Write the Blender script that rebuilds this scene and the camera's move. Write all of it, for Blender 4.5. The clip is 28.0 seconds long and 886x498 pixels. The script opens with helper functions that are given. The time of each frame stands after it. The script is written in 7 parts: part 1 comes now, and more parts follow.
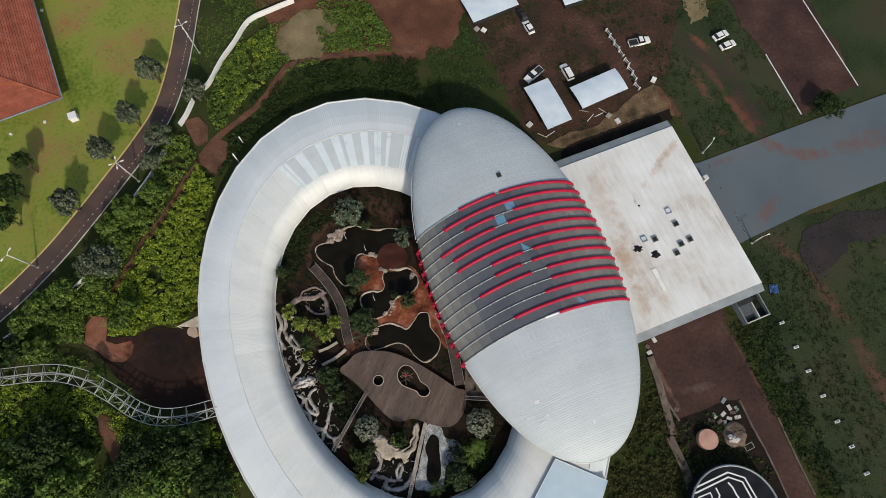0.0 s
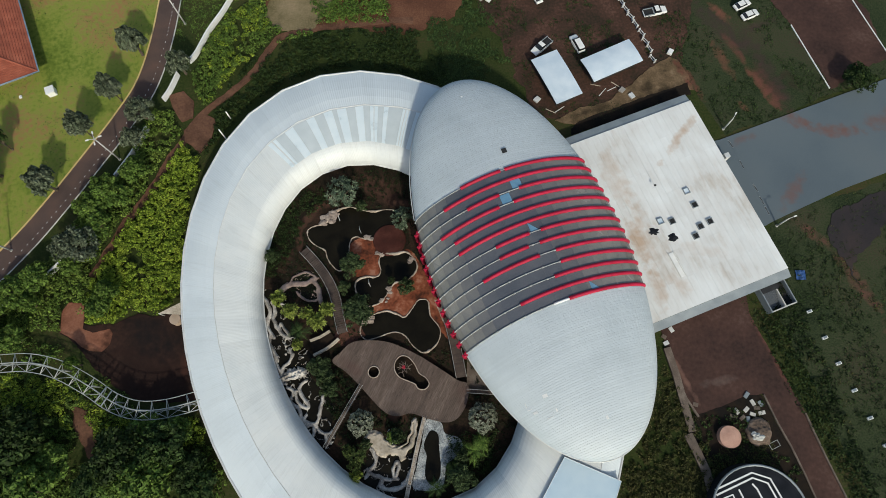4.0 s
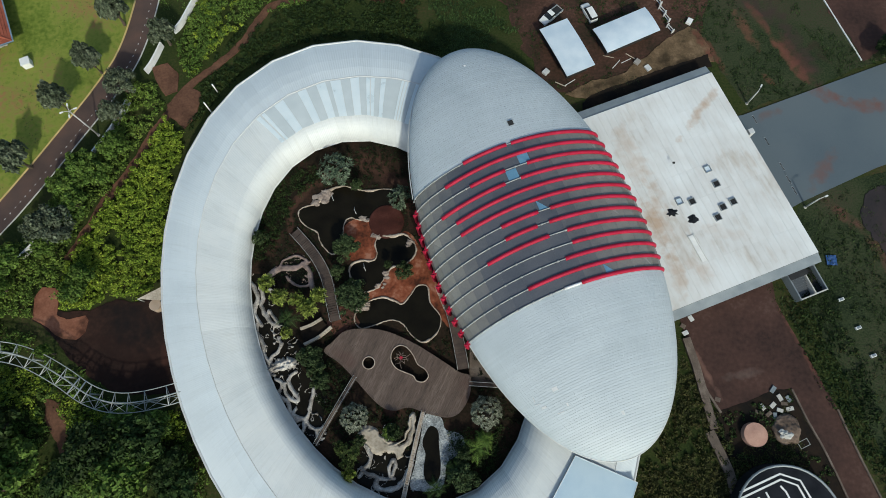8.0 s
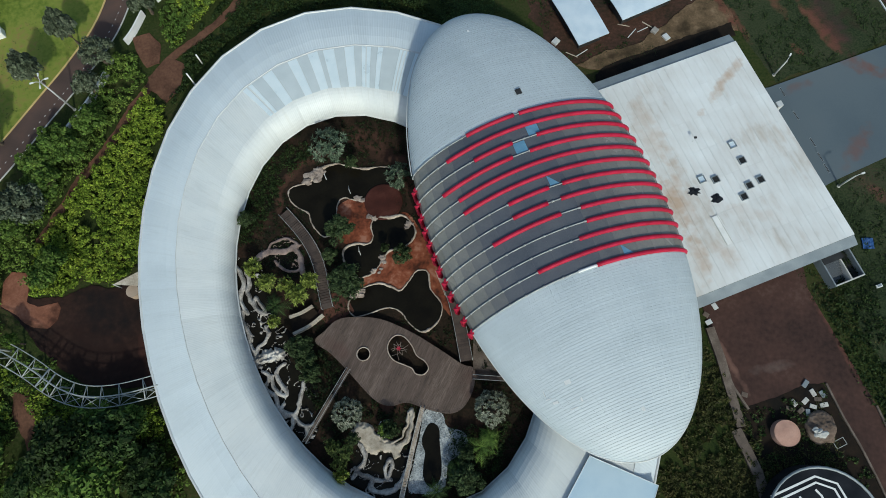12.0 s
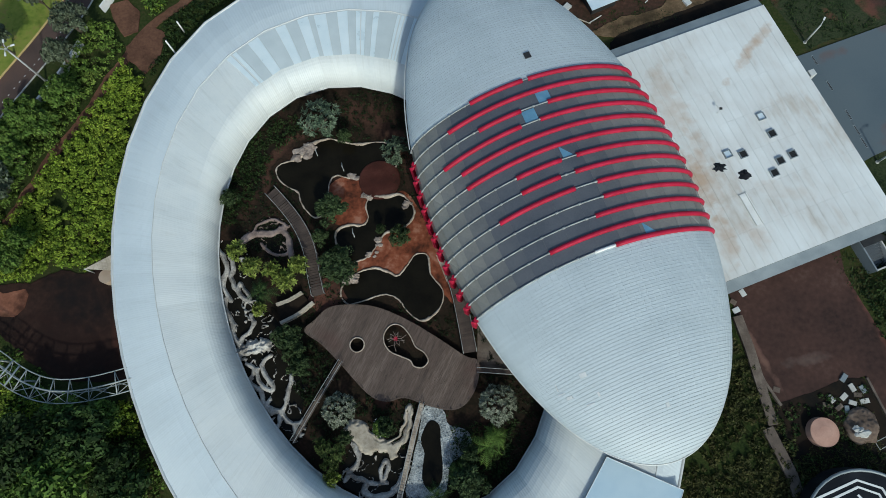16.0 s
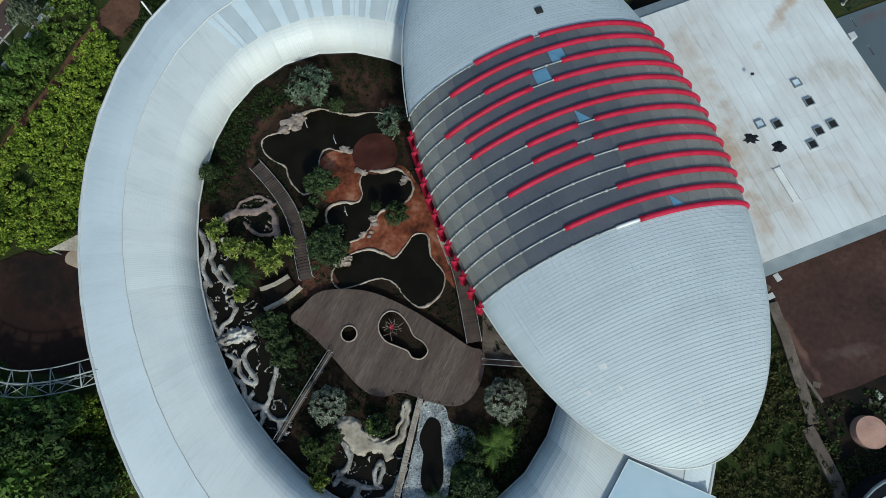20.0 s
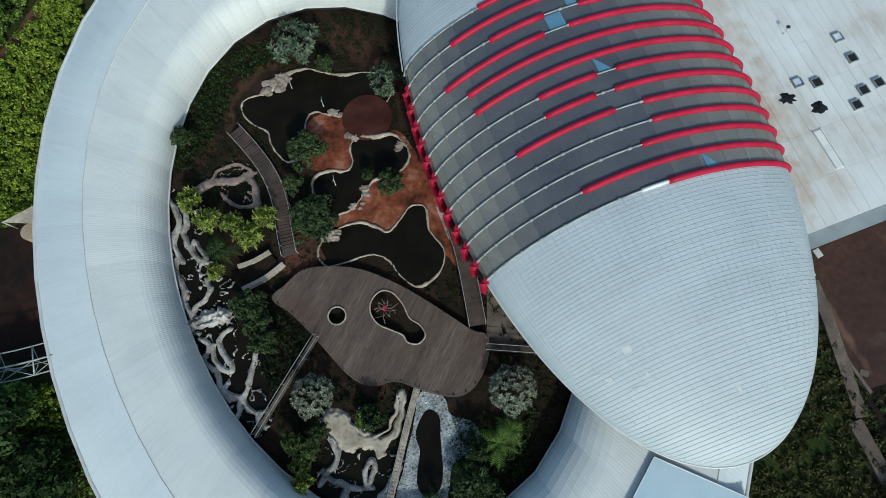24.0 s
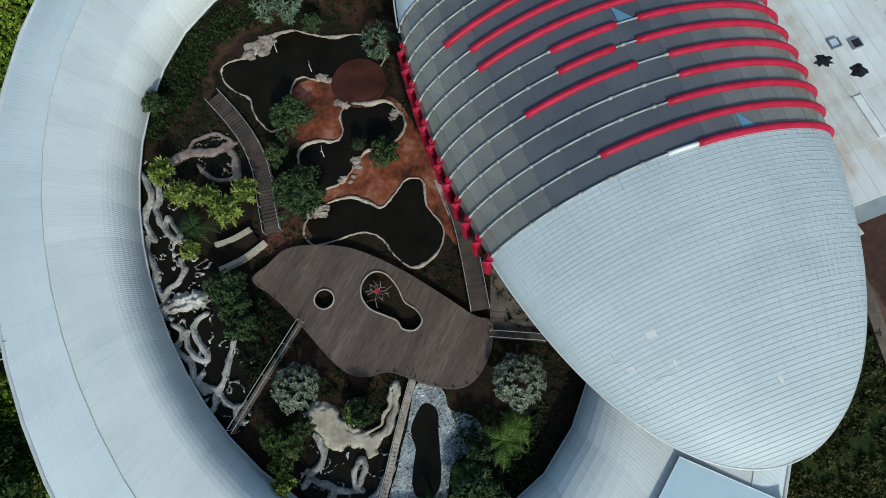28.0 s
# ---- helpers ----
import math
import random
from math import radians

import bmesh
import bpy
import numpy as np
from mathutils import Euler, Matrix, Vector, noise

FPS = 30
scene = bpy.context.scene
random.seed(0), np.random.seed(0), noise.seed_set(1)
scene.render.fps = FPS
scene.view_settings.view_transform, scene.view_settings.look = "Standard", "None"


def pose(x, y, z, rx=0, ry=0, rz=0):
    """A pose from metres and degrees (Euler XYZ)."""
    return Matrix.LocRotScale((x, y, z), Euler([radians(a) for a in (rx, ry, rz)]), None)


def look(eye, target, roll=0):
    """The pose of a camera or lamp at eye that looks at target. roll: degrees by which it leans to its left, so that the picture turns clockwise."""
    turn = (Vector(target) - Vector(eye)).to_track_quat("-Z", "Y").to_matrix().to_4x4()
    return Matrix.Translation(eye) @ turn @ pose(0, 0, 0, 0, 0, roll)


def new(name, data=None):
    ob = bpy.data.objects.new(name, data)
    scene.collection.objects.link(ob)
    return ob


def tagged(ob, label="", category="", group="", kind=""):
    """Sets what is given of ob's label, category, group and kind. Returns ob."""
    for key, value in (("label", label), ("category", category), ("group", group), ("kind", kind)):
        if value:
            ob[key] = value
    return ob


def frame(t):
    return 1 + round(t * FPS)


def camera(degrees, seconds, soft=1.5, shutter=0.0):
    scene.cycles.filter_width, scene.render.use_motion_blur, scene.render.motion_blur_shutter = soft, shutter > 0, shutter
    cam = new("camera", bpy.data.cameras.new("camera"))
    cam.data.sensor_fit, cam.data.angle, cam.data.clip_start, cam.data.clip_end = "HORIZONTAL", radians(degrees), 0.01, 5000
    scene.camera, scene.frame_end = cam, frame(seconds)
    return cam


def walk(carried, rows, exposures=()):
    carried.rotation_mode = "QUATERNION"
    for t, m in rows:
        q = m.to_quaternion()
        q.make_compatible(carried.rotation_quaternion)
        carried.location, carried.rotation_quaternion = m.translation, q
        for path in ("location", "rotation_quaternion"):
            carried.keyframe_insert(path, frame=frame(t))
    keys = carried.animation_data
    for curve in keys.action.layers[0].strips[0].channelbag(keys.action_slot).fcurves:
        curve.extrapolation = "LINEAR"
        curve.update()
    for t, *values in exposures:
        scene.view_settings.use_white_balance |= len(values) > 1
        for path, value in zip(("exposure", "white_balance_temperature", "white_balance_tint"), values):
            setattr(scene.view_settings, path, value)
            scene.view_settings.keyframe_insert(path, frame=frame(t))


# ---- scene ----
cam = camera(74.7, 28.0, soft=0.9)
METRES, EYE, TILT, LEAN, TURN = 57.0, 114.8, -73.0, 0.0, 0.0
ROWS = [
    (0.0, 0.0, 0.0, 0.0, 0.0, 0.0, -0.0),
    (0.5, 0.0009, 0.0167, -0.0051, 0.07, -0.06, -0.0),
    (1.0, 0.0031, 0.0336, -0.01, 0.11, -0.12, -0.01),
    (1.5, 0.0051, 0.053, -0.0158, 0.16, -0.19, -0.02),
    (2.0, 0.0069, 0.0728, -0.0216, 0.22, -0.27, -0.03),
    (2.5, 0.0085, 0.0901, -0.0271, 0.27, -0.32, -0.06),
    (3.0, 0.0102, 0.1073, -0.0316, 0.34, -0.39, -0.07),
    (3.5, 0.0117, 0.125, -0.0363, 0.4, -0.44, -0.08),
    (5.5, 0.0151, 0.1934, -0.0595, 0.63, -0.61, -0.14),
    (6.0, 0.0158, 0.2104, -0.0653, 0.69, -0.67, -0.16),
    (6.5, 0.0166, 0.2279, -0.071, 0.71, -0.7, -0.19),
    (7.0, 0.0178, 0.2455, -0.0768, 0.75, -0.77, -0.21),
    (7.5, 0.0186, 0.2641, -0.0823, 0.81, -0.81, -0.24),
    (8.0, 0.0205, 0.2812, -0.0874, 0.84, -0.83, -0.26),
    (8.5, 0.0192, 0.2978, -0.093, 0.92, -0.91, -0.28),
    (9.0, 0.02, 0.3156, -0.0992, 0.96, -0.94, -0.3),
    (9.5, 0.0205, 0.3335, -0.1041, 1.03, -0.9, -0.3),
    (10.0, 0.0212, 0.3506, -0.1099, 1.04, -0.97, -0.33),
    (10.5, 0.0219, 0.3676, -0.1149, 1.07, -1.0, -0.32),
    (11.0, 0.0224, 0.3845, -0.1217, 1.11, -1.05, -0.32),
    (11.5, 0.0239, 0.4035, -0.1264, 1.12, -1.04, -0.32),
    (12.0, 0.0242, 0.4192, -0.133, 1.18, -1.07, -0.29),
    (12.5, 0.0251, 0.4362, -0.1373, 1.24, -1.05, -0.32),
    (14.5, 0.0253, 0.5053, -0.1591, 1.39, -1.2, -0.29),
    (15.0, 0.0261, 0.5217, -0.1644, 1.39, -1.29, -0.3),
    (15.5, 0.0266, 0.5387, -0.1702, 1.41, -1.29, -0.3),
    (16.0, 0.0262, 0.5556, -0.1757, 1.49, -1.34, -0.27),
    (16.5, 0.026, 0.5724, -0.1806, 1.49, -1.36, -0.29),
    (17.0, 0.0267, 0.5896, -0.1871, 1.56, -1.39, -0.31),
    (17.5, 0.027, 0.6067, -0.1932, 1.61, -1.39, -0.31),
    (18.0, 0.0268, 0.6245, -0.1989, 1.63, -1.45, -0.29),
    (18.5, 0.0272, 0.642, -0.2048, 1.67, -1.4, -0.31),
    (19.0, 0.028, 0.6591, -0.212, 1.76, -1.35, -0.35),
    (19.5, 0.028, 0.6764, -0.2171, 1.79, -1.44, -0.35),
    (20.0, 0.027, 0.6941, -0.2237, 1.82, -1.44, -0.36),
    (20.5, 0.0285, 0.7116, -0.2291, 1.85, -1.5, -0.38),
    (21.0, 0.0283, 0.7294, -0.235, 1.91, -1.57, -0.36),
    (21.5, 0.0287, 0.7463, -0.2413, 1.88, -1.61, -0.37),
    (23.5, 0.0255, 0.8154, -0.2712, 1.93, -1.56, -0.36),
    (24.0, 0.0259, 0.8327, -0.278, 1.92, -1.66, -0.38),
    (24.5, 0.0253, 0.8487, -0.2853, 1.96, -1.73, -0.37),
    (25.0, 0.0254, 0.8656, -0.2907, 1.99, -1.81, -0.39),
    (25.5, 0.0258, 0.8826, -0.2951, 2.04, -1.78, -0.4),
    (26.0, 0.0255, 0.8997, -0.3007, 2.09, -1.78, -0.41),
    (26.5, 0.0256, 0.9172, -0.3077, 2.06, -1.84, -0.46),
    (27.0, 0.0252, 0.9327, -0.3135, 2.13, -1.88, -0.44),
    (27.5, 0.0261, 0.9434, -0.3173, 2.01, -1.83, -0.42),
    (28.0, 0.026, 0.9441, -0.3195, 2.01, -1.84, -0.49),
]
EXPOSURES = [(0.0, 0.07, 7200, 7), (3.0, 0.12, 7050, 3), (8.0, 0.08, 6600, -2), (12.0, 0.0, 6300, -4), (17.0, -0.08, 6100, -5), (28.0, -0.06, 6050, -6)]
walk(cam, [(t, pose(0, 0, EYE, TILT, LEAN, TURN) @ pose(METRES * x, METRES * y, METRES * z, 90 + pitch, roll, yaw)) for t, x, y, z, yaw, pitch, roll in ROWS], EXPOSURES)

from mathutils.geometry import delaunay_2d_cdt
# ---------------------------------------------------------------- world and sun
SUN_EL, SUN_AZ = 36.0, 17.0          # elevation; degrees east of south
world = bpy.data.worlds.new("world")
scene.world = world
world.use_nodes = True
wn, wl = world.node_tree.nodes, world.node_tree.links
sky = wn.new("ShaderNodeTexSky")
sky.sky_type, sky.sun_disc = "NISHITA", False
sky.sun_elevation, sky.sun_rotation = radians(SUN_EL), radians(180 - SUN_AZ)
sky.air_density, sky.dust_density, sky.ozone_density = 1.0, 2.0, 1.5
wl.new(sky.outputs[0], wn["Background"].inputs[0])
wn["Background"].inputs[1].default_value = 0.13
sun = new("sun", bpy.data.lights.new("sun", "SUN"))
sun.data.energy, sun.data.angle, sun.data.color = 2.35, radians(2.6), (1.0, 0.95, 0.88)
sx, sy = math.sin(radians(SUN_AZ)) * math.cos(radians(SUN_EL)), -math.cos(radians(SUN_AZ)) * math.cos(radians(SUN_EL))
sun.matrix_world = look((100 * sx, 100 * sy, 100 * math.sin(radians(SUN_EL))), (0, 0, 0))

# ---------------------------------------------------------------- materials
def mat(name, colors, rough=0.8, metal=0.0, scale=0.5, fine=12.0, bump=0.2, bump_dist=0.03, per_object=0.0, per_island=0.0, spread=0.25, mix_fine=0.25, spec=0.5):
    """Two colours or three, blended by a broad and a fine noise, with bump; tone may vary by piece."""
    m = bpy.data.materials.new(name)
    m.use_nodes = True
    n, l = m.node_tree.nodes, m.node_tree.links
    b = n["Principled BSDF"]
    b.inputs["Metallic"].default_value = metal
    b.inputs["Specular IOR Level"].default_value = spec
    co = n.new("ShaderNodeTexCoord")
    geo = n.new("ShaderNodeNewGeometry")
    big, small = n.new("ShaderNodeTexNoise"), n.new("ShaderNodeTexNoise")
    big.inputs["Scale"].default_value, small.inputs["Scale"].default_value = scale, fine
    big.inputs["Detail"].default_value, small.inputs["Detail"].default_value = 5, 3
    l.new(geo.outputs["Position"], big.inputs["Vector"])
    l.new(geo.outputs["Position"], small.inputs["Vector"])
    add = n.new("ShaderNodeMix")
    add.data_type = "FLOAT"
    add.inputs[0].default_value = mix_fine
    l.new(big.outputs[0], add.inputs[2])
    l.new(small.outputs[0], add.inputs[3])
    ramp = n.new("ShaderNodeValToRGB")
    k = len(colors)
    ramp.color_ramp.elements[0].position, ramp.color_ramp.elements[1].position = 0.5 - spread / 2, 0.5 + spread / 2
    ramp.color_ramp.elements[0].color, ramp.color_ramp.elements[1].color = (*colors[0], 1), (*colors[-1], 1)
    for i in range(1, k - 1):
        ramp.color_ramp.elements.new(0.5 - spread / 2 + spread * i / (k - 1)).color = (*colors[i], 1)
    l.new(add.outputs[0], ramp.inputs[0])
    out = ramp.outputs[0]
    if per_object or per_island:
        hsv = n.new("ShaderNodeHueSaturation")
        mr = n.new("ShaderNodeMapRange")
        amount = per_object or per_island
        mr.inputs[3].default_value, mr.inputs[4].default_value = 1 - amount, 1 + amount
        if per_object:
            l.new(n.new("ShaderNodeObjectInfo").outputs["Random"], mr.inputs[0])
        else:
            l.new(geo.outputs["Random Per Island"], mr.inputs[0])
        l.new(mr.outputs[0], hsv.inputs["Value"])
        l.new(out, hsv.inputs["Color"])
        out = hsv.outputs[0]
    l.new(out, b.inputs["Base Color"])
    rr = n.new("ShaderNodeMapRange")
    rr.inputs[3].default_value, rr.inputs[4].default_value = max(0.02, rough - 0.1), min(1, rough + 0.1)
    l.new(big.outputs[0], rr.inputs[0])
    l.new(rr.outputs[0], b.inputs["Roughness"])
    if bump:
        bp = n.new("ShaderNodeBump")
        bp.inputs["Strength"].default_value, bp.inputs["Distance"].default_value = bump, bump_dist
        l.new(small.outputs[0], bp.inputs["Height"])
        l.new(bp.outputs[0], b.inputs["Normal"])
    return m


def streaky(m, deg, along, both=False):
    """Stretches a material's fine noise (or both) along a compass direction."""
    n, l = m.node_tree.nodes, m.node_tree.links
    rot, mp = n.new("ShaderNodeVectorRotate"), n.new("ShaderNodeVectorMath")
    rot.rotation_type = "Z_AXIS"
    rot.inputs["Angle"].default_value = radians(-deg)
    mp.operation = "MULTIPLY"
    mp.inputs[1].default_value = (along, 1.0, 1.0)
    l.new(next(q for q in n if q.bl_idname == "ShaderNodeNewGeometry").outputs["Position"], rot.inputs["Vector"])
    l.new(rot.outputs[0], mp.inputs[0])
    for q in [q for q in n if q.bl_idname == "ShaderNodeTexNoise"]:
        if both or q.inputs["Scale"].default_value > 1:
            l.new(mp.outputs[0], q.inputs["Vector"])
    return m


def stained(m, strength, across=1.1, along=0.10, tint=(0.62, 0.60, 0.55)):
    """Runs of dirt down the sheets, in UV metres, multiplied into a material's colour."""
    n, l = m.node_tree.nodes, m.node_tree.links
    uv, sc, nz, rp, mx = n.new("ShaderNodeUVMap"), n.new("ShaderNodeVectorMath"), n.new("ShaderNodeTexNoise"), n.new("ShaderNodeValToRGB"), n.new("ShaderNodeMix")
    sc.operation = "MULTIPLY"
    sc.inputs[1].default_value = (across, along, 1.0)
    l.new(uv.outputs[0], sc.inputs[0])
    l.new(sc.outputs[0], nz.inputs["Vector"])
    nz.inputs["Scale"].default_value, nz.inputs["Detail"].default_value = 1.0, 6
    rp.color_ramp.elements[0].position, rp.color_ramp.elements[1].position = 0.52, 0.78
    rp.color_ramp.elements[0].color, rp.color_ramp.elements[1].color = (1, 1, 1, 1), (*tint, 1)
    l.new(nz.outputs[0], rp.inputs[0])
    mx.data_type, mx.blend_type = "RGBA", "MULTIPLY"
    mx.inputs[0].default_value = strength
    b = n["Principled BSDF"].inputs["Base Color"]
    l.new(b.links[0].from_socket, mx.inputs[6])
    l.new(rp.outputs[0], mx.inputs[7])
    l.new(mx.outputs[2], b)
    return m


def corrugated(m, pitch, depth, axis=0):
    """Adds sheet-metal waves along a UV axis (in metres) to a material made by mat()."""
    n, l = m.node_tree.nodes, m.node_tree.links
    uv, sep, w = n.new("ShaderNodeUVMap"), n.new("ShaderNodeSeparateXYZ"), n.new("ShaderNodeMath")
    l.new(uv.outputs[0], sep.inputs[0])
    w.operation = "MULTIPLY"
    w.inputs[1].default_value = 2 * math.pi / pitch
    l.new(sep.outputs[axis], w.inputs[0])
    s = n.new("ShaderNodeMath")
    s.operation = "SINE"
    l.new(w.outputs[0], s.inputs[0])
    bp = n.new("ShaderNodeBump")
    bp.inputs["Strength"].default_value, bp.inputs["Distance"].default_value = 1.0, depth
    l.new(s.outputs[0], bp.inputs["Height"])
    old = n["Principled BSDF"].inputs["Normal"]
    if old.is_linked:
        l.new(old.links[0].from_socket, bp.inputs["Normal"])
    l.new(bp.outputs[0], old)
    return m


def washed(m, a, b, half, amount, tint):
    """Mud, rust or painted shade washed along the line from a to b, ragged by noise, over a material's colour."""
    n, l = m.node_tree.nodes, m.node_tree.links
    pos = next(q for q in n if q.bl_idname == "ShaderNodeNewGeometry").outputs["Position"]
    a, b = Vector((*a, 0)), Vector((*b, 0))
    mid, run = (a + b) / 2, (b - a).length / 2
    d = (b - a).normalized()
    nz = n.new("ShaderNodeTexNoise")
    nz.inputs["Scale"].default_value, nz.inputs["Detail"].default_value = 0.55, 6
    l.new(pos, nz.inputs["Vector"])
    near, terms = n.new("ShaderNodeVectorMath"), []
    near.operation = "SUBTRACT"
    near.inputs[1].default_value = mid
    l.new(pos, near.inputs[0])
    for axis, reach in ((d, run + half), (Vector((-d.y, d.x, 0)), half)):
        dot, size = n.new("ShaderNodeVectorMath"), n.new("ShaderNodeMath")
        dot.operation, size.operation = "DOT_PRODUCT", "MULTIPLY"
        dot.inputs[1].default_value = axis / reach
        l.new(near.outputs[0], dot.inputs[0])
        l.new(dot.outputs["Value"], size.inputs[0])
        l.new(dot.outputs["Value"], size.inputs[1])
        terms.append(size.outputs[0])
    far, fade, mask, mx = n.new("ShaderNodeMath"), n.new("ShaderNodeMapRange"), n.new("ShaderNodeMath"), n.new("ShaderNodeMix")
    far.operation, mask.operation = "ADD", "MULTIPLY_ADD"
    l.new(terms[0], far.inputs[0])
    l.new(terms[1], far.inputs[1])
    mask.inputs[1].default_value = 2.6
    l.new(nz.outputs[0], mask.inputs[0])
    minus = n.new("ShaderNodeMath")
    minus.operation = "MULTIPLY"
    minus.inputs[1].default_value = -1.0
    l.new(far.outputs[0], minus.inputs[0])
    l.new(minus.outputs[0], mask.inputs[2])
    fade.inputs[1].default_value, fade.inputs[2].default_value, fade.inputs[3].default_value, fade.inputs[4].default_value = 0.55, 1.5, 0.0, amount
    l.new(mask.outputs[0], fade.inputs[0])
    mx.data_type = "RGBA"
    base = n["Principled BSDF"].inputs["Base Color"]
    l.new(fade.outputs[0], mx.inputs[0])
    l.new(base.links[0].from_socket, mx.inputs[6])
    mx.inputs[7].default_value = (*tint, 1)
    l.new(mx.outputs[2], base)
    return m


M = {}
M["grass"] = mat("grass", [(0.010, 0.017, 0.006), (0.022, 0.034, 0.009), (0.034, 0.046, 0.013), (0.05, 0.048, 0.02), (0.075, 0.045, 0.026)], 0.95, scale=0.06, fine=2.5, bump=0.6, bump_dist=0.15, spread=0.35, mix_fine=0.4, spec=0.1)
M["lawn"] = mat("lawn", [(0.096, 0.138, 0.022), (0.15, 0.196, 0.034), (0.205, 0.236, 0.048), (0.23, 0.205, 0.06), (0.285, 0.15, 0.07)], 0.95, scale=0.075, fine=1.1, bump=0.8, bump_dist=0.12, spread=0.30, mix_fine=0.35, spec=0.1)
M["rough_grass"] = mat("rough_grass", [(0.009, 0.016, 0.008), (0.020, 0.030, 0.014), (0.036, 0.048, 0.022), (0.052, 0.050, 0.030), (0.046, 0.027, 0.018)], 0.95, scale=0.07, fine=3.0, bump=0.7, bump_dist=0.15, spread=0.4, mix_fine=0.45, spec=0.1)
M["soil"] = mat("soil", [(0.055, 0.028, 0.020), (0.11, 0.048, 0.030), (0.18, 0.085, 0.052)], 0.95, scale=0.16, fine=3.0, bump=0.6, bump_dist=0.06, spread=0.4, mix_fine=0.35, spec=0.1)
M["wet_soil"] = mat("wet_soil", [(0.020, 0.020, 0.011), (0.042, 0.026, 0.018), (0.070, 0.036, 0.026), (0.115, 0.062, 0.046)], 0.85, scale=0.16, fine=1.8, bump=0.8, bump_dist=0.1, spread=0.36, mix_fine=0.42, spec=0.15)
M["bare_earth"] = mat("bare_earth", [(0.12, 0.050, 0.032), (0.22, 0.092, 0.058), (0.30, 0.14, 0.092)], 0.95, scale=0.3, fine=3.0, bump=0.5, bump_dist=0.05, spread=0.4, mix_fine=0.35, spec=0.1)
M["mud"] = mat("red_mud", [(0.032, 0.020, 0.016), (0.060, 0.030, 0.022), (0.105, 0.044, 0.030), (0.15, 0.07, 0.05)], 0.85, scale=0.22, fine=1.6, bump=0.7, bump_dist=0.1, spread=0.38, mix_fine=0.4, spec=0.15)
M["path_earth"] = mat("path_earth", [(0.062, 0.033, 0.022), (0.122, 0.062, 0.041), (0.19, 0.098, 0.064)], 0.95, scale=0.3, fine=2.5, bump=0.6, bump_dist=0.06, spread=0.4, mix_fine=0.4, spec=0.1)
M["red_soil"] = mat("red_soil", [(0.058, 0.022, 0.014), (0.145, 0.044, 0.024), (0.23, 0.072, 0.039), (0.32, 0.15, 0.10)], 0.95, scale=0.32, fine=1.8, bump=0.6, bump_dist=0.06, spread=0.27, mix_fine=0.3, spec=0.1)
M["asphalt"] = mat("asphalt", [(0.060, 0.042, 0.038), (0.088, 0.060, 0.053), (0.125, 0.075, 0.06)], 0.9, scale=0.2, fine=9, bump=0.3, spread=0.4, spec=0.2)
M["wet_asphalt"] = mat("wet_dark_earth", [(0.020, 0.018, 0.020), (0.032, 0.026, 0.028), (0.046, 0.032, 0.030)], 0.7, scale=0.15, fine=2, bump=0.4, bump_dist=0.06, spread=0.4, spec=0.2)
M["grey_paving"] = mat("grey_paving", [(0.072, 0.096, 0.118), (0.095, 0.121, 0.141), (0.110, 0.132, 0.148)], 0.75, scale=0.055, fine=4, bump=0.25, spread=0.42, mix_fine=0.15)
M["roof_metal"] = corrugated(mat("roof_metal", [(0.575, 0.625, 0.66), (0.64, 0.69, 0.725), (0.68, 0.725, 0.75)], 0.55, 0.0, scale=0.12, fine=3, bump=0.05, spread=0.5, per_object=0.035), 0.30, 0.0045)
# warmer copy of roof_metal: warm light on the inner slope is in the colour
M["roof_inner"] = corrugated(mat("roof_inner", [(0.60, 0.63, 0.64), (0.67, 0.69, 0.69), (0.72, 0.73, 0.715)], 0.55, 0.0, scale=0.2, fine=3, bump=0.05, spread=0.5, per_object=0.035), 0.30, 0.0045)
M["roof_strip"] = mat("roof_strip", [(0.70, 0.79, 0.83), (0.80, 0.87, 0.90)], 0.3, 0.1, scale=0.4, bump=0.03)
M["roof_grey"] = mat("grey_roof_strip", [(0.52, 0.57, 0.59), (0.58, 0.63, 0.65)], 0.5, scale=0.4, bump=0.03)
M["dome_metal"] = mat("dome_metal", [(0.435, 0.485, 0.52), (0.49, 0.54, 0.58), (0.525, 0.575, 0.61)], 0.55, 0.0, scale=0.16, fine=2.5, bump=0.05, spread=0.45, per_object=0.03)
M["trim"] = mat("trim", [(0.55, 0.56, 0.56), (0.68, 0.68, 0.67)], 0.5, 0.1, scale=0.5)
GLASS_STEPS = 15
for i in range(GLASS_STEPS):         # clear bluish panes to beige ones with sky reflection put into the colour
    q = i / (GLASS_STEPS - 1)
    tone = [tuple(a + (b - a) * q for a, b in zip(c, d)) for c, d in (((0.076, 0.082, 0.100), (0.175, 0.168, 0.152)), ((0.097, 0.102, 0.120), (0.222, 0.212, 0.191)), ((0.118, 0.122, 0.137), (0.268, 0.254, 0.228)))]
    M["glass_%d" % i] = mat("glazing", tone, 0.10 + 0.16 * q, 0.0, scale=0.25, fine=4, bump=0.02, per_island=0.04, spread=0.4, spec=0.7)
M["blue_pane"] = mat("blue_pane", [(0.12, 0.25, 0.38), (0.16, 0.32, 0.46)], 0.2, scale=0.8)
M["red"] = mat("red_paint", [(0.36, 0.008, 0.034), (0.47, 0.014, 0.056)], 0.5, scale=0.8, bump=0.03, spec=0.25)
M["white_tube"] = mat("white_tube", [(0.42, 0.42, 0.41), (0.58, 0.58, 0.56)], 0.55, scale=1.0, bump=0.1)
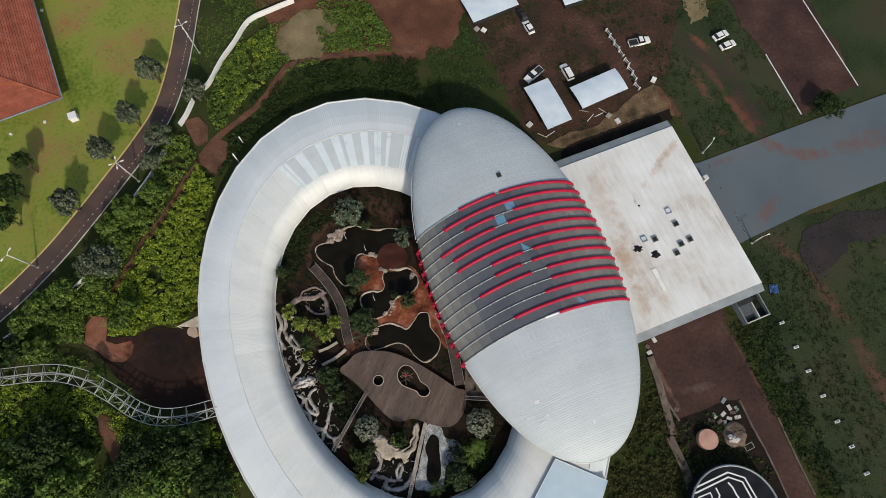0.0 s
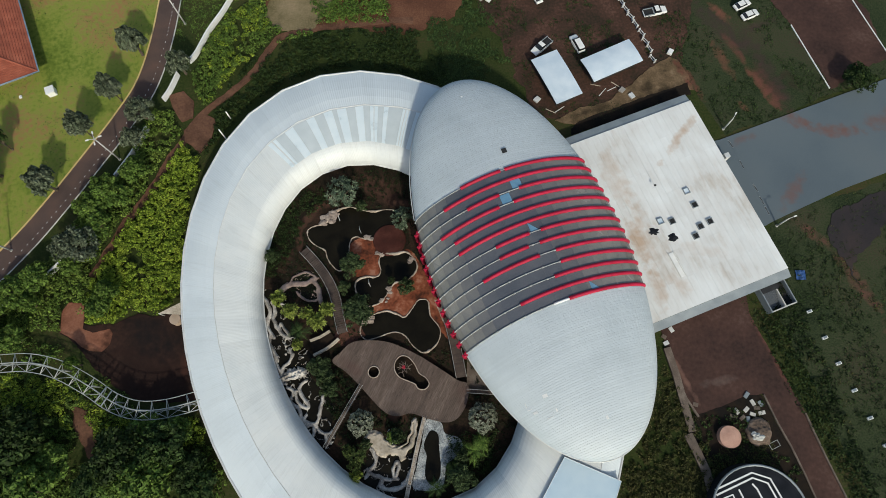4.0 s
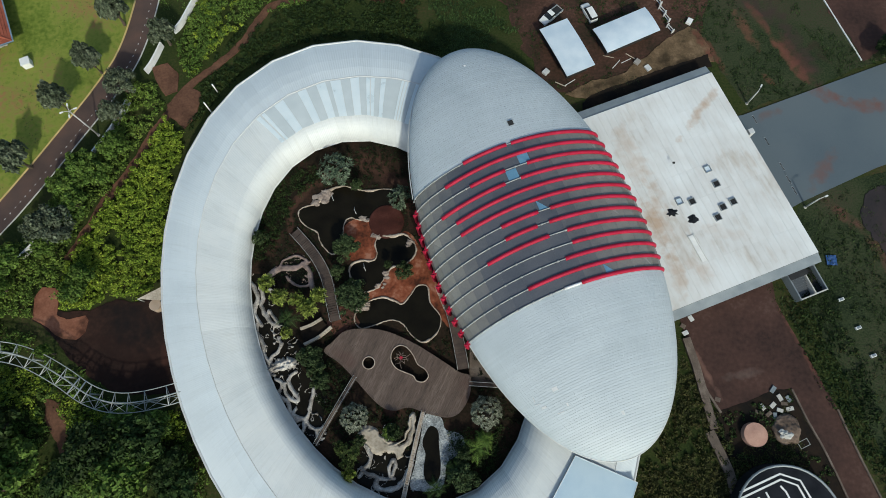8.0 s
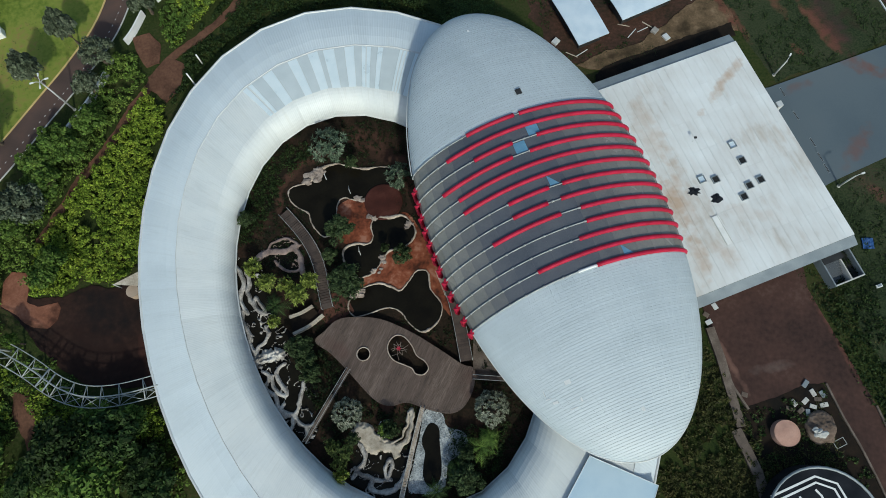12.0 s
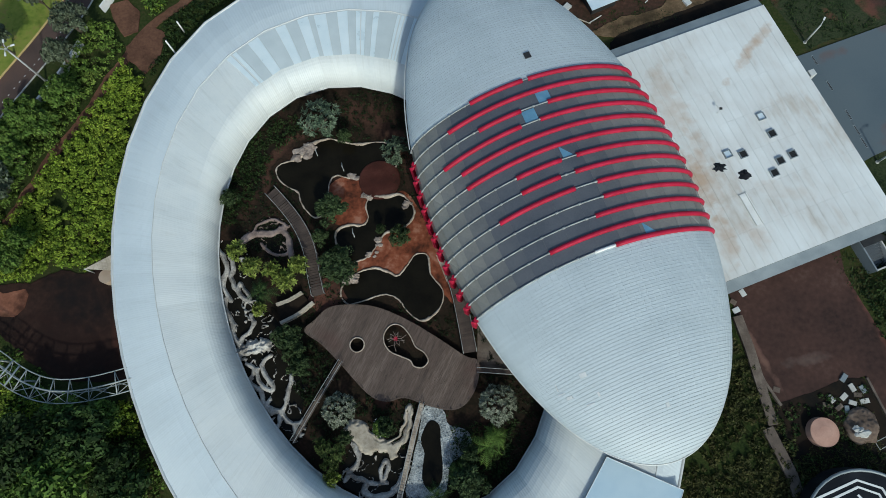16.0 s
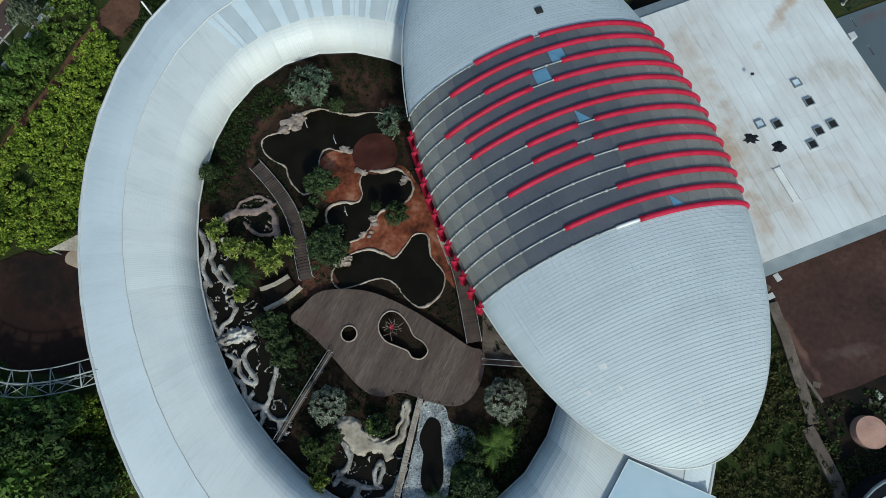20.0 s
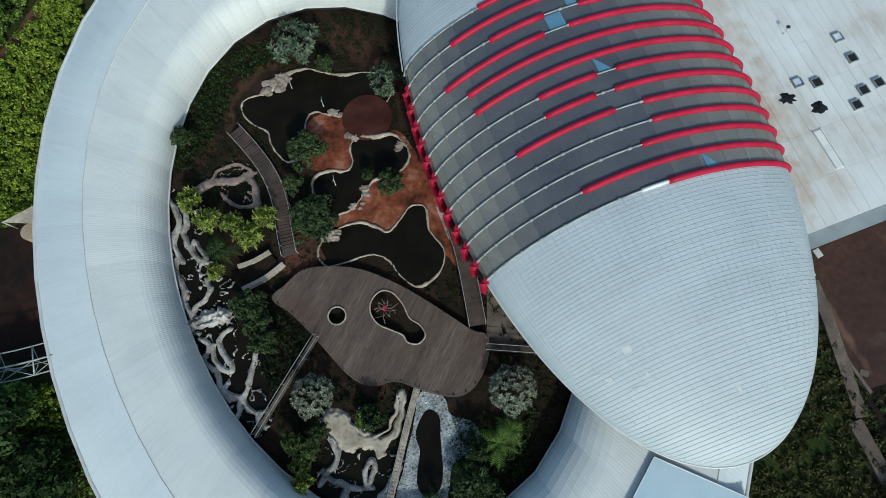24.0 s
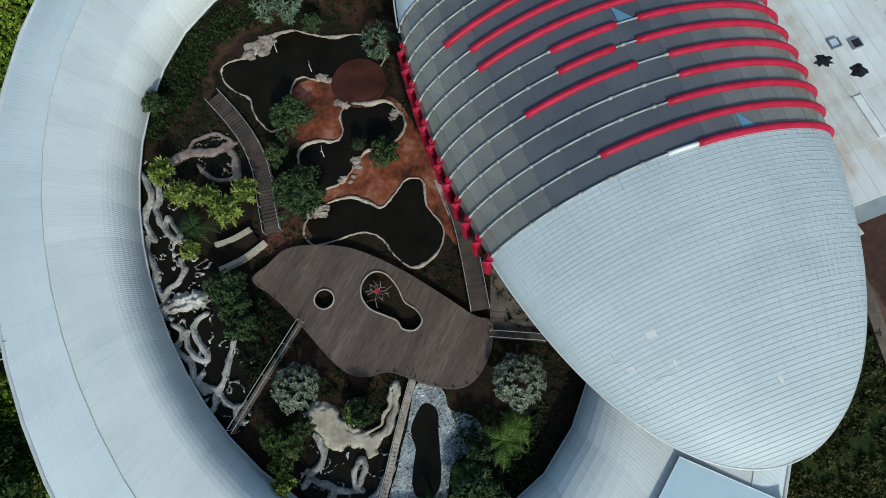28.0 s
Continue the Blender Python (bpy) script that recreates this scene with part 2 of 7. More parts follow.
M["rib"] = mat("rib_tube", [(0.30, 0.31, 0.31), (0.44, 0.45, 0.44)], 0.5, 0.1, scale=0.8, fine=6, bump=0.1, spread=0.5)
M["white"] = mat("white_paint", [(0.70, 0.70, 0.69), (0.80, 0.80, 0.79)], 0.6, scale=0.6, bump=0.1)
M["roof_concrete"] = mat("roof_concrete", [(0.52, 0.47, 0.42), (0.66, 0.655, 0.645), (0.72, 0.73, 0.73), (0.77, 0.79, 0.80)], 0.85, scale=0.13, fine=1.1, bump=0.12, spread=0.40, mix_fine=0.30, per_object=0.03)
M["park_soil"] = mat("parking_earth", [(0.022, 0.014, 0.012), (0.047, 0.026, 0.022), (0.070, 0.037, 0.030), (0.100, 0.060, 0.050)], 0.8, scale=0.13, fine=1.4, bump=0.5, bump_dist=0.06, spread=0.42, mix_fine=0.35, spec=0.15)
M["pale_earth"] = mat("pale_earth", [(0.10, 0.085, 0.04), (0.19, 0.15, 0.085), (0.28, 0.21, 0.13)], 0.95, scale=0.2, fine=3, bump=0.5, bump_dist=0.06, spread=0.45, mix_fine=0.35, spec=0.1)
M["bar"] = mat("dark_bar", [(0.075, 0.083, 0.093), (0.10, 0.108, 0.116)], 0.5)
M["concrete"] = mat("concrete", [(0.34, 0.31, 0.28), (0.52, 0.51, 0.48), (0.60, 0.59, 0.56)], 0.85, scale=0.18, fine=4, bump=0.2, spread=0.5)
M["grey_metal"] = mat("grey_metal", [(0.22, 0.25, 0.27), (0.30, 0.33, 0.35)], 0.5, 0.2, scale=0.4, bump=0.05)
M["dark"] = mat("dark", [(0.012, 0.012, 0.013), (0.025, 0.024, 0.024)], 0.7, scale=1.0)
M["wall"] = mat("wall_plaster", [(0.30, 0.28, 0.26), (0.42, 0.40, 0.38)], 0.85, scale=0.5)
M["rock"] = mat("sculpted_rock", [(0.07, 0.062, 0.057), (0.25, 0.228, 0.21), (0.46, 0.43, 0.40), (0.66, 0.635, 0.60)], 0.9, scale=0.6, fine=4, bump=0.5, bump_dist=0.1, spread=0.4, mix_fine=0.35)
M["sand"] = mat("sand", [(0.24, 0.20, 0.15), (0.43, 0.37, 0.30), (0.57, 0.51, 0.43)], 0.95, scale=0.5, fine=3, bump=0.5, bump_dist=0.08, spread=0.4, mix_fine=0.4)
M["kerb"] = mat("pond_kerb", [(0.17, 0.125, 0.095), (0.40, 0.325, 0.26), (0.60, 0.52, 0.44)], 0.85, scale=0.9, fine=5, bump=0.6, bump_dist=0.06, spread=0.36, mix_fine=0.4)
M["water"] = mat("pond_water", [(0.007, 0.006, 0.004), (0.013, 0.011, 0.007)], 0.15, scale=0.3, fine=3, bump=0.05, bump_dist=0.05, spec=0.11)
M["wood"] = mat("weathered_wood", [(0.050, 0.033, 0.026), (0.102, 0.071, 0.057), (0.18, 0.135, 0.112)], 0.85, scale=0.45, fine=7, bump=0.2, per_object=0.13, spread=0.45, mix_fine=0.5)
M["old_wood"] = mat("dark_damp_wood", [(0.034, 0.024, 0.020), (0.066, 0.046, 0.038), (0.105, 0.078, 0.066)], 0.85, scale=0.5, fine=7, bump=0.2, per_object=0.12, spread=0.45)
M["bark"] = mat("bark", [(0.06, 0.045, 0.03), (0.12, 0.09, 0.065)], 0.95, scale=3, fine=15, bump=0.6)
M["tile"] = mat("clay_tile", [(0.19, 0.046, 0.026), (0.28, 0.072, 0.04), (0.36, 0.115, 0.068)], 0.85, scale=0.5, fine=4, bump=0.3, per_object=0.12, spread=0.5)
M["tyre"] = mat("tyre", [(0.012, 0.012, 0.012), (0.02, 0.02, 0.02)], 0.9)
M["car_glass"] = mat("car_glass", [(0.015, 0.018, 0.02), (0.03, 0.03, 0.035)], 0.15)
M["tent"] = mat("tent_roof", [(0.52, 0.62, 0.72), (0.64, 0.72, 0.80)], 0.55, scale=0.4, bump=0.05)
M["pink"] = mat("pink_render", [(0.40, 0.22, 0.17), (0.52, 0.31, 0.24)], 0.9, scale=0.6, fine=5, bump=0.2)
M["blue"] = mat("blue_tarp", [(0.02, 0.07, 0.22), (0.04, 0.12, 0.33)], 0.6)
M["yellow"] = mat("yellow_paint", [(0.50, 0.36, 0.14), (0.62, 0.46, 0.20)], 0.7)

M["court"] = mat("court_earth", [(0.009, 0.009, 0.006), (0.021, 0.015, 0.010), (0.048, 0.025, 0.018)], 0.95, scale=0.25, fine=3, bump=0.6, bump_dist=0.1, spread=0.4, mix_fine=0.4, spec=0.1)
M["pav_red"] = mat("dark_red_roof", [(0.036, 0.014, 0.011), (0.055, 0.018, 0.014), (0.078, 0.028, 0.022)], 0.85, scale=0.5, fine=6, bump=0.2, spec=0.12)
M["pink_rock"] = mat("pinkish_rock", [(0.11, 0.080, 0.071), (0.24, 0.175, 0.155), (0.36, 0.275, 0.245)], 0.9, scale=0.9, fine=6, bump=0.7, bump_dist=0.1, spread=0.4)
M["gravel"] = mat("gravel", [(0.08, 0.085, 0.088), (0.34, 0.36, 0.37), (0.66, 0.67, 0.67)], 0.9, scale=0.9, fine=5, bump=0.9, bump_dist=0.12, spread=0.35, mix_fine=0.5, per_island=0.3)
M["pale_rock"] = mat("pale_pinkish_rock", [(0.12, 0.088, 0.074), (0.29, 0.23, 0.195), (0.46, 0.39, 0.34)], 0.9, scale=1.1, fine=5, bump=0.7, bump_dist=0.1, spread=0.4, mix_fine=0.4)
M["canopy"] = mat("canopy_sheet", [(0.42, 0.55, 0.66), (0.50, 0.62, 0.71)], 0.4, scale=0.3, bump=0.03)
M["steel"] = mat("pale_steel", [(0.26, 0.28, 0.27), (0.50, 0.51, 0.49)], 0.55, 0.2, scale=0.6, spread=0.4)
M["drum"] = mat("beige_plastic", [(0.36, 0.27, 0.20), (0.44, 0.34, 0.26)], 0.6)
M["bank"] = mat("bank_earth", [(0.035, 0.028, 0.016), (0.13, 0.088, 0.052), (0.25, 0.175, 0.11)], 0.95, scale=0.3, fine=3, bump=0.6, bump_dist=0.1, spread=0.4, spec=0.1)
M["heap"] = mat("spoil_heap", [(0.07, 0.052, 0.04), (0.15, 0.108, 0.085), (0.24, 0.19, 0.155)], 0.95, scale=0.5, fine=3, bump=0.6, bump_dist=0.08, spread=0.4, spec=0.1)
M["yard_mud"] = mat("yard_mud", [(0.012, 0.008, 0.007), (0.026, 0.014, 0.011), (0.048, 0.024, 0.018)], 0.85, scale=0.14, fine=1.6, bump=0.6, bump_dist=0.08, spread=0.4, mix_fine=0.35, spec=0.15)
M["dark_soil"] = mat("dark_soil", [(0.010, 0.009, 0.008), (0.025, 0.017, 0.012)], 0.9, scale=0.4, fine=3, bump=0.4, spec=0.1)
M["path_conc"] = mat("weathered_concrete", [(0.060, 0.045, 0.036), (0.12, 0.09, 0.072), (0.22, 0.18, 0.15)], 0.9, scale=0.6, fine=5, bump=0.4, spread=0.5)
M["dark_roof"] = mat("dark_membrane", [(0.010, 0.012, 0.016), (0.022, 0.024, 0.03)], 0.85, scale=0.4, spec=0.08)
M["blue_gutter"] = mat("blue_gutter", [(0.12, 0.18, 0.25), (0.20, 0.27, 0.34)], 0.5)


stained(M["roof_inner"], 0.28, 2.6, 0.25)
stained(M["roof_metal"], 0.2, 2.2, 0.2)
streaky(M["roof_concrete"], 111.8, 0.3)
streaky(M["wood"], 64.0, 0.12, True)
for a, b, half, amount in (((31.0, 50.0), (35.5, 39.5), 3.0, 0.40), ((35.5, 39.5), (38.8, 26.5), 2.8, 0.55), ((34.5, 38.0), (37.5, 27.0), 1.6, 0.55), ((38.5, 26.0), (39.5, 20.0), 2.2, 0.5), ((50.7, 59.7), (42.3, 48.5), 1.3, 0.7), ((41.0, 25.5), (45.0, 23.0), 1.8, 0.35), ((44.0, 31.5), (52.0, 30.0), 1.5, 0.25)):
    washed(M["roof_concrete"], a, b, half, amount, (0.47, 0.31, 0.20))
TRACK, CLAY = (0.052, 0.035, 0.031), (0.19, 0.072, 0.052)
for a, b, half, amount, tint in (((44.0, 90.0), (56.0, 85.5), 2.6, 0.85, TRACK), ((56.0, 85.5), (61.5, 79.0), 3.0, 0.85, TRACK), ((61.5, 79.0), (66.0, 75.0), 3.2, 0.85, TRACK), ((66.0, 75.0), (70.6, 61.5), 3.0, 0.85, TRACK), ((62.0, 79.5), (73.0, 84.0), 1.3, 0.7, TRACK), ((70.5, 70.3), (73.6, 66.7), 1.8, 0.7, (0.036, 0.022, 0.018)),
                                 ((57.1, 77.3), (60.0, 69.5), 1.6, 0.5, CLAY), ((63.0, 72.5), (69.0, 61.3), 1.5, 0.85, CLAY), ((59.5, 80.0), (63.4, 72.0), 1.2, 0.7, (0.13, 0.054, 0.041)), ((64.5, 72.5), (70.0, 61.0), 2.2, 0.6, (0.10, 0.044, 0.035)), ((58.0, 87.0), (61.6, 82.8), 1.4, 0.8, CLAY), ((60.5, 63.0), (62.5, 61.3), 0.9, 0.7, CLAY),
                                 ((67.5, 38.0), (74.0, 31.5), 1.5, 0.8, (0.12, 0.056, 0.044)), ((74.0, 31.5), (80.5, 19.5), 1.8, 0.85, (0.12, 0.056, 0.044)), ((80.5, 19.5), (87.5, -2.0), 2.2, 0.85, (0.12, 0.056, 0.044))):
    washed(M["rough_grass"], a, b, half, amount, tint)
for a, b, half, amount in (((69.0, 60.5), (74.0, 57.3), 1.9, 0.8), ((74.0, 57.3), (84.0, 56.0), 2.1, 0.8), ((66.0, 40.5), (70.5, 46.5), 2.0, 0.6), ((58.0, 53.5), (62.0, 55.5), 1.2, 0.5), ((84.0, 57.5), (100.0, 62.0), 3.0, 0.6)):
    washed(M["grey_paving"], a, b, half, amount, (0.145, 0.066, 0.050))
washed(M["yard_mud"], (-58.5, 9.5), (-48.0, 7.5), 6.5, 0.8, (0.021, 0.010, 0.008))
# near-black patch: dark wet ground with a tree's shadow painted in
washed(M["yard_mud"], (-56.5, 17.0), (-50.0, 12.5), 4.2, 0.95, (0.010, 0.008, 0.008))
washed(M["yard_mud"], (-47.3, 11.0), (-46.3, 8.0), 1.0, 0.7, (0.075, 0.030, 0.022))
washed(M["bare_earth"], (-61.0, 17.5), (-61.0, 10.5), 1.7, 0.9, (0.030, 0.014, 0.011))
washed(M["bare_earth"], (-62.0, 11.6), (-69.0, 13.6), 1.0, 0.8, (0.035, 0.022, 0.015))
for a, b, half, amount in (((-27.5, 31.0), (-28.0, 35.5), 1.0, 0.8), ((-28.0, 35.5), (-24.8, 40.0), 1.2, 0.85), ((-24.8, 40.0), (-20.5, 42.2), 1.2, 0.8), ((-16.5, 46.0), (-8.0, 41.0), 2.6, 0.6), ((-7.0, 40.0), (-5.0, 33.5), 1.6, 0.7), ((-19.5, 17.0), (-16.0, 14.0), 1.8, 0.6), ((-14.0, 14.0), (0.0, 10.5), 1.4, 0.5), ((-10.5, 0.8), (-6.2, 0.6), 1.4, 0.6), ((-31.5, 26.0), (-29.0, 31.0), 1.2, 0.35)):
    washed(M["court"], a, b, half, amount, (0.105, 0.050, 0.036))
for a, b, half, amount in (((3.5, 2.0), (4.2, 6.0), 1.8, 0.45), ((-18.0, 10.5), (-15.0, 8.0), 1.5, 0.45)):
    washed(M["wood"], a, b, half, amount, (0.085, 0.040, 0.033))
washed(M["bank"], (48.3, 74.0), (52.0, 65.5), 1.2, 0.9, (0.15, 0.055, 0.040))
# dark washes paint the shade of the bank's hollows
for a, b, half, amount in (((25.0, 59.6), (34.0, 62.6), 1.0, 0.8), ((41.0, 66.0), (43.0, 67.2), 1.4, 0.85), ((36.0, 62.8), (50.0, 67.5), 0.9, 0.8)):
    washed(M["bank"], a, b, half, amount, (0.030, 0.022, 0.014))
washed(M["rough_grass"], (48.9, 73.9), (54.0, 62.5), 1.0, 0.8, (0.14, 0.055, 0.040))
washed(M["park_soil"], (40.0, 14.0), (45.5, 2.5), 0.7, 0.7, (0.20, 0.11, 0.085))
washed(M["park_soil"], (55.8, 21.5), (64.0, 2.0), 1.3, 0.7, (0.19, 0.075, 0.055))
washed(M["park_soil"], (46.0, 6.5), (53.0, 8.0), 1.0, 0.4, (0.17, 0.13, 0.115))


def leaf(name, dark, mid, light):
    return mat(name, [dark, mid, light], 0.7, scale=0.5, fine=4.0, bump=0, per_island=0.6, spread=0.45, mix_fine=0.45, spec=0.15)


M["leaf_dark"] = leaf("leaf_dark", (0.014, 0.030, 0.009), (0.030, 0.055, 0.015), (0.055, 0.085, 0.024))
M["leaf_mid"] = leaf("leaf_mid", (0.035, 0.072, 0.014), (0.078, 0.13, 0.025), (0.145, 0.20, 0.042))
M["leaf_yellow"] = leaf("leaf_yellow", (0.07, 0.12, 0.014), (0.16, 0.225, 0.026), (0.28, 0.32, 0.045))
M["leaf_lime"] = leaf("leaf_lime", (0.07, 0.10, 0.018), (0.16, 0.20, 0.04), (0.32, 0.34, 0.10))
M["leaf_court"] = leaf("leaf_court", (0.016, 0.026, 0.011), (0.039, 0.060, 0.023), (0.090, 0.122, 0.052))
M["leaf_fresh"] = leaf("leaf_fresh", (0.05, 0.095, 0.018), (0.115, 0.175, 0.032), (0.21, 0.26, 0.055))
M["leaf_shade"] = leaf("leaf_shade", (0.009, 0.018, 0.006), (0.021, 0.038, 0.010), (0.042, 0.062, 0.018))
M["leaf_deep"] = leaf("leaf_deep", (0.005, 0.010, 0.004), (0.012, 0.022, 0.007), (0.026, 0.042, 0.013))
M["leaf_olive"] = leaf("leaf_olive", (0.022, 0.026, 0.009), (0.046, 0.050, 0.015), (0.085, 0.068, 0.026))
M["leaf_grey"] = leaf("leaf_grey", (0.03, 0.042, 0.024), (0.085, 0.105, 0.066), (0.20, 0.22, 0.155))
M["leaf_moss"] = leaf("leaf_moss", (0.024, 0.040, 0.012), (0.055, 0.080, 0.022), (0.14, 0.165, 0.055))
M["leaf_plumeria"] = leaf("leaf_plumeria", (0.030, 0.052, 0.030), (0.075, 0.105, 0.066), (0.19, 0.22, 0.155))
M["leaf_blossom"] = mat("leaf_blossom", [(0.06, 0.075, 0.045), (0.12, 0.14, 0.095), (0.24, 0.25, 0.19), (0.50, 0.50, 0.42)], 0.7, scale=1.5, fine=7.0, bump=0, per_island=0.6, spread=0.4, mix_fine=0.6, spec=0.1)

# ---------------------------------------------------------------- building helpers
def obj(name, verts, faces, material, parent=None, label="", uv=None, smooth=False):
    me = bpy.data.meshes.new(name)
    me.from_pydata([tuple(v) for v in verts], [], [tuple(f) for f in faces])
    if uv is not None:
        lay = me.uv_layers.new(name="UVMap")
        idx = np.empty(len(me.loops), dtype=np.int32)
        me.loops.foreach_get("vertex_index", idx)
        lay.data.foreach_set("uv", np.asarray(uv, dtype=np.float32)[idx].ravel())
    if smooth:
        me.polygons.foreach_set("use_smooth", [True] * len(me.polygons))
    me.materials.append(material)
    me.update()
    ob = new(name, me)
    if parent is not None:
        ob.parent = parent
    if label:
        ob["label"] = label
    return ob


def part(name, bm, material, parent=None, label="", smooth=False):
    me = bpy.data.meshes.new(name)
    bm.to_mesh(me)
    bm.free()
    if smooth:
        me.polygons.foreach_set("use_smooth", [True] * len(me.polygons))
    me.materials.append(material)
    ob = new(name, me)
    if parent is not None:
        ob.parent = parent
    if label:
        ob["label"] = label
    return ob


def thing(name, at=(0, 0, 0), rz=0, **tags):
    ob = new(name)
    ob.empty_display_size = 0.5
    ob.matrix_basis = pose(*at, 0, 0, rz)
    return tagged(ob, **tags)


def box(bm, x0, y0, z0, x1, y1, z1, bevel=0.0, m=None):
    r = bmesh.ops.create_cube(bm, size=1.0, matrix=Matrix.Translation(((x0 + x1) / 2, (y0 + y1) / 2, (z0 + z1) / 2)) @ Matrix.Diagonal((x1 - x0, y1 - y0, z1 - z0, 1)))
    vs = r["verts"]
    if bevel:
        es = list({e for v in vs for e in v.link_edges})
        vs = list({v for f in bmesh.ops.bevel(bm, geom=es, offset=bevel, segments=2, affect="EDGES", profile=0.5)["faces"] for v in f.verts} | {v for v in vs if v.is_valid})
    if m is not None:
        bmesh.ops.transform(bm, matrix=m, verts=vs)
    return bm


def boxed(name, dims, material, parent=None, label="", bevel=0.0, m=None):
    return part(name, box(bmesh.new(), *dims, bevel, m), material, parent, label)


def tube_data(pts, r, n=8, closed=False, base=0):
    pts = [Vector(p) for p in pts]
    vs, fs = [], []
    k = len(pts)
    up = Vector((0, 0, 1))
    for i, p in enumerate(pts):
        a = pts[(i - 1) % k] if (closed or i) else p
        b = pts[(i + 1) % k] if (closed or i < k - 1) else p
        d = (b - a).normalized()
        side = d.cross(up)
        if side.length < 0.05:
            side = d.cross(Vector((0, 1, 0)))
        side.normalize()
        nor = side.cross(d)
        rad = r[i] if isinstance(r, (list, tuple)) else r
        for j in range(n):
            t = 2 * math.pi * j / n
            vs.append(p + rad * (math.cos(t) * side + math.sin(t) * nor))
    for i in range(k if closed else k - 1):
        for j in range(n):
            fs.append((base + i * n + j, base + i * n + (j + 1) % n, base + ((i + 1) % k) * n + (j + 1) % n, base + ((i + 1) % k) * n + j))
    if not closed:
        fs.append(tuple(base + j for j in range(n))[::-1])
        fs.append(tuple(base + (k - 1) * n + j for j in range(n)))
    return vs, fs


def tubes(name, lines, r, material, parent=None, label="", n=8, closed=False):
    vs, fs = [], []
    for pts in lines:
        a, b = tube_data(pts, r, n, closed, len(vs))
        vs += a
        fs += b
    return obj(name, vs, fs, material, parent, label, smooth=True)


def smooth_line(pts, closed=True, n=6):
    """Catmull-Rom through a few control points."""
    k, out = len(pts), []
    for i in range(k if closed else k - 1):
        if closed:
            p = [Vector(pts[(i + j) % k]) for j in (-1, 0, 1, 2)]
        else:
            p = [Vector(pts[min(max(i + j, 0), k - 1)]) for j in (-1, 0, 1, 2)]
        for s in range(n):
            t = s / n
            out.append(0.5 * (2 * p[1] + (p[2] - p[0]) * t + (2 * p[0] - 5 * p[1] + 4 * p[2] - p[3]) * t * t + (3 * p[1] - p[0] - 3 * p[2] + p[3]) * t ** 3))
    if not closed:
        out.append(Vector(pts[-1]))
    return out


def slab(name, outline, z0, z1, material, parent=None, label="", ragged=0.0, seed=0):
    """A flat piece with a closed outline and thickness; ragged roughens the outline."""
    pts = [Vector((p[0], p[1])) for p in outline]
    if ragged:
        fine = []
        for i, p in enumerate(pts):
            q = pts[(i + 1) % len(pts)]
            steps = max(1, int((q - p).length / 0.45))
            for s in range(steps):
                c = p.lerp(q, s / steps)
                nv = Vector((0, 0, 0))
                for f, amp in ((0.13, 1.0), (0.45, 0.45), (1.3, 0.28)):
                    nv += noise.noise_vector(Vector((c.x * f, c.y * f, seed * 7.3 + f))) * ragged * amp
                fine.append(c + nv.xy)
        pts = fine
    k = len(pts)
    got = delaunay_2d_cdt(pts, [(i, (i + 1) % k) for i in range(k)], [], 1, 1e-4)
    cv, ce, cf = got[0], got[1], got[2]
    vs = [(v.x, v.y, z1) for v in cv]
    fs = []
    for f in cf:
        a, b, c = (cv[i] for i in f[:3])
        fs.append(tuple(f) if (b - a).cross(c - a) > 0 else tuple(f)[::-1])
    count = {}
    for f in fs:
        for e in zip(f, f[1:] + f[:1]):
            count[frozenset(e)] = (count[frozenset(e)] + (e,)) if frozenset(e) in count else (e,)
    n = len(vs)
    vs += [(x, y, z0) for x, y, z in vs]
    for es in list(count.values()):
        if len(es) == 1:
            i, j = es[0]
            fs.append((j, i, i + n, j + n))
    return obj(name, vs, fs, material, parent, label)


def ribbon(name, pts, width, z0, z1, material, parent=None, label="", closed=False):
    """A strip of constant section along a line on the ground."""
    k = len(pts)
    vs, fs = [], []
    for i in range(k):
        a = Vector(pts[(i - 1) % k if closed else max(i - 1, 0)])
        b = Vector(pts[(i + 1) % k if closed else min(i + 1, k - 1)])
        d = (b - a).xy.normalized()
        s = Vector((-d.y, d.x)) * width / 2
        p = Vector(pts[i]).xy
        vs += [(*(p + s), z0), (*(p + s), z1), (*(p - s), z1), (*(p - s), z0)]
    for i in range(k if closed else k - 1):
        j = (i + 1) % k
        for q in range(3):
            fs.append((4 * i + q, 4 * j + q, 4 * j + q + 1, 4 * i + q + 1))
    if not closed:
        fs += [(0, 1, 2, 3), (4 * k - 1, 4 * k - 2, 4 * k - 3, 4 * k - 4)]
    return obj(name, vs, fs, material, parent, label)


def inside(p, poly):
    x, y, c = p[0], p[1], False
    for i in range(len(poly)):
        a, b = poly[i - 1], poly[i]
        if (a[1] > y) != (b[1] > y) and x < (b[0] - a[0]) * (y - a[1]) / (b[1] - a[1]) + a[0]:
            c = not c
    return c


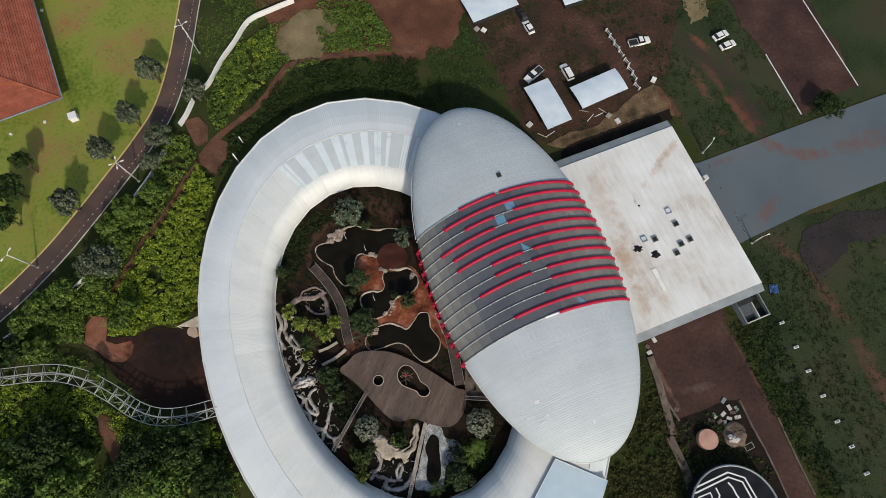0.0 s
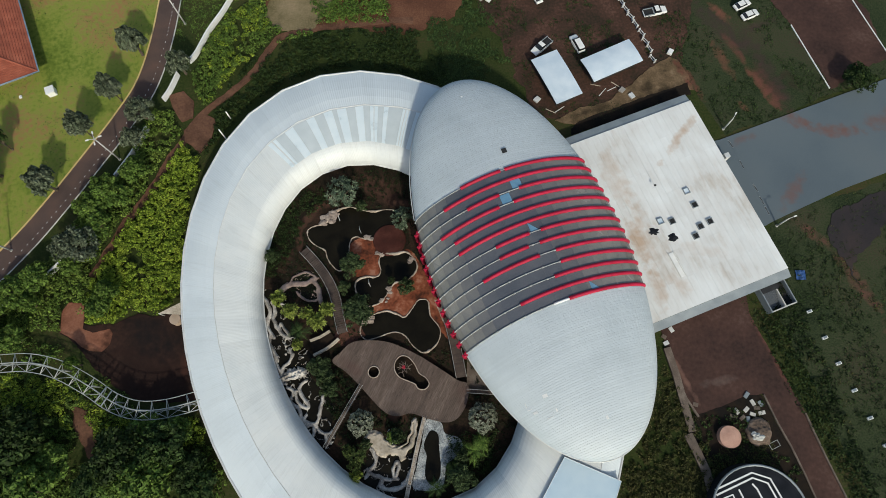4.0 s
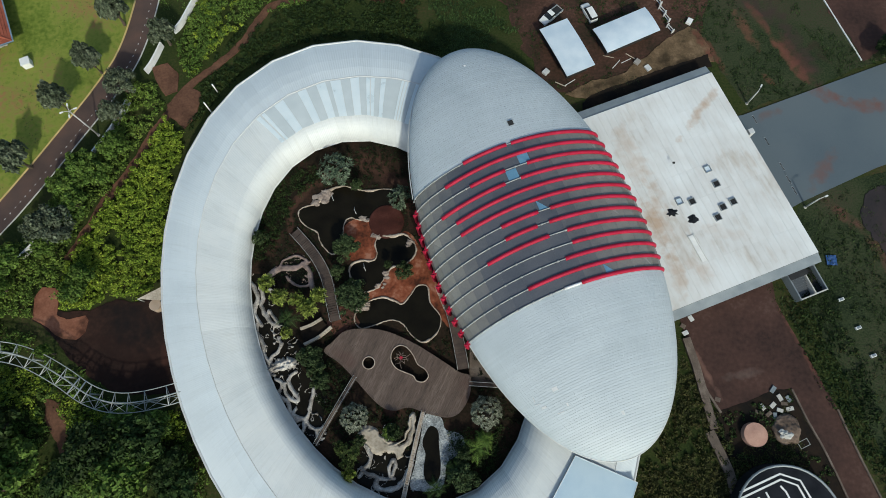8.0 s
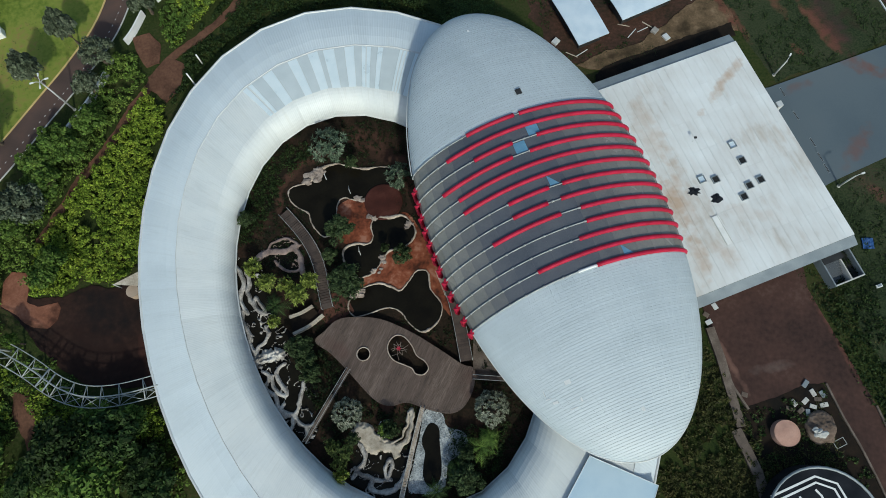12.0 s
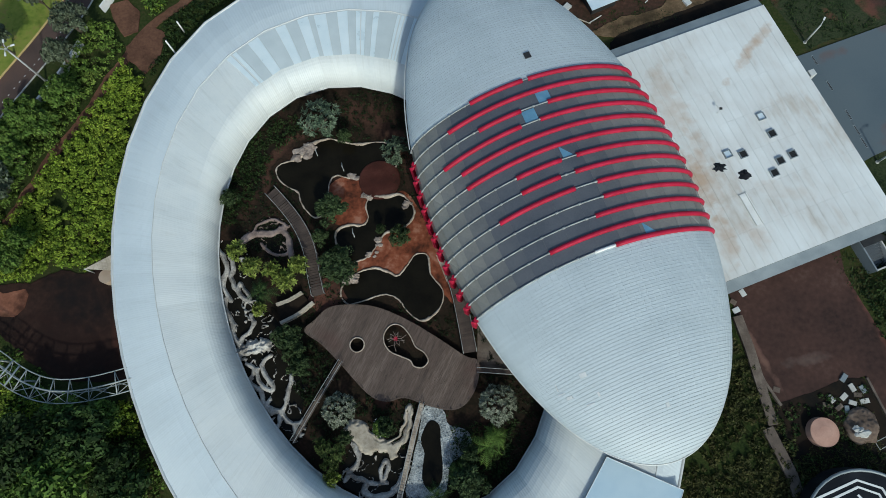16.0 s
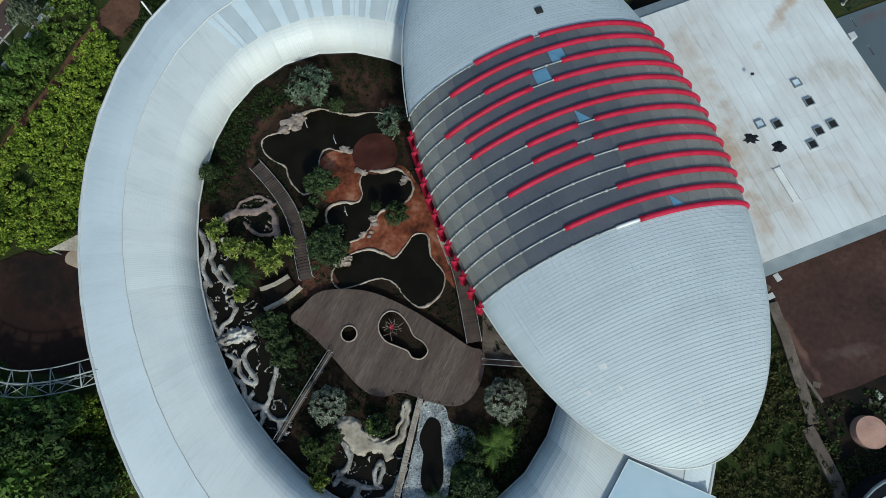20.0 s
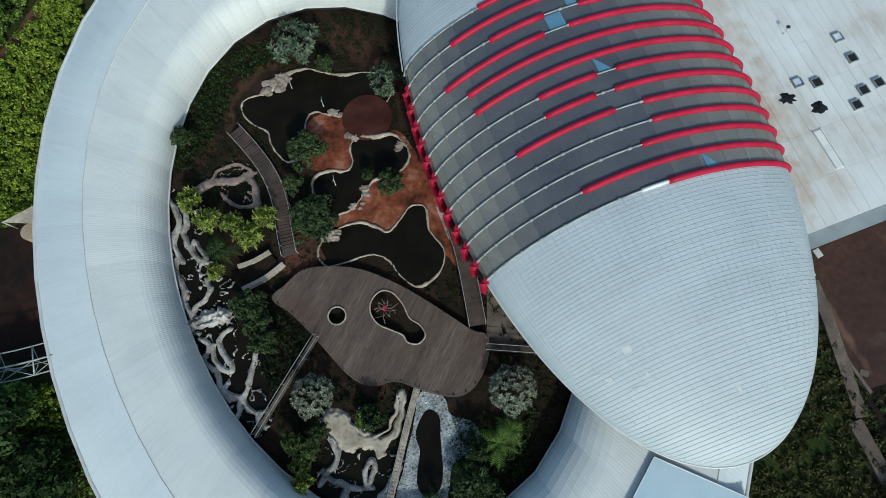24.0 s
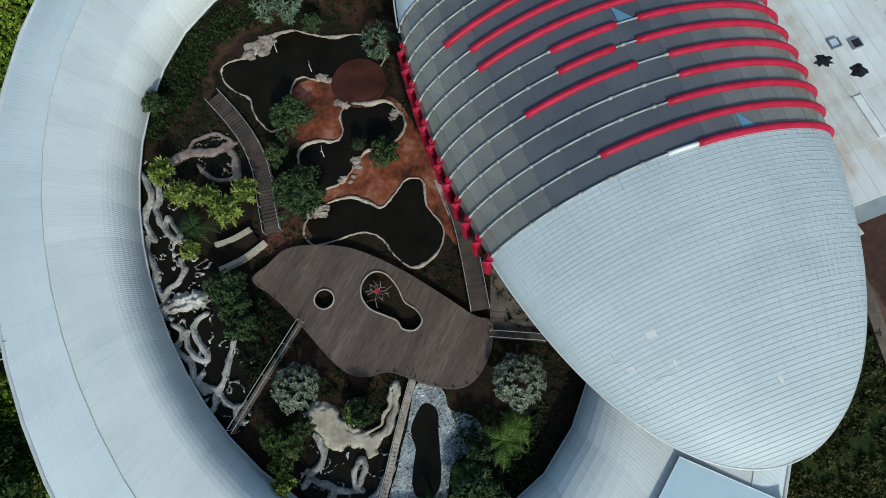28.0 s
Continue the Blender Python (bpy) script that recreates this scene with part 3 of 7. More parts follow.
def leaves(centres, radii, per, size, rng, flat=0.75):
    """Leaf quads scattered over the upper skins of clumps; arrays of vertices and faces."""
    centres, radii = np.asarray(centres, float), np.asarray(radii, float)
    c = np.repeat(centres, per, 0)
    r = np.repeat(radii, per)
    d = rng.normal(size=(len(c), 3))
    d /= np.linalg.norm(d, axis=1)[:, None]
    d[:, 2] = np.where(d[:, 2] < -0.35, -d[:, 2], d[:, 2])
    p = c + d * (r * rng.uniform(0.72, 1.06, len(c)))[:, None] * np.array([1, 1, flat])
    nrm = d + rng.normal(scale=0.55, size=d.shape)
    nrm /= np.linalg.norm(nrm, axis=1)[:, None]
    t = np.cross(nrm, rng.normal(size=d.shape))
    t /= np.linalg.norm(t, axis=1)[:, None]
    b = np.cross(nrm, t)
    s = (size * rng.uniform(0.55, 1.3, len(c)))[:, None]
    v = np.stack([p - t * s, p + b * s * 0.55, p + t * s, p - b * s * 0.55], 1).reshape(-1, 3)
    f = np.arange(len(v)).reshape(-1, 4)
    return v, f


def leaf_mesh(name, v, f, material):
    me = bpy.data.meshes.new(name)
    me.from_pydata(v.tolist(), [], f.tolist())
    me.materials.append(material)
    return me

# ---------------------------------------------------------------- ground and paved areas
def ring_disc(name, r, z, material, **k):
    n = 96
    vs = [(r * math.cos(2 * math.pi * i / n), r * math.sin(2 * math.pi * i / n), z) for i in range(n)]
    return obj(name, vs, [tuple(range(n))], material, **k)


tagged(ring_disc("ground", 2500, 0, M["grass"]), "green grass and weeds over red earth", "ground", kind="structure")

ROAD_W = smooth_line([(-59.5, 118), (-60.2, 97), (-60.6, 80), (-62.2, 68), (-65.8, 59.2), (-70.2, 51), (-75.8, 41), (-81.5, 32), (-90, 21.5), (-104, 8), (-125, -8)], False, 8)
LAWN = [(-58, 118), (-62.5, 97), (-63, 80), (-64.5, 68.5), (-67.5, 60), (-72, 52), (-77.5, 42.5), (-83, 33.5), (-92, 23), (-107, 8), (-150, -10), (-190, 60), (-150, 140)]
tagged(slab("lawn", LAWN, -0.2, 0.03, M["lawn"]), "mown green lawn with worn brown patches", "lawn", kind="structure")
tagged(ribbon("road", ROAD_W, 4.6, -0.2, 0.05, M["asphalt"]), "narrow reddish-brown asphalt lane beside the lawn", "road", kind="structure")


def offset(line, d):
    out = []
    for i, p in enumerate(line):
        a, b = Vector(line[max(i - 1, 0)]), Vector(line[min(i + 1, len(line) - 1)])
        t = (b - a).xy.normalized()
        out.append(Vector(p).xy + Vector((-t.y, t.x)) * d)
    return out


tagged(ribbon("kerb", offset(ROAD_W, -2.4), 0.28, -0.1, 0.16, M["yellow"]), "pale yellow painted kerb along the lane", "kerb", kind="structure")
tagged(ribbon("kerb", offset(ROAD_W, 2.4), 0.2, -0.1, 0.12, M["concrete"]), "grey concrete kerb along the lane", "kerb", kind="structure")

TRACK_EAST = [(37.5, 93.1), (44.7, 91.5), (55.1, 90.0), (62.7, 85.3), (67.8, 77.7), (71.7, 69.7), (75.1, 63.3), (69.0, 60.5), (65.0, 66.8), (60.5, 75.5), (56.1, 81.5), (48.0, 85.3), (37.7, 87.6)]
PATCH = {
    "yard_north": ("wet_soil", [(8, 84), (4, 98), (-2, 118), (20, 130), (52, 128), (56, 98), (52, 80), (48, 68), (40, 64), (30, 58), (20, 60), (14, 70), (12, 78)], "dark red muddy yard between sheds and parked cars"),
    "dirt_strip_north": ("soil", [(-44, 98), (-38, 84), (-30, 82), (-20, 82), (-8, 80), (2, 84), (6, 96), (-4, 110), (-24, 104)], "bare red earth with pale worn patches"),
    "beige_pad": ("pale_earth", [(56.1, 100.4), (62.4, 100.4), (63.1, 92.3), (58.0, 90.1)], "pale beige earth pad on the grass"),
    "parking_east": ("park_soil", [(73, 98), (86, 99), (94, 74), (80, 66), (74, 82), (66, 98), (68, 112), (82, 116)], "brown earth parking ground with white edge lines"),
    "yard_south": ("park_soil", [(39.6, 16.8), (46.4, 19.9), (56.2, 23.2), (56.5, 19.4), (58.2, 15.0), (60.3, 9.6), (61.8, 5.4), (63.5, 1.7), (64.4, -1.3), (66.0, -6.3), (68.0, -12.0), (75.0, -30.0), (69.0, -34.0), (63.6, -14.5), (61.6, -8.4), (60.0, -3.9), (58.3, 0.0), (56.6, 4.9), (54.0, 4.5), (49.1, 2.4), (45.1, 1.1), (43.9, 2.5), (41.9, 8.2), (40.4, 12.6)], "dark red compacted earth yard and track"),
    "wet_loop": ("wet_asphalt", [(75.6, 39.7), (81.7, 42.9), (86.2, 44.0), (93.5, 43.6), (101.6, 41.4), (100.1, 35.2), (92.5, 39.0), (83.4, 35.8), (79.0, 32.2), (76.6, 28.5), (77.9, 23.7), (74.7, 31.0), (72.9, 34.6)], "dark wet vehicle loop beside the forecourt"),
    "tank_ground": ("dark_soil", [(41.9, 0.6), (45.0, 1.5), (49.0, 2.7), (54.0, 4.7), (56.5, 4.8), (58.3, 0.0), (60.0, -3.9), (61.6, -8.4), (62.8, -13.0), (45.5, -13.6), (43.4, -2.6)], "dark weedy ground round the tanks"),
    "yard_west": ("yard_mud", [(-70.6, 20.5), (-67.0, 20.8), (-66.0, 16.6), (-60.7, 16.8), (-56.6, 19.2), (-52.9, 18.6), (-50.0, 19.2), (-42.0, 19.0), (-40.0, 3.0), (-49.0, 3.5), (-54.7, 3.2), (-58.6, 5.2), (-63.2, 8.9), (-67.5, 13.4), (-70.2, 15.0)], "dark red earth yard beside the ring building"),
}
for i, (nm, (mt, outline, lab)) in enumerate(PATCH.items()):
    tagged(slab(nm, outline, -0.1, 0.05 + 0.012 * i, M[mt], ragged=0.3 if nm in ("yard_south", "tank_ground") else 0.7 if nm == "yard_west" else 1.6, seed=i), lab, "ground", kind="structure")
WEST_PATH = smooth_line([(-66.4, 26.0), (-64.3, 31.2), (-62.4, 35.5), (-58.3, 42.2), (-56.1, 47.9), (-52.8, 54.9), (-49.3, 61.0), (-44.9, 64.8), (-40.4, 70.2), (-35.6, 78.6), (-27.8, 81.2), (-17.5, 82.4), (-7.0, 83.0)], False, 6)
tagged(slab("earth_path_outside", [tuple(p) for p in offset(WEST_PATH, 0.75)] + [tuple(p) for p in offset(WEST_PATH, -0.75)[::-1]], -0.1, 0.16, M["path_earth"], ragged=0.5, seed=71), "red earth path through the shrubs", "path", kind="structure")
CLEARINGS = [[(-57.3, 64.6), (-54.3, 65.8), (-51.8, 63.5), (-51.5, 59.4), (-53.8, 58.6), (-56.4, 62.0)], [(-53.2, 56.6), (-49.2, 60.4), (-46.8, 59.2), (-47.4, 54.0), (-49.2, 51.6), (-52.3, 53.9)]]
for i, plot in enumerate(CLEARINGS):
    tagged(slab("earth_clearing", plot, -0.1, 0.175 + 0.005 * i, M["path_earth"], ragged=0.35, seed=72), "patch of bare red earth beside the path", "ground", kind="structure")
tagged(slab("pale_clearing", [(-38.8, 88.4), (-33.9, 93.1), (-27.3, 94.7), (-24.3, 89.2), (-27.8, 81.5), (-34.2, 80.0), (-38.4, 83.0)], -0.1, 0.18, M["pale_earth"], ragged=1.2, seed=73), "pale dry earth clearing among shrubs", "ground", kind="structure")
CORNER = [(-70.7, 19.5), (-69.8, 21.2), (-67.3, 21.0), (-66.7, 19.4), (-66.2, 16.3), (-64.5, 15.6), (-61.6, 16.2), (-60.9, 15.4), (-61.1, 13.4), (-62.3, 12.2), (-64.4, 12.3), (-66.1, 13.0), (-68.5, 14.5), (-70.4, 15.4)]
tagged(slab("earth_corner", CORNER, -0.1, 0.185, M["bare_earth"], ragged=0.35, seed=74), "worn red earth corner of the west yard", "ground", kind="structure")
GREY = [(55.4, 54.6), (82.0, 65.0), (99.7, 71.6), (130, 83), (130, 64), (95, 50.4), (77.8, 43.9), (63.7, 37.4), (61.9, 36.4), (59.4, 36.4), (52.3, 54.0)]
tagged(slab("road_east", GREY, -0.1, 0.18, M["grey_paving"]), "blue-grey paved forecourt stained with red mud", "road", kind="structure")
tagged(slab("verge_east", [(64, 37.5), (96, 49.5), (130, 63), (140, 30), (110, -40), (84, -40), (70, -6), (64, 12), (60, 24)], -0.1, 0.02, M["rough_grass"], ragged=0.8, seed=31), "dark rough grass beside the forecourt", "grass", kind="structure")
tagged(slab("verge_northeast", [(52, 66), (57, 56), (99, 72), (130, 84), (130, 130), (86, 112), (66, 96), (48, 96), (44, 76)], -0.1, 0.015, M["rough_grass"], ragged=0.8, seed=32), "dark patchy grass beside the muddy yard", "grass", kind="structure")

# ---------------------------------------------------------------- the ring building
RC = Vector((-9.0, 17.5))


def on_ellipse(c, a, b, deg, th):
    """Distance from RC along the direction th to an ellipse."""
    e = Matrix.Rotation(-radians(deg), 2)
    o, d = e @ (RC - Vector(c)), e @ Vector((math.cos(th), math.sin(th)))
    o, d = Vector((o.x / a, o.y / b)), Vector((d.x / a, d.y / b))
    A, B, Cc = d.dot(d), 2 * o.dot(d), o.dot(o) - 1
    return (-B + math.sqrt(B * B - 4 * A * Cc)) / (2 * A)


FACETS = 40


def chorded(edge, th):
    """The radius at th of an edge laid in straight stretches between the facets' corners."""
    step = 2 * math.pi / FACETS
    a = math.floor(th / step + 1e-9) * step
    ra, rb = edge(a), edge(a + step)
    return ra * rb * math.sin(step) / (ra * math.sin(th - a) + rb * math.sin(a + step - th))


def outer_edge(th):
    ro = on_ellipse((-6.7, 17.5), 52.8, 38.0, -64.7, th)
    ro -= 3.9 * math.exp(-((math.degrees(math.atan2(math.sin(th), math.cos(th))) + 33.0) / 17.0) ** 2)
    return ro


def ring_radii(th):
    ro = chorded(outer_edge, th)
    rs = chorded(lambda q: on_ellipse((-3.9, 16.2), 46.6, 33.6, -58.6, q), th)
    ri = chorded(lambda q: on_ellipse((-9.5, 17.9), 32.4, 22.3, -66.7, q), th)
    rs = min(rs, ro - 3.5)
    rb = ri + 0.34 * (rs - ri)
    return ro, rs, rb, ri


Z_OUT, Z_SEAM, Z_BEND, Z_IN = 4.0, 5.3, 5.0, 0.9


def ring_at(th, r, z):
    return (RC.x + r * math.cos(th), RC.y + r * math.sin(th), z)


ring = thing("ring_building", (RC.x, RC.y, 0), label="elliptical ring building with a pale ribbed metal roof", category="building")
SHEETS = 120


def ring_sheet(name, k, material, outer, lift=0.0, frac=(0.0, 1.0)):
    """One radial roof sheet, outer slope or inner slope that rolls down to the court."""
    vs, fs, uv = [], [], []
    cols = 3
    rows = 5 if outer else 15
    for j in range(cols):
        u = (k + frac[0] + (frac[1] - frac[0]) * j / (cols - 1)) / SHEETS
        th = 2 * math.pi * u
        ro, rs, rb, ri = ring_radii(th)
        for i in range(rows):
            t = i / (rows - 1)
            if outer:
                r, z = ro + (rs - ro) * t, Z_OUT + (Z_SEAM - Z_OUT) * math.sin(t * math.pi / 2)
            elif i < 5:
                r, z = rs + (rb - rs) * i / 4, Z_SEAM + (Z_BEND - Z_SEAM) * (i / 4) ** 2
            else:
                a = (i - 4) / (rows - 5) * math.pi / 2
                r, z = rb + (ri - rb) * math.sin(a) ** 1.0, Z_IN + (Z_BEND - Z_IN) * math.cos(a) ** 0.9
            x, y, z = ring_at(th, r, z + lift)
            vs.append((x - RC.x, y - RC.y, z))
            uv.append((u * 210.0, r))
    for j in range(cols - 1):
        for i in range(rows - 1):
            a = j * rows + i
            fs.append((a, a + 1, a + rows + 1, a + rows) if True else ())
    n = len(vs)
    vs += [(x, y, z - 0.12) for x, y, z in vs]
    for i in list(range(rows - 1)):
        fs.append((i, i + n, i + 1 + n, i + 1))
        c = (cols - 1) * rows
        fs.append((c + i + 1, c + i + 1 + n, c + i + n, c + i))
    for j in range(cols - 1):
        a = j * rows
        fs.append((a, a + rows, a + rows + n, a + n))
        b = a + rows - 1
        fs.append((b, b + n, b + rows + n, b + rows))
    uv += uv
    return obj(name, vs, fs, material, ring, uv=uv, smooth=False)


for k in range(SHEETS):
    ring_sheet("roof_sheet", k, M["roof_metal"], True)
    ring_sheet("roof_sheet", k, M["roof_inner"], False)
# pale strips of uneven width on the northern inner slope, fanned a little across the sheets
def slope_strip(k0, k1, lift, material, label):
    vs = []
    for i in range(7):
        for k in (k0, k1):
            t = i / 6
            th = math.pi * (k + 0.1 * (71.0 - k) * t) / SHEETS
            ro, rs, rb, ri = ring_radii(th)
            r, z = rs - 0.3 + (rb - rs) * t * 1.05, Z_SEAM + (Z_BEND - Z_SEAM) * t ** 2 + lift
            x, y, z = ring_at(th, r, z)
            vs.append((x - RC.x, y - RC.y, z))
    fs = [(2 * i, 2 * i + 1, 2 * i + 3, 2 * i + 2) for i in range(6)]
    n = len(vs)
    vs += [(x, y, z - 0.05) for x, y, z in vs]
    fs += [(2 * i, 2 * i + 2, 2 * i + 2 + n, 2 * i + n) for i in range(6)] + [(2 * i + 1, 2 * i + 1 + n, 2 * i + 3 + n, 2 * i + 3) for i in range(6)]
    obj("skylight_strip", vs, fs, M[material], ring, label)


STRIPS = [(55.1, 55.4), (55.7, 56.6), (57.58, 57.87), (58.07, 58.46), (58.66, 59.05), (61.69, 62.52), (63.57, 64.2), (64.38, 65.01), (66.2, 67.66), (69.27, 70.93), (71.75, 73.28), (75.05, 76.5), (79.15, 80.85), (82.8, 83.39), (83.7, 84.49)]
for k0, k1 in STRIPS:
    slope_strip(k0, k1, 0.055, "roof_strip", "pale blue smooth roof strip")
for (_, k0), (k1, _) in zip(STRIPS, STRIPS[1:]):
    if k1 - k0 > 0.5:
        slope_strip(k0 + 0.05, k1 - 0.05, 0.045, "roof_grey", "grey smooth roof strip")
circ = [2 * math.pi * i / 160 for i in range(160)]


def ring_loop(which, dr, z):
    return [(RC.x * 0 + (ring_radii(t)[which] + dr) * math.cos(t), (ring_radii(t)[which] + dr) * math.sin(t), z) for t in circ]


tubes("ridge_cap", [ring_loop(1, 0.0, Z_SEAM + 0.02)], 0.06, M["trim"], ring, "pale ridge flashing", 6, True)
tubes("gutter", [ring_loop(0, 0.08, Z_OUT - 0.05)], 0.22, M["trim"], ring, "white roof gutter", 8, True)
tubes("eave", [ring_loop(3, -0.02, Z_IN)], 0.12, M["trim"], ring, "thin edge trim", 6, True)


def loop_wall(name, which, dr, z0, z1, material, parent):
    a, b = ring_loop(which, dr, z0), ring_loop(which, dr, z1)
    n = len(a)
    return obj(name, a + b, [(i, (i + 1) % n, (i + 1) % n + n, i + n) for i in range(n)], material, parent)


loop_wall("outer_wall", 0, -0.25, 0.0, Z_OUT - 0.1, M["wall"], ring)
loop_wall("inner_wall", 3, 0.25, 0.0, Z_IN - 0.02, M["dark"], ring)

# ---------------------------------------------------------------- the glazed dome
DC, DA = Vector((14.58, 28.45)), radians(-69.03)
DE, DN = Vector((math.cos(DA), math.sin(DA))), Vector((-math.sin(DA), math.cos(DA)))
LA, LB, DZ, DH, EGG, LEAP = 36.24, 17.35, 8.57, 6.25, 0.014, 2.1


def dome_at(u, th, lift=0.0):
    """A point of the dome: u along its axis, th round the section from -90 to 90 degrees."""
    u += LEAP * math.sin(th) ** 2 * (1 - (u / LA) ** 2)
    k = math.sqrt(max(0.0, 1 - (u / LA) ** 2)) * (1 + EGG * u / LA)
    v, z = LB * k * math.sin(th), DH * k * math.cos(th)
    n = Vector((u / LA ** 2, v / LB ** 2, z / DH ** 2))
    n = n.normalized() * lift if n.length else Vector((0, 0, lift))
    u, v, z = u + n.x, v + n.y, z + n.z
    p = DE * u + DN * v
    return (p.x, p.y, DZ + z)


dome = thing("dome", (DC.x, DC.y, 0), label="egg-shaped dome of grey metal caps and a ribbed dark glazed middle", category="dome")
U0, DU, RIBS = -13.83, 2.048, 13
U12 = U0 + DU * 12
TH = [radians(-90 + 180 * i / 44) for i in range(45)]


def dome_sheet(u1, u2):
    prof = [(u1, -0.016), (u1 + 0.025, -0.016), (u1 + 0.035, 0.011), (u1 + 0.07, 0.011), (u1 + 0.08, 0.0), (u2, 0.0)]
    vs = [dome_at(min(max(u, -LA), LA), t, l) for t in TH for u, l in prof]
    k = len(prof)
    fs = [(i * k + j, i * k + j + 1, (i + 1) * k + j + 1, (i + 1) * k + j) for i in range(len(TH) - 1) for j in range(k - 1)]
    return obj("roof_sheet", vs, fs, M["dome_metal"], dome)


def cap(u_from, u_to):
    s, u = (1 if u_to > u_from else -1), u_from
    while abs(u - u_from) < abs(u_to - u_from) - 0.02:
        w = u + s * 0.40
        if abs(w - u_from) > abs(u_to - u_from) - 0.2:
            w = u_to
        dome_sheet(min(u, w), max(u, w))
        u = w


cap(U12, LA)
cap(U0, -LA)
CELLS = 18
rng_p = random.Random(4)


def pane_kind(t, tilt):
    """Paler beige towards the rib feet paints the sky's reflection; the halves of a bay differ like tilted facets."""
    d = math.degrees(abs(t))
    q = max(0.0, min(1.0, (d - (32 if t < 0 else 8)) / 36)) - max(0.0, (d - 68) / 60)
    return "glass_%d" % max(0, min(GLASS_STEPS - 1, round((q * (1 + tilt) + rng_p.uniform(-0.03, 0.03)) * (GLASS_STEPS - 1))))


for b in range(RIBS - 1):
    for c in range(CELLS):
        t1, t2 = radians(-90 + 180 * c / CELLS), radians(-90 + 180 * (c + 1) / CELLS)
        ua, ub = U0 + DU * b, U0 + DU * (b + 1)
        g = 0.04
        A1, B1, C1, D1 = dome_at(ua, t1, -0.01), dome_at(ub, t1, -0.01), dome_at(ub, t2, -0.01), dome_at(ua, t2, -0.01)
        vs = [A1, B1, C1, A1, C1, D1]
        mid = (t1 + t2) / 2
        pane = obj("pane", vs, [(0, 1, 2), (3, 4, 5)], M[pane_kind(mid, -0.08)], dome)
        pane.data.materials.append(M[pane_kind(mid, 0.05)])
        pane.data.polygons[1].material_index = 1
for c in range(1, CELLS):
    t = radians(-90 + 180 * c / CELLS)
    tubes("glazing_bar", [[dome_at(U0 + (U12 - U0) * i / 24, t, 0.0) for i in range(25)]], 0.009, M["bar"], dome, n=4)


def th_of(u, v):
    return math.asin(max(-1, min(1, v / (LB * math.sqrt(1 - (u / LA) ** 2) * (1 + EGG * u / LA)))))


# red sleeves on each rib: stretches from v to v across the dome
E_ = 99
SLEEVES = [[(-7.3, 0.1), (0.9, E_)], [(-11.2, E_)], [(-7.7, -1.8), (1.9, E_)], [(-13.4, -2.6), (0.0, E_)], [(-11.7, E_)], [(-11.75, E_)], [(-5.8, 0.23), (2.24, E_)],
           [(-5.96, -0.75), (1.2, E_)], [(-9.8, 0.28), (3.24, E_)], [(3.15, E_)], [(1.2, E_)], [(-5.7, E_)], [(2.0, E_)]]
for k in range(RIBS):
    u = U0 + DU * k
    line, rad = [], []
    for c in range(CELLS * 2 + 1):
        t = radians(-90 + 90 * c / CELLS)
        for dt, r in ((-0.010, 0.092), (-0.009, 0.15), (0.009, 0.15), (0.010, 0.092)):
            line.append(dome_at(u, max(-math.pi / 2, min(math.pi / 2, t + dt)), 0.08))
            rad.append(r if c % 2 == 0 else 0.092)
    rib = tubes("rib", [line], rad, M["rib"], dome, "thin pale grey tubular rib with collars", 6)
    for v1, v2 in SLEEVES[k]:
        a, b = th_of(u, v1), (radians(89) if v2 == E_ else th_of(u, v2))
        n = max(3, int((b - a) / 0.06))
        tubes("sleeve", [[dome_at(u, a + (b - a) * i / n, 0.04) for i in range(n + 1)]], 0.32, M["red"], rib, "glossy red rib cover", 8)
    if k:
        w = dome_at(u, radians(-90), 0.12)
        w = Vector(w)
        out = Vector((-DN.x, -DN.y, 0))
        vs, fs = tube_data([Vector(dome_at(u, radians(-83), 0.12)), w + out * 0.18 - Vector((0, 0, 0.3)), w - out * 0.1 - Vector((0, 0, 4.4))], 0.44, 4)
        obj("leg_cover", vs, fs, M["red"], rib, "red boxed cover round the rib foot")
u = U12 + 0.02
tubes("white_sleeve", [[dome_at(u, th_of(u, v), 0.1) for v in (-0.7, 0.0, 0.7, 1.3, 1.95)]], 0.19, M["white"], rib, "white rib cover", 8)
for u1, u2 in ((U12 + 0.1, LA), (U0 - 0.1, -LA)):
    for i in range(1, 60):
        t, far = radians(-90 + 3 * i), (0.90 if i % 4 == 0 else 0.72 if i % 2 == 0 else 0.5)
        tubes("standing_seam", [[dome_at(u1 + (u2 - u1) * far * j / 16, t, 0.004) for j in range(17)]], 0.011, M["dome_metal"], dome, n=4)
for b, v1, v2, tri in ((1, 0.85, 2.6, 0), (2, -1.85, -0.1, 0), (5, 0.6, 2.0, 1), (11, 6.2, 7.7, 1)):
    ua, ub = U0 + DU * b + 0.2, U0 + DU * (b + 1) - 0.15
    q = [dome_at(ub, th_of(ub, v1), 0.02), dome_at(ub, th_of(ub, v2), 0.02), dome_at(ua, th_of(ua, v2), 0.02), dome_at(ua, th_of(ua, v1), 0.02)]
    obj("blue_pane", q[:2] + q[3:] if tri else q, [(0, 1, 2)] if tri else [(0, 1, 2, 3)], M["blue_pane"], dome, "pale blue opened pane")
rim = [(LA + 0.1) * math.cos(t) * DE + (LB + 0.1) * math.sin(t) * DN for t in circ]
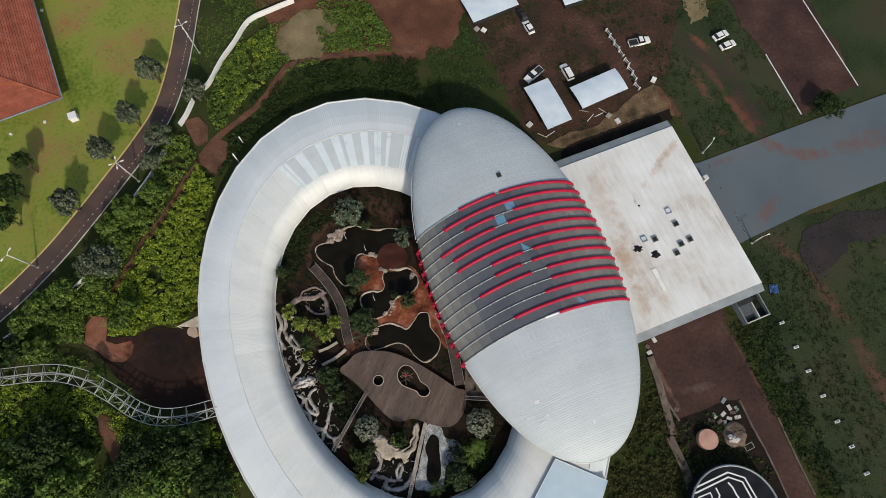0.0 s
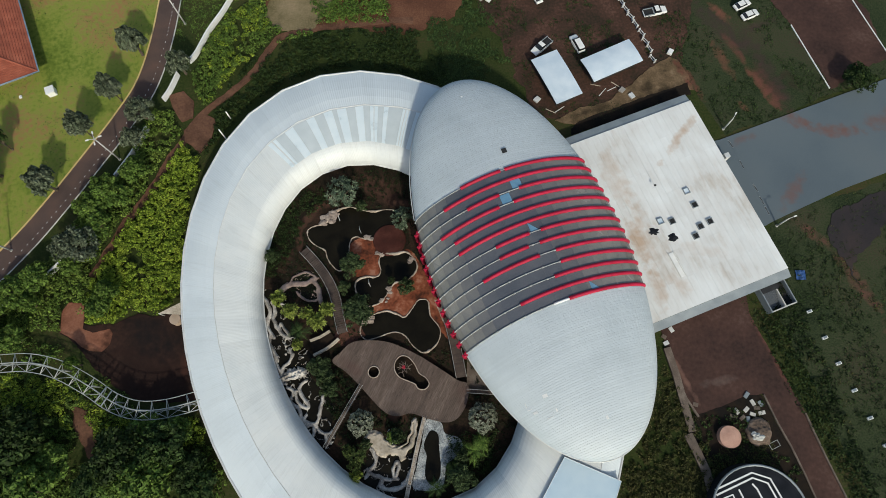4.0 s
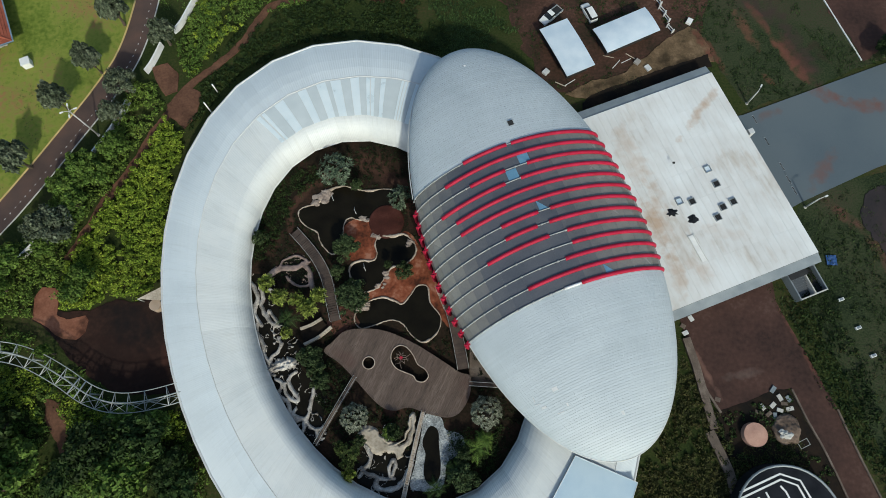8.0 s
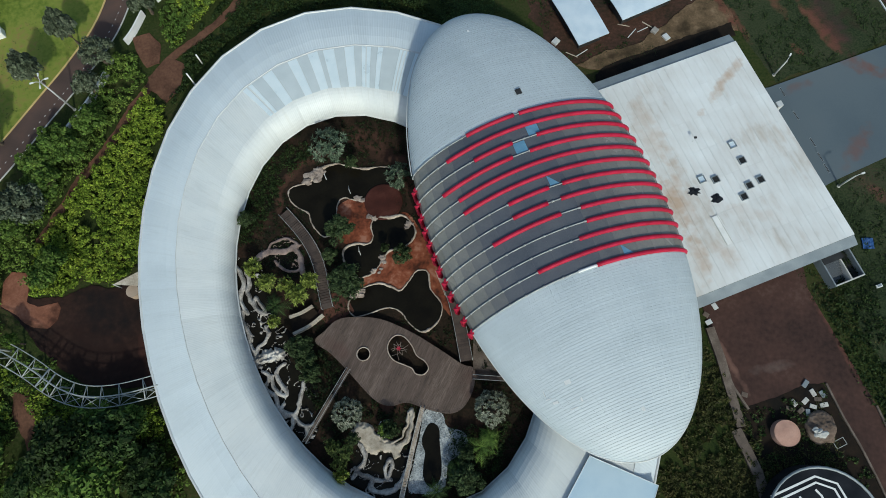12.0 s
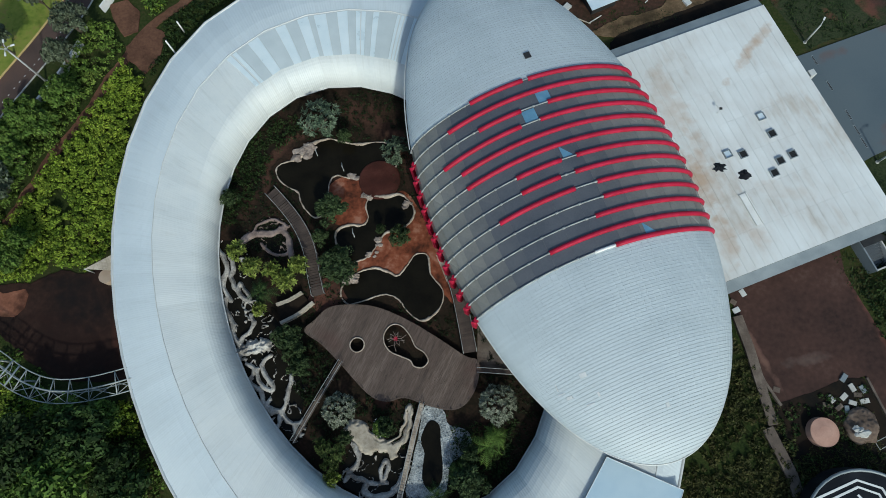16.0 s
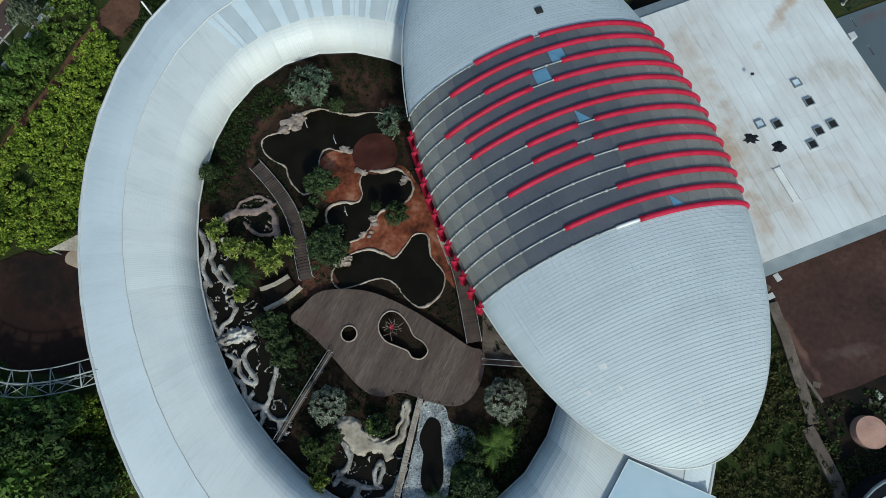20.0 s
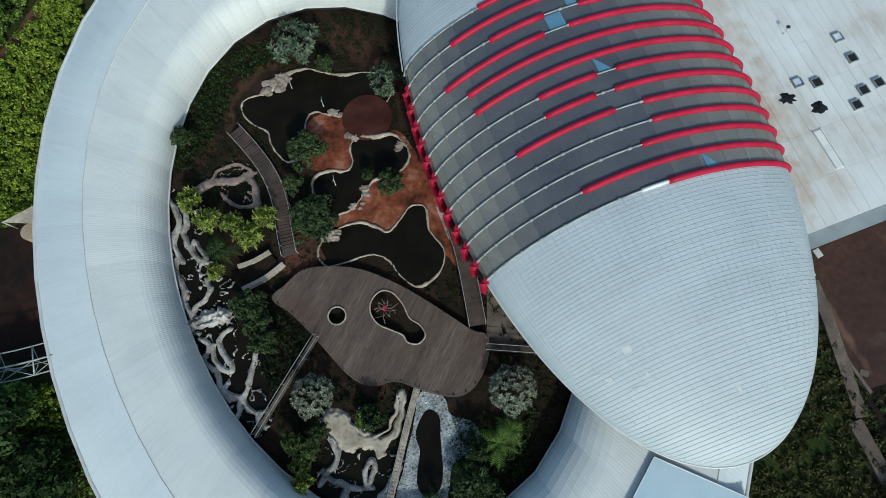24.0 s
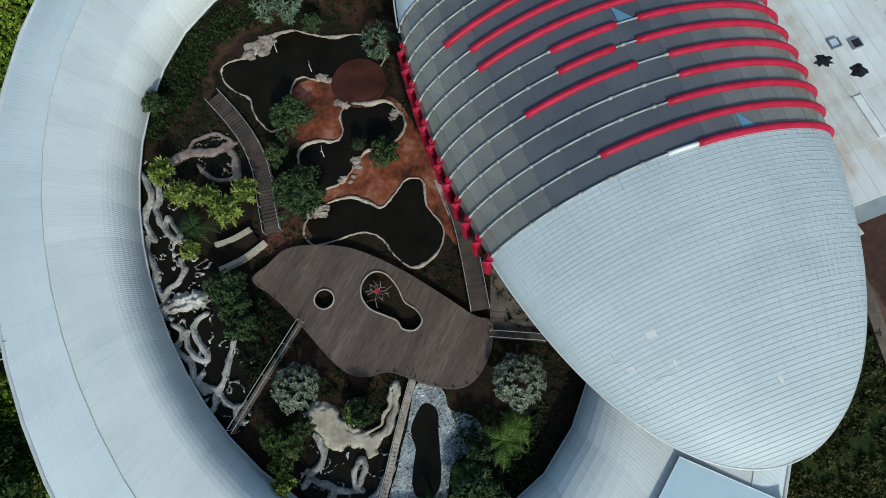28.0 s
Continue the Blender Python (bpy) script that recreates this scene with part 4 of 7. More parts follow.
for test in (lambda u: u > U12 + 1.6, lambda u: u < U0 + 1.6):
    arc = [t for t in [2 * math.pi * i / 320 + (math.pi if test(-LA) else 0) - math.pi for i in range(321)] if test(LA * math.cos(t))]
    tubes("rim", [[(*((LA + 0.1) * math.cos(t) * DE + (LB + 0.1) * math.sin(t) * DN), DZ) for t in arc]], 0.08, M["trim"], dome, "white edge trim", 8)
# soffit and lower wall are near-black: the overhang's shade is in their colour
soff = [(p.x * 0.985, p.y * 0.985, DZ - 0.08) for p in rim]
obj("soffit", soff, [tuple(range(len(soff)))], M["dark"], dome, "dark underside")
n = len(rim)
obj("lower_wall", [(p.x * 0.9, p.y * 0.9, 0) for p in rim] + [(p.x * 0.93, p.y * 0.93, DZ - 0.05) for p in rim], [(i, (i + 1) % n, (i + 1) % n + n, i + n) for i in range(n)], M["dark"], dome, "lower glazing with shade put into its dark colour")
hatch = dome_at(-17.3, th_of(-17.3, 2.3), 0.08)
boxed("roof_hatch", (-0.42, -0.42, -0.1, 0.42, 0.42, 0.12), M["dark"], dome, "small open black hatch", m=Matrix.Translation(hatch) @ Matrix.Rotation(DA, 4, "Z"))

# ---------------------------------------------------------------- the flat-roofed block
PX = Vector((24.8, 9.9)).normalized()     # along the short side
PY = Vector((-PX.y, PX.x))
PO = Vector((38.0, 17.2))
PW, PL = 27.2, 37.4
block = thing("flat_roofed_block", (PO.x, PO.y, 0), math.degrees(math.atan2(PX.y, PX.x)), label="low block with a stained white concrete flat roof", category="building")
boxed("wall_body", (-6, 0.3, 0, PW - 0.4, PL - 0.3, 2.5), M["wall"], block)
nx, ny = 24, 7
for i in range(nx):
    for j in range(ny):
        x0, x1 = -6 + (PW + 6) * i / nx, -6 + (PW + 6) * (i + 1) / nx
        y0, y1 = PL * j / ny, PL * (j + 1) / ny
        boxed("roof_panel", (x0 + 0.011, y0 + 0.009, 2.45, x1 - 0.011, y1 - 0.009, 2.8 + 0.004 * ((i * 7 + j * 3) % 3)), M["roof_concrete"], block)
for nm, y0, y1 in (("south_eave", -1.6, -0.02), ("north_eave", PL + 0.02, PL + 1.8)):
    vs = [(-6, y0, 2.25), (PW, y0, 2.25), (PW, y1, 2.6), (-6, y1, 2.6)] if y0 < 0 else [(-6, y0, 2.6), (PW, y0, 2.6), (PW, y1, 2.25), (-6, y1, 2.25)]
    obj(nm, vs + [(x, y, z - 0.5) for x, y, z in vs], [(0, 1, 2, 3), (7, 6, 5, 4), (0, 4, 5, 1), (1, 5, 6, 2), (2, 6, 7, 3), (3, 7, 4, 0)], M["grey_metal"], block, "grey metal eave")

for u, v, a, b in ((23.0, -7.5, 0.55, 0.8), (22.9, -10.9, 0.9, 0.1), (23.8, -10.6, 0.1, 0.8), (24.6, -9.9, 0.35, 0.7), (29.8, 0.4, 0.55, 0.4), (26.3, -7.9, 0.1, 1.0), (25.7, -6.6, 0.5, 0.25), (-31.1, -0.2, 0.3, 0.3)):
    q = dome_at(u, th_of(u, v), 0.06)
    e = Vector(dome_at(u, th_of(u, v) + 0.02, 0.06)) - Vector(q)
    m = Matrix.Translation(q) @ Matrix.Rotation(DA, 4, "Z") @ Matrix.Rotation(math.atan2(e.z, e.xy.length), 4, "X")
    boxed("repair_patch", (-a / 2, -b / 2, -0.06, a / 2, b / 2, 0.02), M["white"] if a < 0.6 else M["trim"], dome, "pale repair patch", m=m)

# ---------------------------------------------------------------- the garden court
COURT = [ring_at(t, ring_radii(t)[3] + 0.6, 0)[:2] for t in circ[::2]]
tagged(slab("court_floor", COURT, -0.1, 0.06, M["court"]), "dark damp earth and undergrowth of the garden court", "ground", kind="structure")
RED_EARTH = smooth_line([(-17.8, 32.6), (-14.1, 34.1), (-9.3, 31.2), (-6.3, 31.2), (-3.2, 26.4), (-1.0, 21.7), (1.0, 17.2), (1.0, 14.5), (-0.3, 15.8), (-2.1, 17.1), (-4.9, 19.8), (-7.5, 17.5), (-11.1, 18.4), (-14.1, 19.8), (-12.2, 24.4), (-17.4, 26.3), (-18.9, 29.2)], True, 4)
tagged(slab("red_earth", RED_EARTH, -0.1, 0.09, M["red_soil"], ragged=0.35, seed=41), "bare orange-red earth between the ponds", "ground", kind="structure")


PONDS = []


def pond(outline, seed, label):
    line = smooth_line(outline, True, 5)
    PONDS.append([tuple(q) for q in line])
    p = thing("pond", (0, 0, 0), label=label, category="pond", group="garden ponds")
    slab("water", line, -0.1, 0.12, M["water"], p, "still dark water")
    line = smooth_line(line, True, 3)
    pts = [(q.x + 0.08 * noise.noise(Vector((q.x * 1.9, q.y * 1.9, seed))), q.y + 0.08 * noise.noise(Vector((q.x * 1.9, q.y * 1.9, seed + 9))), 0.14) for q in line]
    rad = [0.065 + 0.16 * abs(noise.noise(Vector((q.x * 0.5, q.y * 0.5, seed)))) + 0.10 * max(0, noise.noise(Vector((q.x * 1.7, q.y * 1.7, seed + 2)))) + 0.42 * max(0, noise.noise(Vector((q.x * 0.16, q.y * 0.16, seed + 5)))) for q in line]
    vs, fs = tube_data(pts, rad, 8, True)
    obj("kerb", vs, fs, M["kerb"], p, "pale moulded stone kerb", smooth=True)
    return p


pond([(-22.5, 37.3), (-21.4, 39.0), (-18.6, 40.1), (-16.5, 39.6), (-13.8, 39.2), (-11.0, 39.6), (-8.6, 39.0), (-7.6, 36.7), (-9.4, 33.7), (-12.7, 33.6), (-15.1, 33.6), (-17.1, 34.0), (-18.0, 32.6), (-18.1, 29.7), (-18.4, 27.9), (-19.9, 27.3), (-21.3, 28.5), (-22.2, 29.9), (-22.7, 31.3), (-24.4, 32.2), (-25.9, 33.6), (-26.3, 35.1), (-25.4, 36.0), (-23.5, 36.6)], 1, "dark garden pond with a pale winding kerb")
pond([(-16.2, 22.9), (-16.6, 24.4), (-16.0, 25.6), (-14.5, 26.1), (-12.6, 26.1), (-11.9, 27.3), (-12.3, 29.2), (-11.5, 30.5), (-9.2, 30.6), (-7.3, 31.0), (-5.8, 29.9), (-5.0, 28.3), (-5.5, 26.8), (-7.0, 25.5), (-9.0, 25.0), (-9.9, 23.9), (-10.6, 22.7), (-11.6, 21.3), (-13.5, 20.5), (-15.1, 21.0)], 2, "dark garden pond between red earth banks")
pond([(-15.0, 17.0), (-13.3, 18.7), (-10.7, 19.6), (-8.7, 19.1), (-7.2, 18.5), (-6.0, 19.8), (-4.6, 21.7), (-2.9, 21.5), (-2.4, 18.8), (-0.6, 16.2), (-1.2, 13.6), (-3.4, 12.0), (-5.3, 13.0), (-7.1, 15.1), (-9.2, 15.7), (-12.1, 14.7), (-14.0, 14.3), (-15.2, 15.4)], 3, "dark curving pond with a pale kerb beside the deck")


def rocks(name, spots, material, label, cat="rocks", size=0.6, seed=0, count=9, kind=""):
    rng = random.Random(seed)
    t = thing(name, (*spots[0], 0), label=label, category=cat, kind=kind)
    for (x, y) in spots:
        for i in range(count):
            bm = bmesh.new()
            s = size * rng.uniform(0.45, 1.2)
            bmesh.ops.create_icosphere(bm, subdivisions=2, radius=s)
            for v in bm.verts:
                v.co *= 1 + 0.9 * noise.noise(v.co * 1.3 / size + Vector((seed + i, x, y)))
                v.co.x, v.co.z = v.co.x * 1.35, v.co.z * 0.5
            bmesh.ops.translate(bm, vec=(x - spots[0][0] + rng.uniform(-1, 1) * size * 1.8, y - spots[0][1] + rng.uniform(-1, 1) * size * 1.4, 0.15 + s * 0.2), verts=bm.verts)
            part("rock", bm, material, t)
    return t


rocks("rock_cluster", [(-21.7, 38.6), (-22.5, 37.3)], M["pale_rock"], "pale pinkish stones at the pond's edge", size=0.55, seed=3, count=7)
rocks("rock_cluster", [(-14.2, 17.7), (-13.5, 18.0)], M["pale_rock"], "pale pinkish stones on the pond's kerb", size=0.42, seed=4, count=6)
rocks("rock_cluster", [(-10.5, 23.4), (-11.0, 21.7)], M["pale_rock"], "pale pinkish stones on the pond's bank", size=0.36, seed=5, count=4)
rocks("rock_cluster", [(-12.2, 30.4), (-14.4, 33.7), (-5.9, 29.2)], M["pale_rock"], "pale pinkish stones beside the round roof", size=0.38, seed=6, count=4)

# round red roof over the water
pav = thing("round_pavilion", (*[(-10.4, 33.3)][0], 0), label="round dark red flat roof standing over the pond", category="pavilion")
bm = bmesh.new()
bmesh.ops.create_cone(bm, cap_ends=True, segments=48, radius1=3.15, radius2=3.0, depth=0.12, matrix=Matrix.Translation((0, 0, 0.27)))
part("roof", bm, M["pav_red"], pav, "dark red roof disc")
for i in range(5):
    a = i * 2 * math.pi / 5
    bm = bmesh.new()
    bmesh.ops.create_cone(bm, cap_ends=True, segments=10, radius1=0.12, radius2=0.12, depth=0.21, matrix=Matrix.Translation((2.1 * math.cos(a), 2.1 * math.sin(a), 0.105)))
    part("post", bm, M["bark"], pav)

# timber deck with two openings
DECK_Z = 0.9
DECK = [tuple(p) for p in smooth_line([(-16.5, 13.6), (-13.0, 14.0), (-9.4, 13.5), (-5.0, 11.6), (-1.1, 9.3), (2.5, 7.0), (4.3, 6.3), (4.1, 3.4), (2.7, 0.9), (0.7, 0.0), (-2.3, 0.5), (-5.6, 1.5), (-8.1, 1.0), (-10.6, 2.0), (-14.9, 6.3), (-17.4, 8.6), (-19.8, 10.3), (-18.5, 11.8)], True, 5)]
HOLE1 = [(-12.4 + 1.0 * math.cos(a), 8.45 + 1.0 * math.sin(a)) for a in [i * math.pi / 12 for i in range(24)]]
HOLE2 = [tuple(p) for p in smooth_line([(-8.6, 10.3), (-7.6, 11.3), (-6.3, 11.1), (-5.1, 9.8), (-4.3, 8.3), (-3.1, 7.5), (-2.5, 6.4), (-3.2, 5.5), (-4.4, 5.6), (-5.0, 6.4), (-6.2, 6.9), (-7.8, 7.6), (-8.7, 8.9)], True, 5)]
deck = thing("timber_deck", (0, 0, 0), label="raised weathered timber deck with a round and a keyhole opening", category="deck")
PD = Vector((0.44, 0.90)).normalized()
PN = Vector((-PD.y, PD.x))
W = 0.30
rng = random.Random(9)
lo, hi = min(Vector(p).dot(PN) for p in DECK), max(Vector(p).dot(PN) for p in DECK)
for i in range(int((hi - lo) / W) + 1):
    s = lo + (i + 0.5) * W
    cuts = []
    for poly in (DECK, HOLE1, HOLE2):
        for a, b in zip(poly, poly[1:] + poly[:1]):
            a, b = Vector(a), Vector(b)
            sa, sb = a.dot(PN) - s, b.dot(PN) - s
            if (sa > 0) != (sb > 0):
                cuts.append((a.lerp(b, sa / (sa - sb))).dot(PD))
    cuts.sort()
    for a, b in zip(cuts[::2], cuts[1::2]):
        while b - a > 0.05:
            e = min(b, a + rng.uniform(3.2, 5.2))
            if b - e < 1.0:
                e = b
            c = PN * s
            z = DECK_Z + rng.uniform(-0.012, 0.012)
            vs = []
            for d, w, zz in ((a + 0.01, -1, 0), (e - 0.01, -1, 0), (e - 0.01, 1, 0), (a + 0.01, 1, 0)):
                p = PN * (s + w * (W / 2 - 0.005)) + PD * d
                vs.append((p.x, p.y, z))
            vs += [(x, y, zz - 0.08) for x, y, zz in vs]
            obj("plank", vs, [(0, 1, 2, 3), (7, 6, 5, 4), (0, 4, 5, 1), (1, 5, 6, 2), (2, 6, 7, 3), (3, 7, 4, 0)], M["wood"], deck)
            a = e
ribbon("edge_beam", [Vector(p) for p in DECK], 0.22, DECK_Z - 0.35, DECK_Z + 0.03, M["wood"], deck, "timber edge beam", True)
tubes("opening_rim", [[(x, y, DECK_Z + 0.08) for x, y in HOLE1]], 0.09, M["kerb"], deck, "pale rim of the round opening", 8, True)
tubes("opening_rim", [[(x, y, DECK_Z + 0.08) for x, y in HOLE2]], 0.09, M["kerb"], deck, "pale rim of the keyhole opening", 8, True)
post = None
for i in range(0, len(DECK), 3):
    x, y = DECK[i]
    if post is None:
        bm = bmesh.new()
        bmesh.ops.create_cone(bm, cap_ends=True, segments=8, radius1=0.10, radius2=0.08, depth=1.0, matrix=Matrix.Translation((0, 0, 0.5)))
        post = part("deck_post", bm, M["bark"], deck)
        post.location, post.scale = (x, y, 0), (1, 1, DECK_Z + 0.25)
    else:
        q = new("deck_post", post.data)
        q.parent, q.location, q.scale = deck, (x, y, 0), (1, 1, DECK_Z + 0.25)


def boardwalk(name, line, width, z, label, rail=True, boards=0.35, timber="old_wood"):
    """A walkway of cross boards with handrails on posts."""
    t = thing(name, (0, 0, 0), label=label, category="walkway")
    total = 0
    pts = [Vector(p).xy for p in line]
    tmpl = None
    for a, b in zip(pts, pts[1:]):
        d = (b - a)
        n = max(1, round(d.length / boards))
        for i in range(n):
            c = a.lerp(b, (i + 0.5) / n)
            if tmpl is None:
                tmpl = boxed("board", (-boards / 2 + 0.012, -width / 2, -0.06, boards / 2 - 0.012, width / 2, 0.0), M[timber], t)
                q = tmpl
            else:
                q = new("board", tmpl.data)
                q.parent = t
            q.matrix_basis = pose(c.x, c.y, z, 0, 0, math.degrees(math.atan2(d.y, d.x)))
    for s in ((-1, 1) if rail else ()):
        side = offset(pts, s * (width / 2 - 0.03))
        tubes("handrail", [[(p.x, p.y, z + 0.95) for p in side]], 0.034, M["rib"], t, "pale grey handrail", 6)
        for p in side[::2]:
            tubes("rail_post", [[(p.x, p.y, 0), (p.x, p.y, z + 0.95)]], 0.038, M["rib"], t, n=5)
    return t


boardwalk("boardwalk", smooth_line([(-26.6, 31.2), (-24.4, 28.9), (-22.4, 26.5), (-20.9, 24.1), (-19.8, 21.4), (-19.1, 18.4), (-18.3, 15.5)], False, 4), 1.8, 0.6, "curved timber boardwalk with pale handrails")
boardwalk("boardwalk", smooth_line([(0.5, 19.0), (1.5, 16.0), (2.3, 12.4), (3.2, 7.6)], False, 4), 1.9, 0.8, "timber ramp with handrails beside the dome")
boardwalk("footbridge", smooth_line([(-14.5, 6.2), (-17.5, 0.8), (-20.3, -4.4)], False, 4), 0.6, 0.8, "narrow straight footbridge with pale rails", timber="path_conc")
boardwalk("footbridge", smooth_line([(-3.2, 0.9), (-4.2, -3.3), (-5.6, -9.9), (-6.3, -13.4)], False, 4), 0.65, 0.8, "narrow footbridge over the pale rockwork", timber="kerb")
boardwalk("footbridge", smooth_line([(4.2, 5.2), (9.5, 4.9)], False, 2), 0.7, 0.8, "short footbridge with pale rails")
br = thing("bridge", (0, 0, 0), label="small curved bridge with pale plastered parapets", category="bridge")
for line in ([(-24.2, 14.0), (-22.4, 14.7), (-20.7, 15.8)], [(-23.4, 11.4), (-21.0, 12.7), (-19.0, 14.4)]):
    ribbon("parapet", smooth_line(line, False, 5), 0.42, 0.0, 1.0, M["sand"], br, "pale plastered parapet")
slab("bridge_deck", [(-24.2, 13.7), (-22.5, 14.4), (-20.6, 15.5), (-19.3, 14.2), (-21.1, 13.0), (-23.5, 11.7)], 0.0, 0.5, M["dark_soil"], br, "dark bridge deck")


def rock_field(name, parent, outline, lines, seed, lace, material, cell=0.13, sink=-0.25, lump=0.16, top=0.8, warp=0.25, slim=0.9):
    """Moulded rock rising from water: ridges along winding lines, with a lace of smaller ones between."""
    xs, ys = [p[0] for p in outline], [p[1] for p in outline]
    nx, ny = int((max(xs) - min(xs)) / cell) + 1, int((max(ys) - min(ys)) / cell) + 1
    gx, gy = np.meshgrid(min(xs) + cell * np.arange(nx), min(ys) + cell * np.arange(ny), indexing="ij")
    wx, wy, lc, fi = np.zeros_like(gx), np.zeros_like(gx), np.zeros_like(gx), np.zeros_like(gx)
    keep = np.zeros(gx.shape, bool)
    for i in range(nx):
        for j in range(ny):
            x, y = gx[i, j], gy[i, j]
            keep[i, j] = inside((x, y), outline)
            if keep[i, j]:
                v = noise.noise_vector(Vector((x * 0.9, y * 0.9, seed)))
                wx[i, j], wy[i, j] = v.x, v.y
                lc[i, j] = abs(noise.noise(Vector((x * 0.33 + v.x * 0.5, y * 0.33 + v.y * 0.5, seed + 3))))
                fi[i, j] = noise.noise(Vector((x * 2.4, y * 2.4, seed + 8)))
    h = np.full(gx.shape, -1.0)
    for w, line in lines:
        pts = smooth_line(line, False, 5)
        d = np.full(gx.shape, 99.0)
        qx, qy = gx + warp * wx, gy + warp * wy
        for a, b in zip(pts, pts[1:]):
            e = b - a
            t = np.clip(((qx - a.x) * e.x + (qy - a.y) * e.y) / max(e.length_squared, 1e-6), 0, 1)
            d = np.minimum(d, np.hypot(qx - a.x - t * e.x, qy - a.y - t * e.y))
        h = np.maximum(h, 0.75 * (1 - (d / (w * slim)) ** 1.5))
    h = np.maximum(h, 0.55 * (1 - lc / lace))
    h = np.clip(h + lump * fi, sink, top)
    idx = -np.ones(gx.shape, int)
    idx[keep] = np.arange(keep.sum())
    vs = np.stack([gx[keep], gy[keep], h[keep] + 0.06], 1).tolist()
    fs = []
    for i in range(nx - 1):
        for j in range(ny - 1):
            q = (idx[i, j], idx[i + 1, j], idx[i + 1, j + 1], idx[i, j + 1])
            if min(q) >= 0 and max(h[i, j], h[i + 1, j], h[i + 1, j + 1], h[i, j + 1]) > sink + 0.01:
                fs.append(q)
    return obj(name, vs, fs, material, parent, smooth=True)


COURT_SW = smooth_line([(-34.7, 22.9), (-29.2, 22.6), (-27.2, 15.0), (-23.6, 11.2), (-23.8, 7.5), (-19.2, 4.0), (-19.6, -0.6), (-18.6, -2.3), (-20.1, -4.7), (-23.7, -3.2), (-27.7, 2.1), (-30.9, 7.4), (-33.2, 14.9)], True, 3)
rk = thing("rockwork", (0, 0, 0), label="pale moulded rock ridges winding between dark pools", category="rockwork")
slab("pool_bed", COURT_SW, 0.0, 0.075, M["water"], rk, "dark water between the rocks")
slab("pool_bed", smooth_line([(-13.7, -9.6), (-13.1, -6.0), (-12.4, -4.1), (-10.8, -5.9), (-8.6, -5.9), (-5.8, -5.3), (-4.3, -5.8), (-5.5, -11.0), (-10.4, -12.1)], True, 3), 0.0, 0.075, M["water"], rk, "dark water between the rocks")
rock_field("rock_ridge", rk, [tuple(p) for p in COURT_SW], [
    (0.55, [(-34.2, 22.8), (-33.0, 21.2), (-32.1, 19.2), (-32.6, 17.2), (-31.7, 15.4), (-31.0, 14.6)]),
    (0.45, [(-31.9, 21.2), (-31.2, 19.5), (-31.5, 18.1), (-30.4, 16.2), (-29.1, 15.0), (-28.1, 14.4)]),
    (0.35, [(-28.1, 14.4), (-28.7, 15.7), (-29.9, 17.2), (-30.1, 16.4), (-29.1, 15.0)]),
    (0.55, [(-32.0, 14.9), (-31.5, 13.0), (-30.4, 11.4), (-30.3, 9.9), (-29.0, 8.4)]),
    (0.45, [(-29.0, 8.4), (-28.8, 9.3), (-27.9, 10.2), (-27.4, 11.5), (-27.9, 12.5)]),
    (0.40, [(-27.7, 5.7), (-26.9, 5.2), (-27.0, 4.0), (-27.7, 3.6), (-28.2, 4.8)]),
    (0.45, [(-26.4, 5.1), (-25.9, 3.6), (-24.9, 2.5), (-23.9, 2.2), (-23.9, 2.9), (-25.0, 4.2), (-25.7, 5.7), (-24.7, 6.9)]),
    (0.55, [(-27.2, 3.3), (-26.2, 2.4), (-25.5, 2.2), (-25.1, 0.7), (-24.0, -0.4), (-22.4, -0.5)]),
    (0.45, [(-24.1, 0.9), (-24.6, -0.1), (-23.7, -0.8)]),
    (0.40, [(-21.3, 4.3), (-21.6, 2.5), (-21.9, 0.5), (-22.4, -0.5), (-21.3, -1.9), (-19.8, -2.0), (-19.2, -1.3)]),
    (0.45, [(-22.6, -0.6), (-22.6, -2.3), (-23.3, -3.3)]),
    (0.5, [(-20.4, -2.0), (-20.3, -3.1), (-19.6, -3.6)])], 3.0, 0.032, M["rock"], top=0.42, lump=0.13, slim=0.72)
LOW_POOL = [tuple(p) for p in smooth_line([(-13.7, -9.6), (-13.1, -6.0), (-12.4, -4.1), (-10.8, -5.9), (-8.6, -5.9), (-5.8, -5.3), (-4.3, -5.8), (-5.5, -11.0), (-10.4, -12.1)], True, 3)]
rock_field("rock_ridge", rk, LOW_POOL, [
    (0.5, [(-13.1, -9.2), (-12.4, -7.9), (-11.5, -6.6), (-11.9, -5.1), (-12.6, -4.4)]),
    (0.45, [(-12.3, -8.6), (-10.6, -9.2), (-9.2, -9.6), (-7.8, -9.4)]),
    (0.40, [(-8.4, -9.1), (-8.6, -7.7), (-7.8, -6.6), (-7.6, -7.7), (-8.1, -9.1)]),
    (0.55, [(-10.3, -9.5), (-10.5, -10.6), (-8.3, -11.1), (-6.1, -10.0), (-5.5, -8.2)]),
    (0.5, [(-6.8, -10.0), (-5.6, -8.9), (-5.1, -7.4)])], 7.0, 0.035, M["rock"], top=0.42, lump=0.13, slim=0.72)
ar = thing("rock_arch", (0, 0, 0), label="pinkish moulded rock loop over a dark pool", category="rockwork")
slab("pool_bed", smooth_line([(-29.1, 24.7), (-27.7, 26.6), (-25.4, 26.9), (-23.3, 25.4), (-22.8, 22.6), (-23.8, 21.4), (-25.8, 21.7), (-27.6, 23.1)], True, 4), 0.0, 0.09, M["water"], ar, "dark water")
